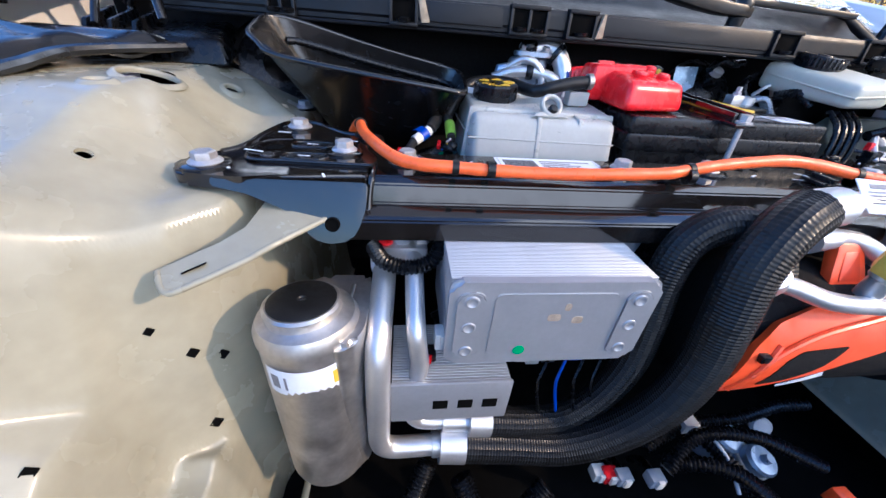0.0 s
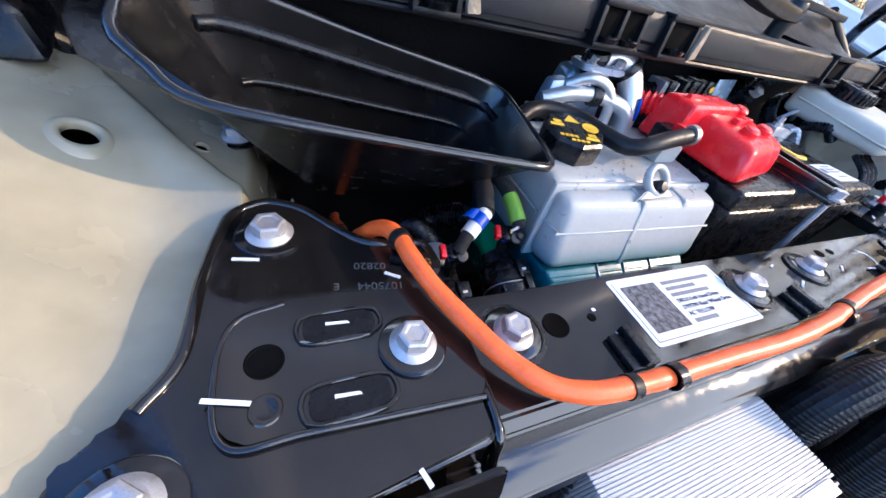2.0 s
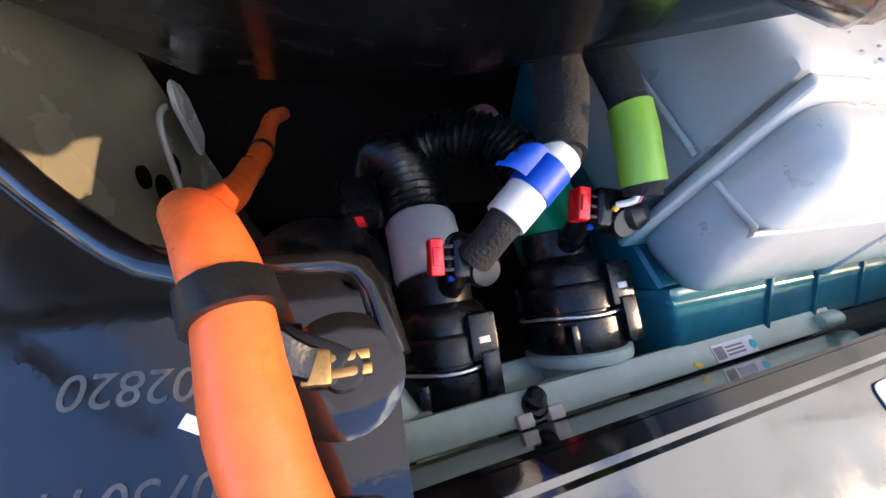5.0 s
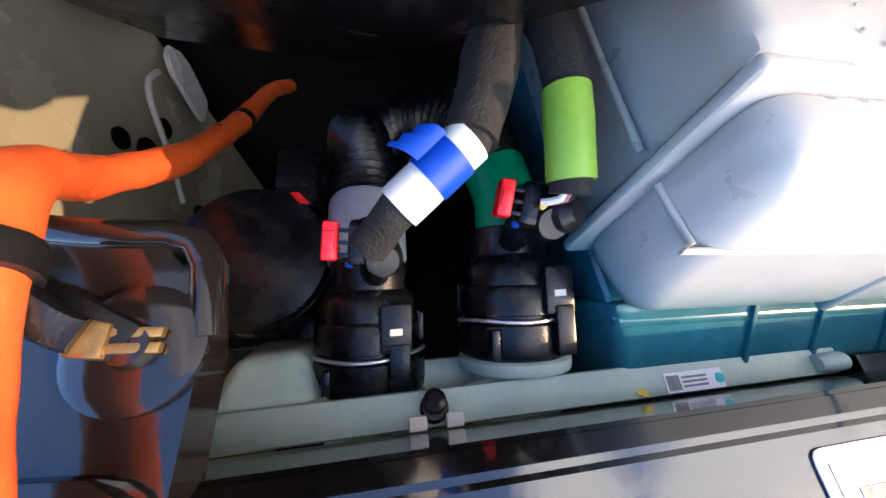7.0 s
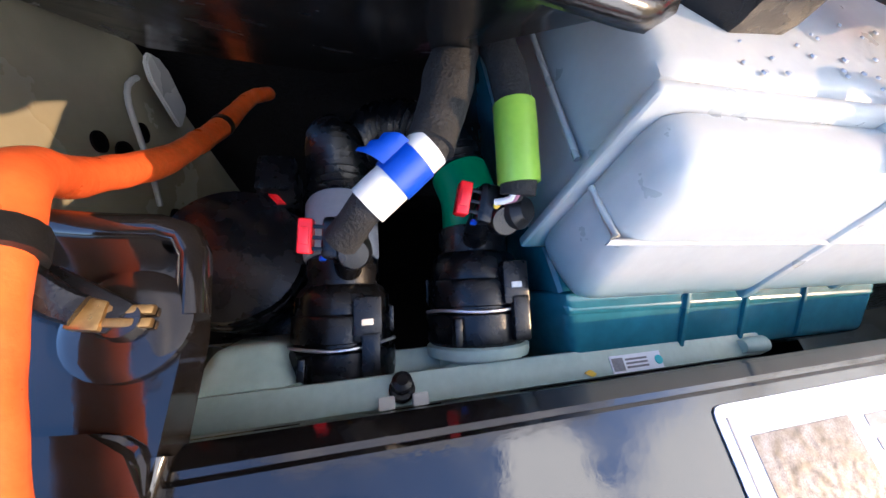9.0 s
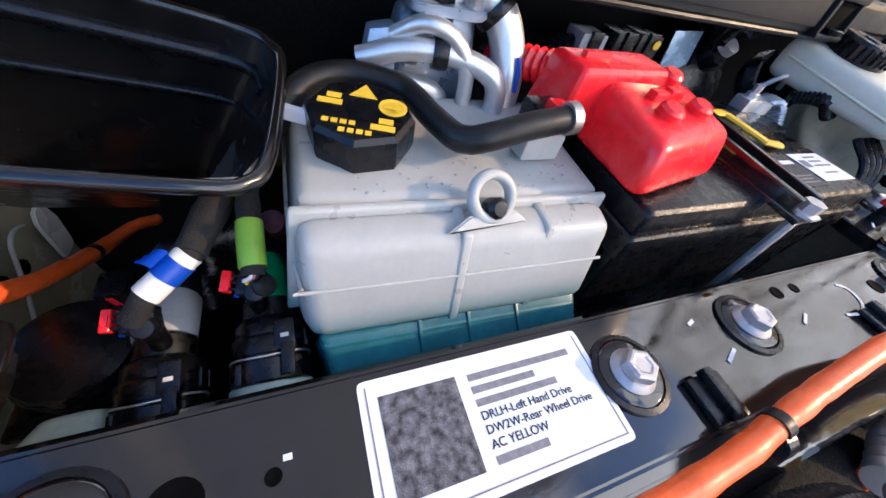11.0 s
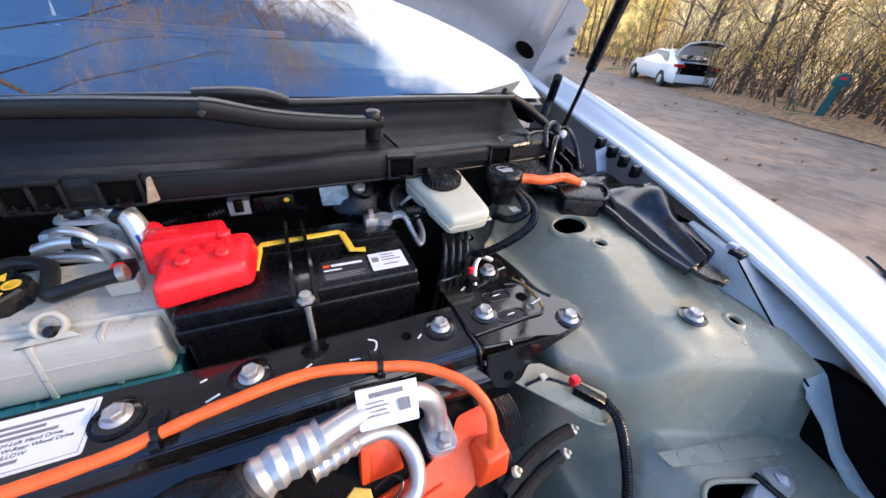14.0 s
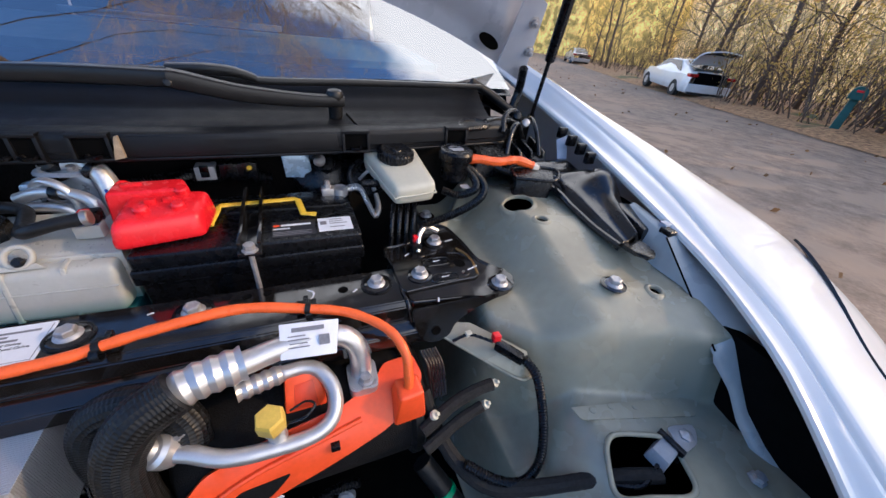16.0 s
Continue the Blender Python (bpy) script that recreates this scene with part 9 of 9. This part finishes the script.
def tree(x, y, h, r, lean, depth, leafy, gold):
    t = thing("tree", (x, y, ground_z(x, y)), "tall thin autumn tree with sparse leaves" if leafy else "bare-branched tree", "tree", "roadside trees")
    places = []
    bm = bmesh.new()
    base = Vector((x, y, ground_z(x, y) - 0.1))
    top = Vector((lean[0], lean[1], 1)).normalized()
    n = 8
    pts = [base + top * h * i / n + Vector((rng.uniform(-1, 1), rng.uniform(-1, 1), 0)) * r * 1.2 * (i > 0) for i in range(n + 1)]
    merge(bm, tube(pts, r, 8, 0.5, r_end=r * 0.3))
    part("trunk", bm, M_BARK, t, sharp=60)
    cb = bmesh.new()
    for i in range(2, n + 1):
        for _ in range(3):
            a = rng.uniform(0, 2 * math.pi)
            limb(cb, pts[i], Vector((math.cos(a), math.sin(a), rng.uniform(0.2, 0.8))), h * rng.uniform(0.14, 0.26), r * 0.32 * (1 - 0.5 * i / n), depth, places)
    part("branchwork", cb, M_BARK, t, "thin spreading limbs", 60)
    if leafy:
        me = leaf_mesh(rng.sample(places, min(len(places), leafy)), 4, 0.25, 0.055)
        me.materials.append(M_LEAFGOLD if gold else M_LEAF)
        me.transform(Matrix.Translation(-ORIGIN[t]))
        cr = new("crown", me)
        cr.parent = t
        tagged(cr, "sparse golden-brown leaves")
    return t


for i in range(26):
    u = 0.16 + 0.80 * i / 26 + rng.uniform(-0.01, 0.01)
    ex, ey = lerp_table([(k / (len(EDGE) - 1), *e) for k, e in enumerate(EDGE)], u)
    d = rng.choice((1.6, 3.0, 5.0, 7.5)) + rng.uniform(0, 1.5)
    tree(ex + 0.87 * d, ey - 0.49 * d, rng.uniform(9, 15), rng.uniform(0.05, 0.13), (rng.uniform(-0.12, 0.12), rng.uniform(-0.1, 0.1)), 1, 520, i > 13 or i % 3 == 0)

# undergrowth of thin stems and leaves behind the verge
thicket = bmesh.new()
spots = []
for i in range(1300):
    u = rng.uniform(0.10, 0.98)
    ex, ey = lerp_table([(k / (len(EDGE) - 1), *e) for k, e in enumerate(EDGE)], u)
    d = 1.2 + 14 * rng.random() ** 1.3
    x, y = ex + 0.87 * d, ey - 0.49 * d
    p = Vector((x, y, ground_z(x, y)))
    limb(thicket, p, Vector((rng.uniform(-0.5, 0.5), rng.uniform(-0.5, 0.5), 1)), rng.uniform(1.2, 3.6), rng.uniform(0.010, 0.030), 1 if i % 2 else 0, spots, 0.0, 3)
tm_ = finish(thicket, 60)
tm_.materials.append(M_BARK)
tagged(new("undergrowth_stems", tm_), "dense thicket of thin bare stems", "undergrowth", kind="stuff")
lm = leaf_mesh(rng.sample(spots, min(len(spots), 12000)), 4, 0.18, 0.045)
lm.materials.append(M_LEAF)
tagged(new("undergrowth_leaves", lm), "brown and golden leaves in the thicket", "undergrowth", kind="stuff")
back = sheet(lambda u, v: (lambda e: (e[0] + 0.87 * (17 + 3 * math.sin(u * 40)), e[1] - 0.49 * 17, ground_z(e[0] + 16, e[1] - 8) - 0.5 + (11.0 + 2.5 * noise.noise(Vector((u * 90, 0, 3)))) * v))(lerp_table([(k / (len(EDGE) - 1), *e) for k, e in enumerate(EDGE)], u)), 160, 12)
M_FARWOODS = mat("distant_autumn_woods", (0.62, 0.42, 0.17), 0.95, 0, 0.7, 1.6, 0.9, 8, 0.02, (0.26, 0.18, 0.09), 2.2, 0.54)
fw = M_FARWOODS.node_tree.nodes["Principled BSDF"]      # emission added to the backdrop in place of sunlight through the leaves
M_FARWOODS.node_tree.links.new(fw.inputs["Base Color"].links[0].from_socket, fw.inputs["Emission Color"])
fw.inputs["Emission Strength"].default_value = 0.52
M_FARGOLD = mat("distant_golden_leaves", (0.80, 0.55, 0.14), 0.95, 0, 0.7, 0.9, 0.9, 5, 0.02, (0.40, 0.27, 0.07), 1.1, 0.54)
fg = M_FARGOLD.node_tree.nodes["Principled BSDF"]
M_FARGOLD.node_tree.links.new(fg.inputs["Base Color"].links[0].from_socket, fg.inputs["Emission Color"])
# emission added here too, so the golden trees look sunlit
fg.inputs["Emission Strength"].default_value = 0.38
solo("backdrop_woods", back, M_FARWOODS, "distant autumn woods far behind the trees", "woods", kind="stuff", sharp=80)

end_woods = sheet(lambda u, v: (66 - 60 * u, 42 + 38 * u + 2 * math.sin(u * 31), -2.0 + (13.0 + 4.0 * noise.noise(Vector((u * 26, 0, 7)))) * v), 90, 10)
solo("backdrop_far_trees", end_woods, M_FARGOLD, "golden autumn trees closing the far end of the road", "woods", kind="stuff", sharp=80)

# leaves lying on the road
lv = leaf_mesh([Vector((x, y, ground_z(x, y) + 0.028)) for x, y in ((rng.uniform(2, 22), rng.uniform(0, 22)) for _ in range(300))], 1, 0.005, 0.045)
lv.materials.append(M_LEAFDRY)
tagged(new("fallen_leaves", lv), "fallen brown leaves scattered on the road", "leaves", kind="stuff")

# the bare tree that overhangs the car
over = thing("tree", (-5.5, 5.0, ground_z(-5.5, 5.0)), "bare tree whose branches hang over the car", "tree")
ob_ = bmesh.new()
merge(ob_, tube([(-5.5, 5.0, 0), (-5.4, 4.8, 2.5), (-5.2, 4.6, 5.5), (-4.9, 4.2, 8.5), (-4.6, 4.0, 11)], 0.20, 10, 0.5, r_end=0.02))
part("trunk", ob_, M_BARK, over, sharp=60)
oc = bmesh.new()
twigs = []
for p, d, l, r in (((-5.2, 4.6, 5.5), (0.85, 0.0, 0.35), 4.5, 0.020), ((-5.0, 4.4, 7.0), (0.9, 0.25, 0.2), 4.5, 0.020), ((-4.9, 4.2, 8.0), (0.8, 0.1, 0.1), 5.0, 0.019), ((-4.8, 4.1, 9.0), (0.9, 0.3, 0.15), 5.0, 0.018), ((-4.7, 4.0, 10.0), (0.9, 0.5, 0.1), 5.0, 0.018)):
    limb(oc, Vector(p), Vector(d), l, r, 5, twigs, 0.03, 5)
merge(oc, tube([(-5.1, 4.5, 6.2), (-3.2, 5.3, 6.0), (-1.4, 5.5, 5.4), (0.2, 5.2, 5.0), (1.6, 4.8, 4.9)], 0.022, 8, 0.3, r_end=0.010))
fine = bmesh.new()
for p, d, l, r in (((-0.9, 5.4, 5.2), (-0.1, -1, 0.05), 2.4, 0.026), ((-0.2, 5.3, 5.1), (-0.15, -1, 0.10), 2.8, 0.036), ((0.3, 5.2, 5.0), (-0.05, -1, 0.12), 2.6, 0.032), ((0.8, 5.0, 4.95), (0.0, -1, 0.12), 2.3, 0.030), ((1.3, 4.9, 4.9), (0.1, -1, 0.10), 2.2, 0.026), ((-1.8, 5.4, 5.6), (-0.2, -1, -0.05), 2.6, 0.030)):
    limb(fine, Vector(p), Vector(d), l * 0.66, r * 0.50, 4, twigs, -0.04, 5, 6, 0.85)
part("twig_spray", fine, M_TWIG, over, "fine hanging twigs in a sunlit brown", 60)
part("branchwork", oc, M_BARK, over, "spreading bare limbs and twigs", 60)
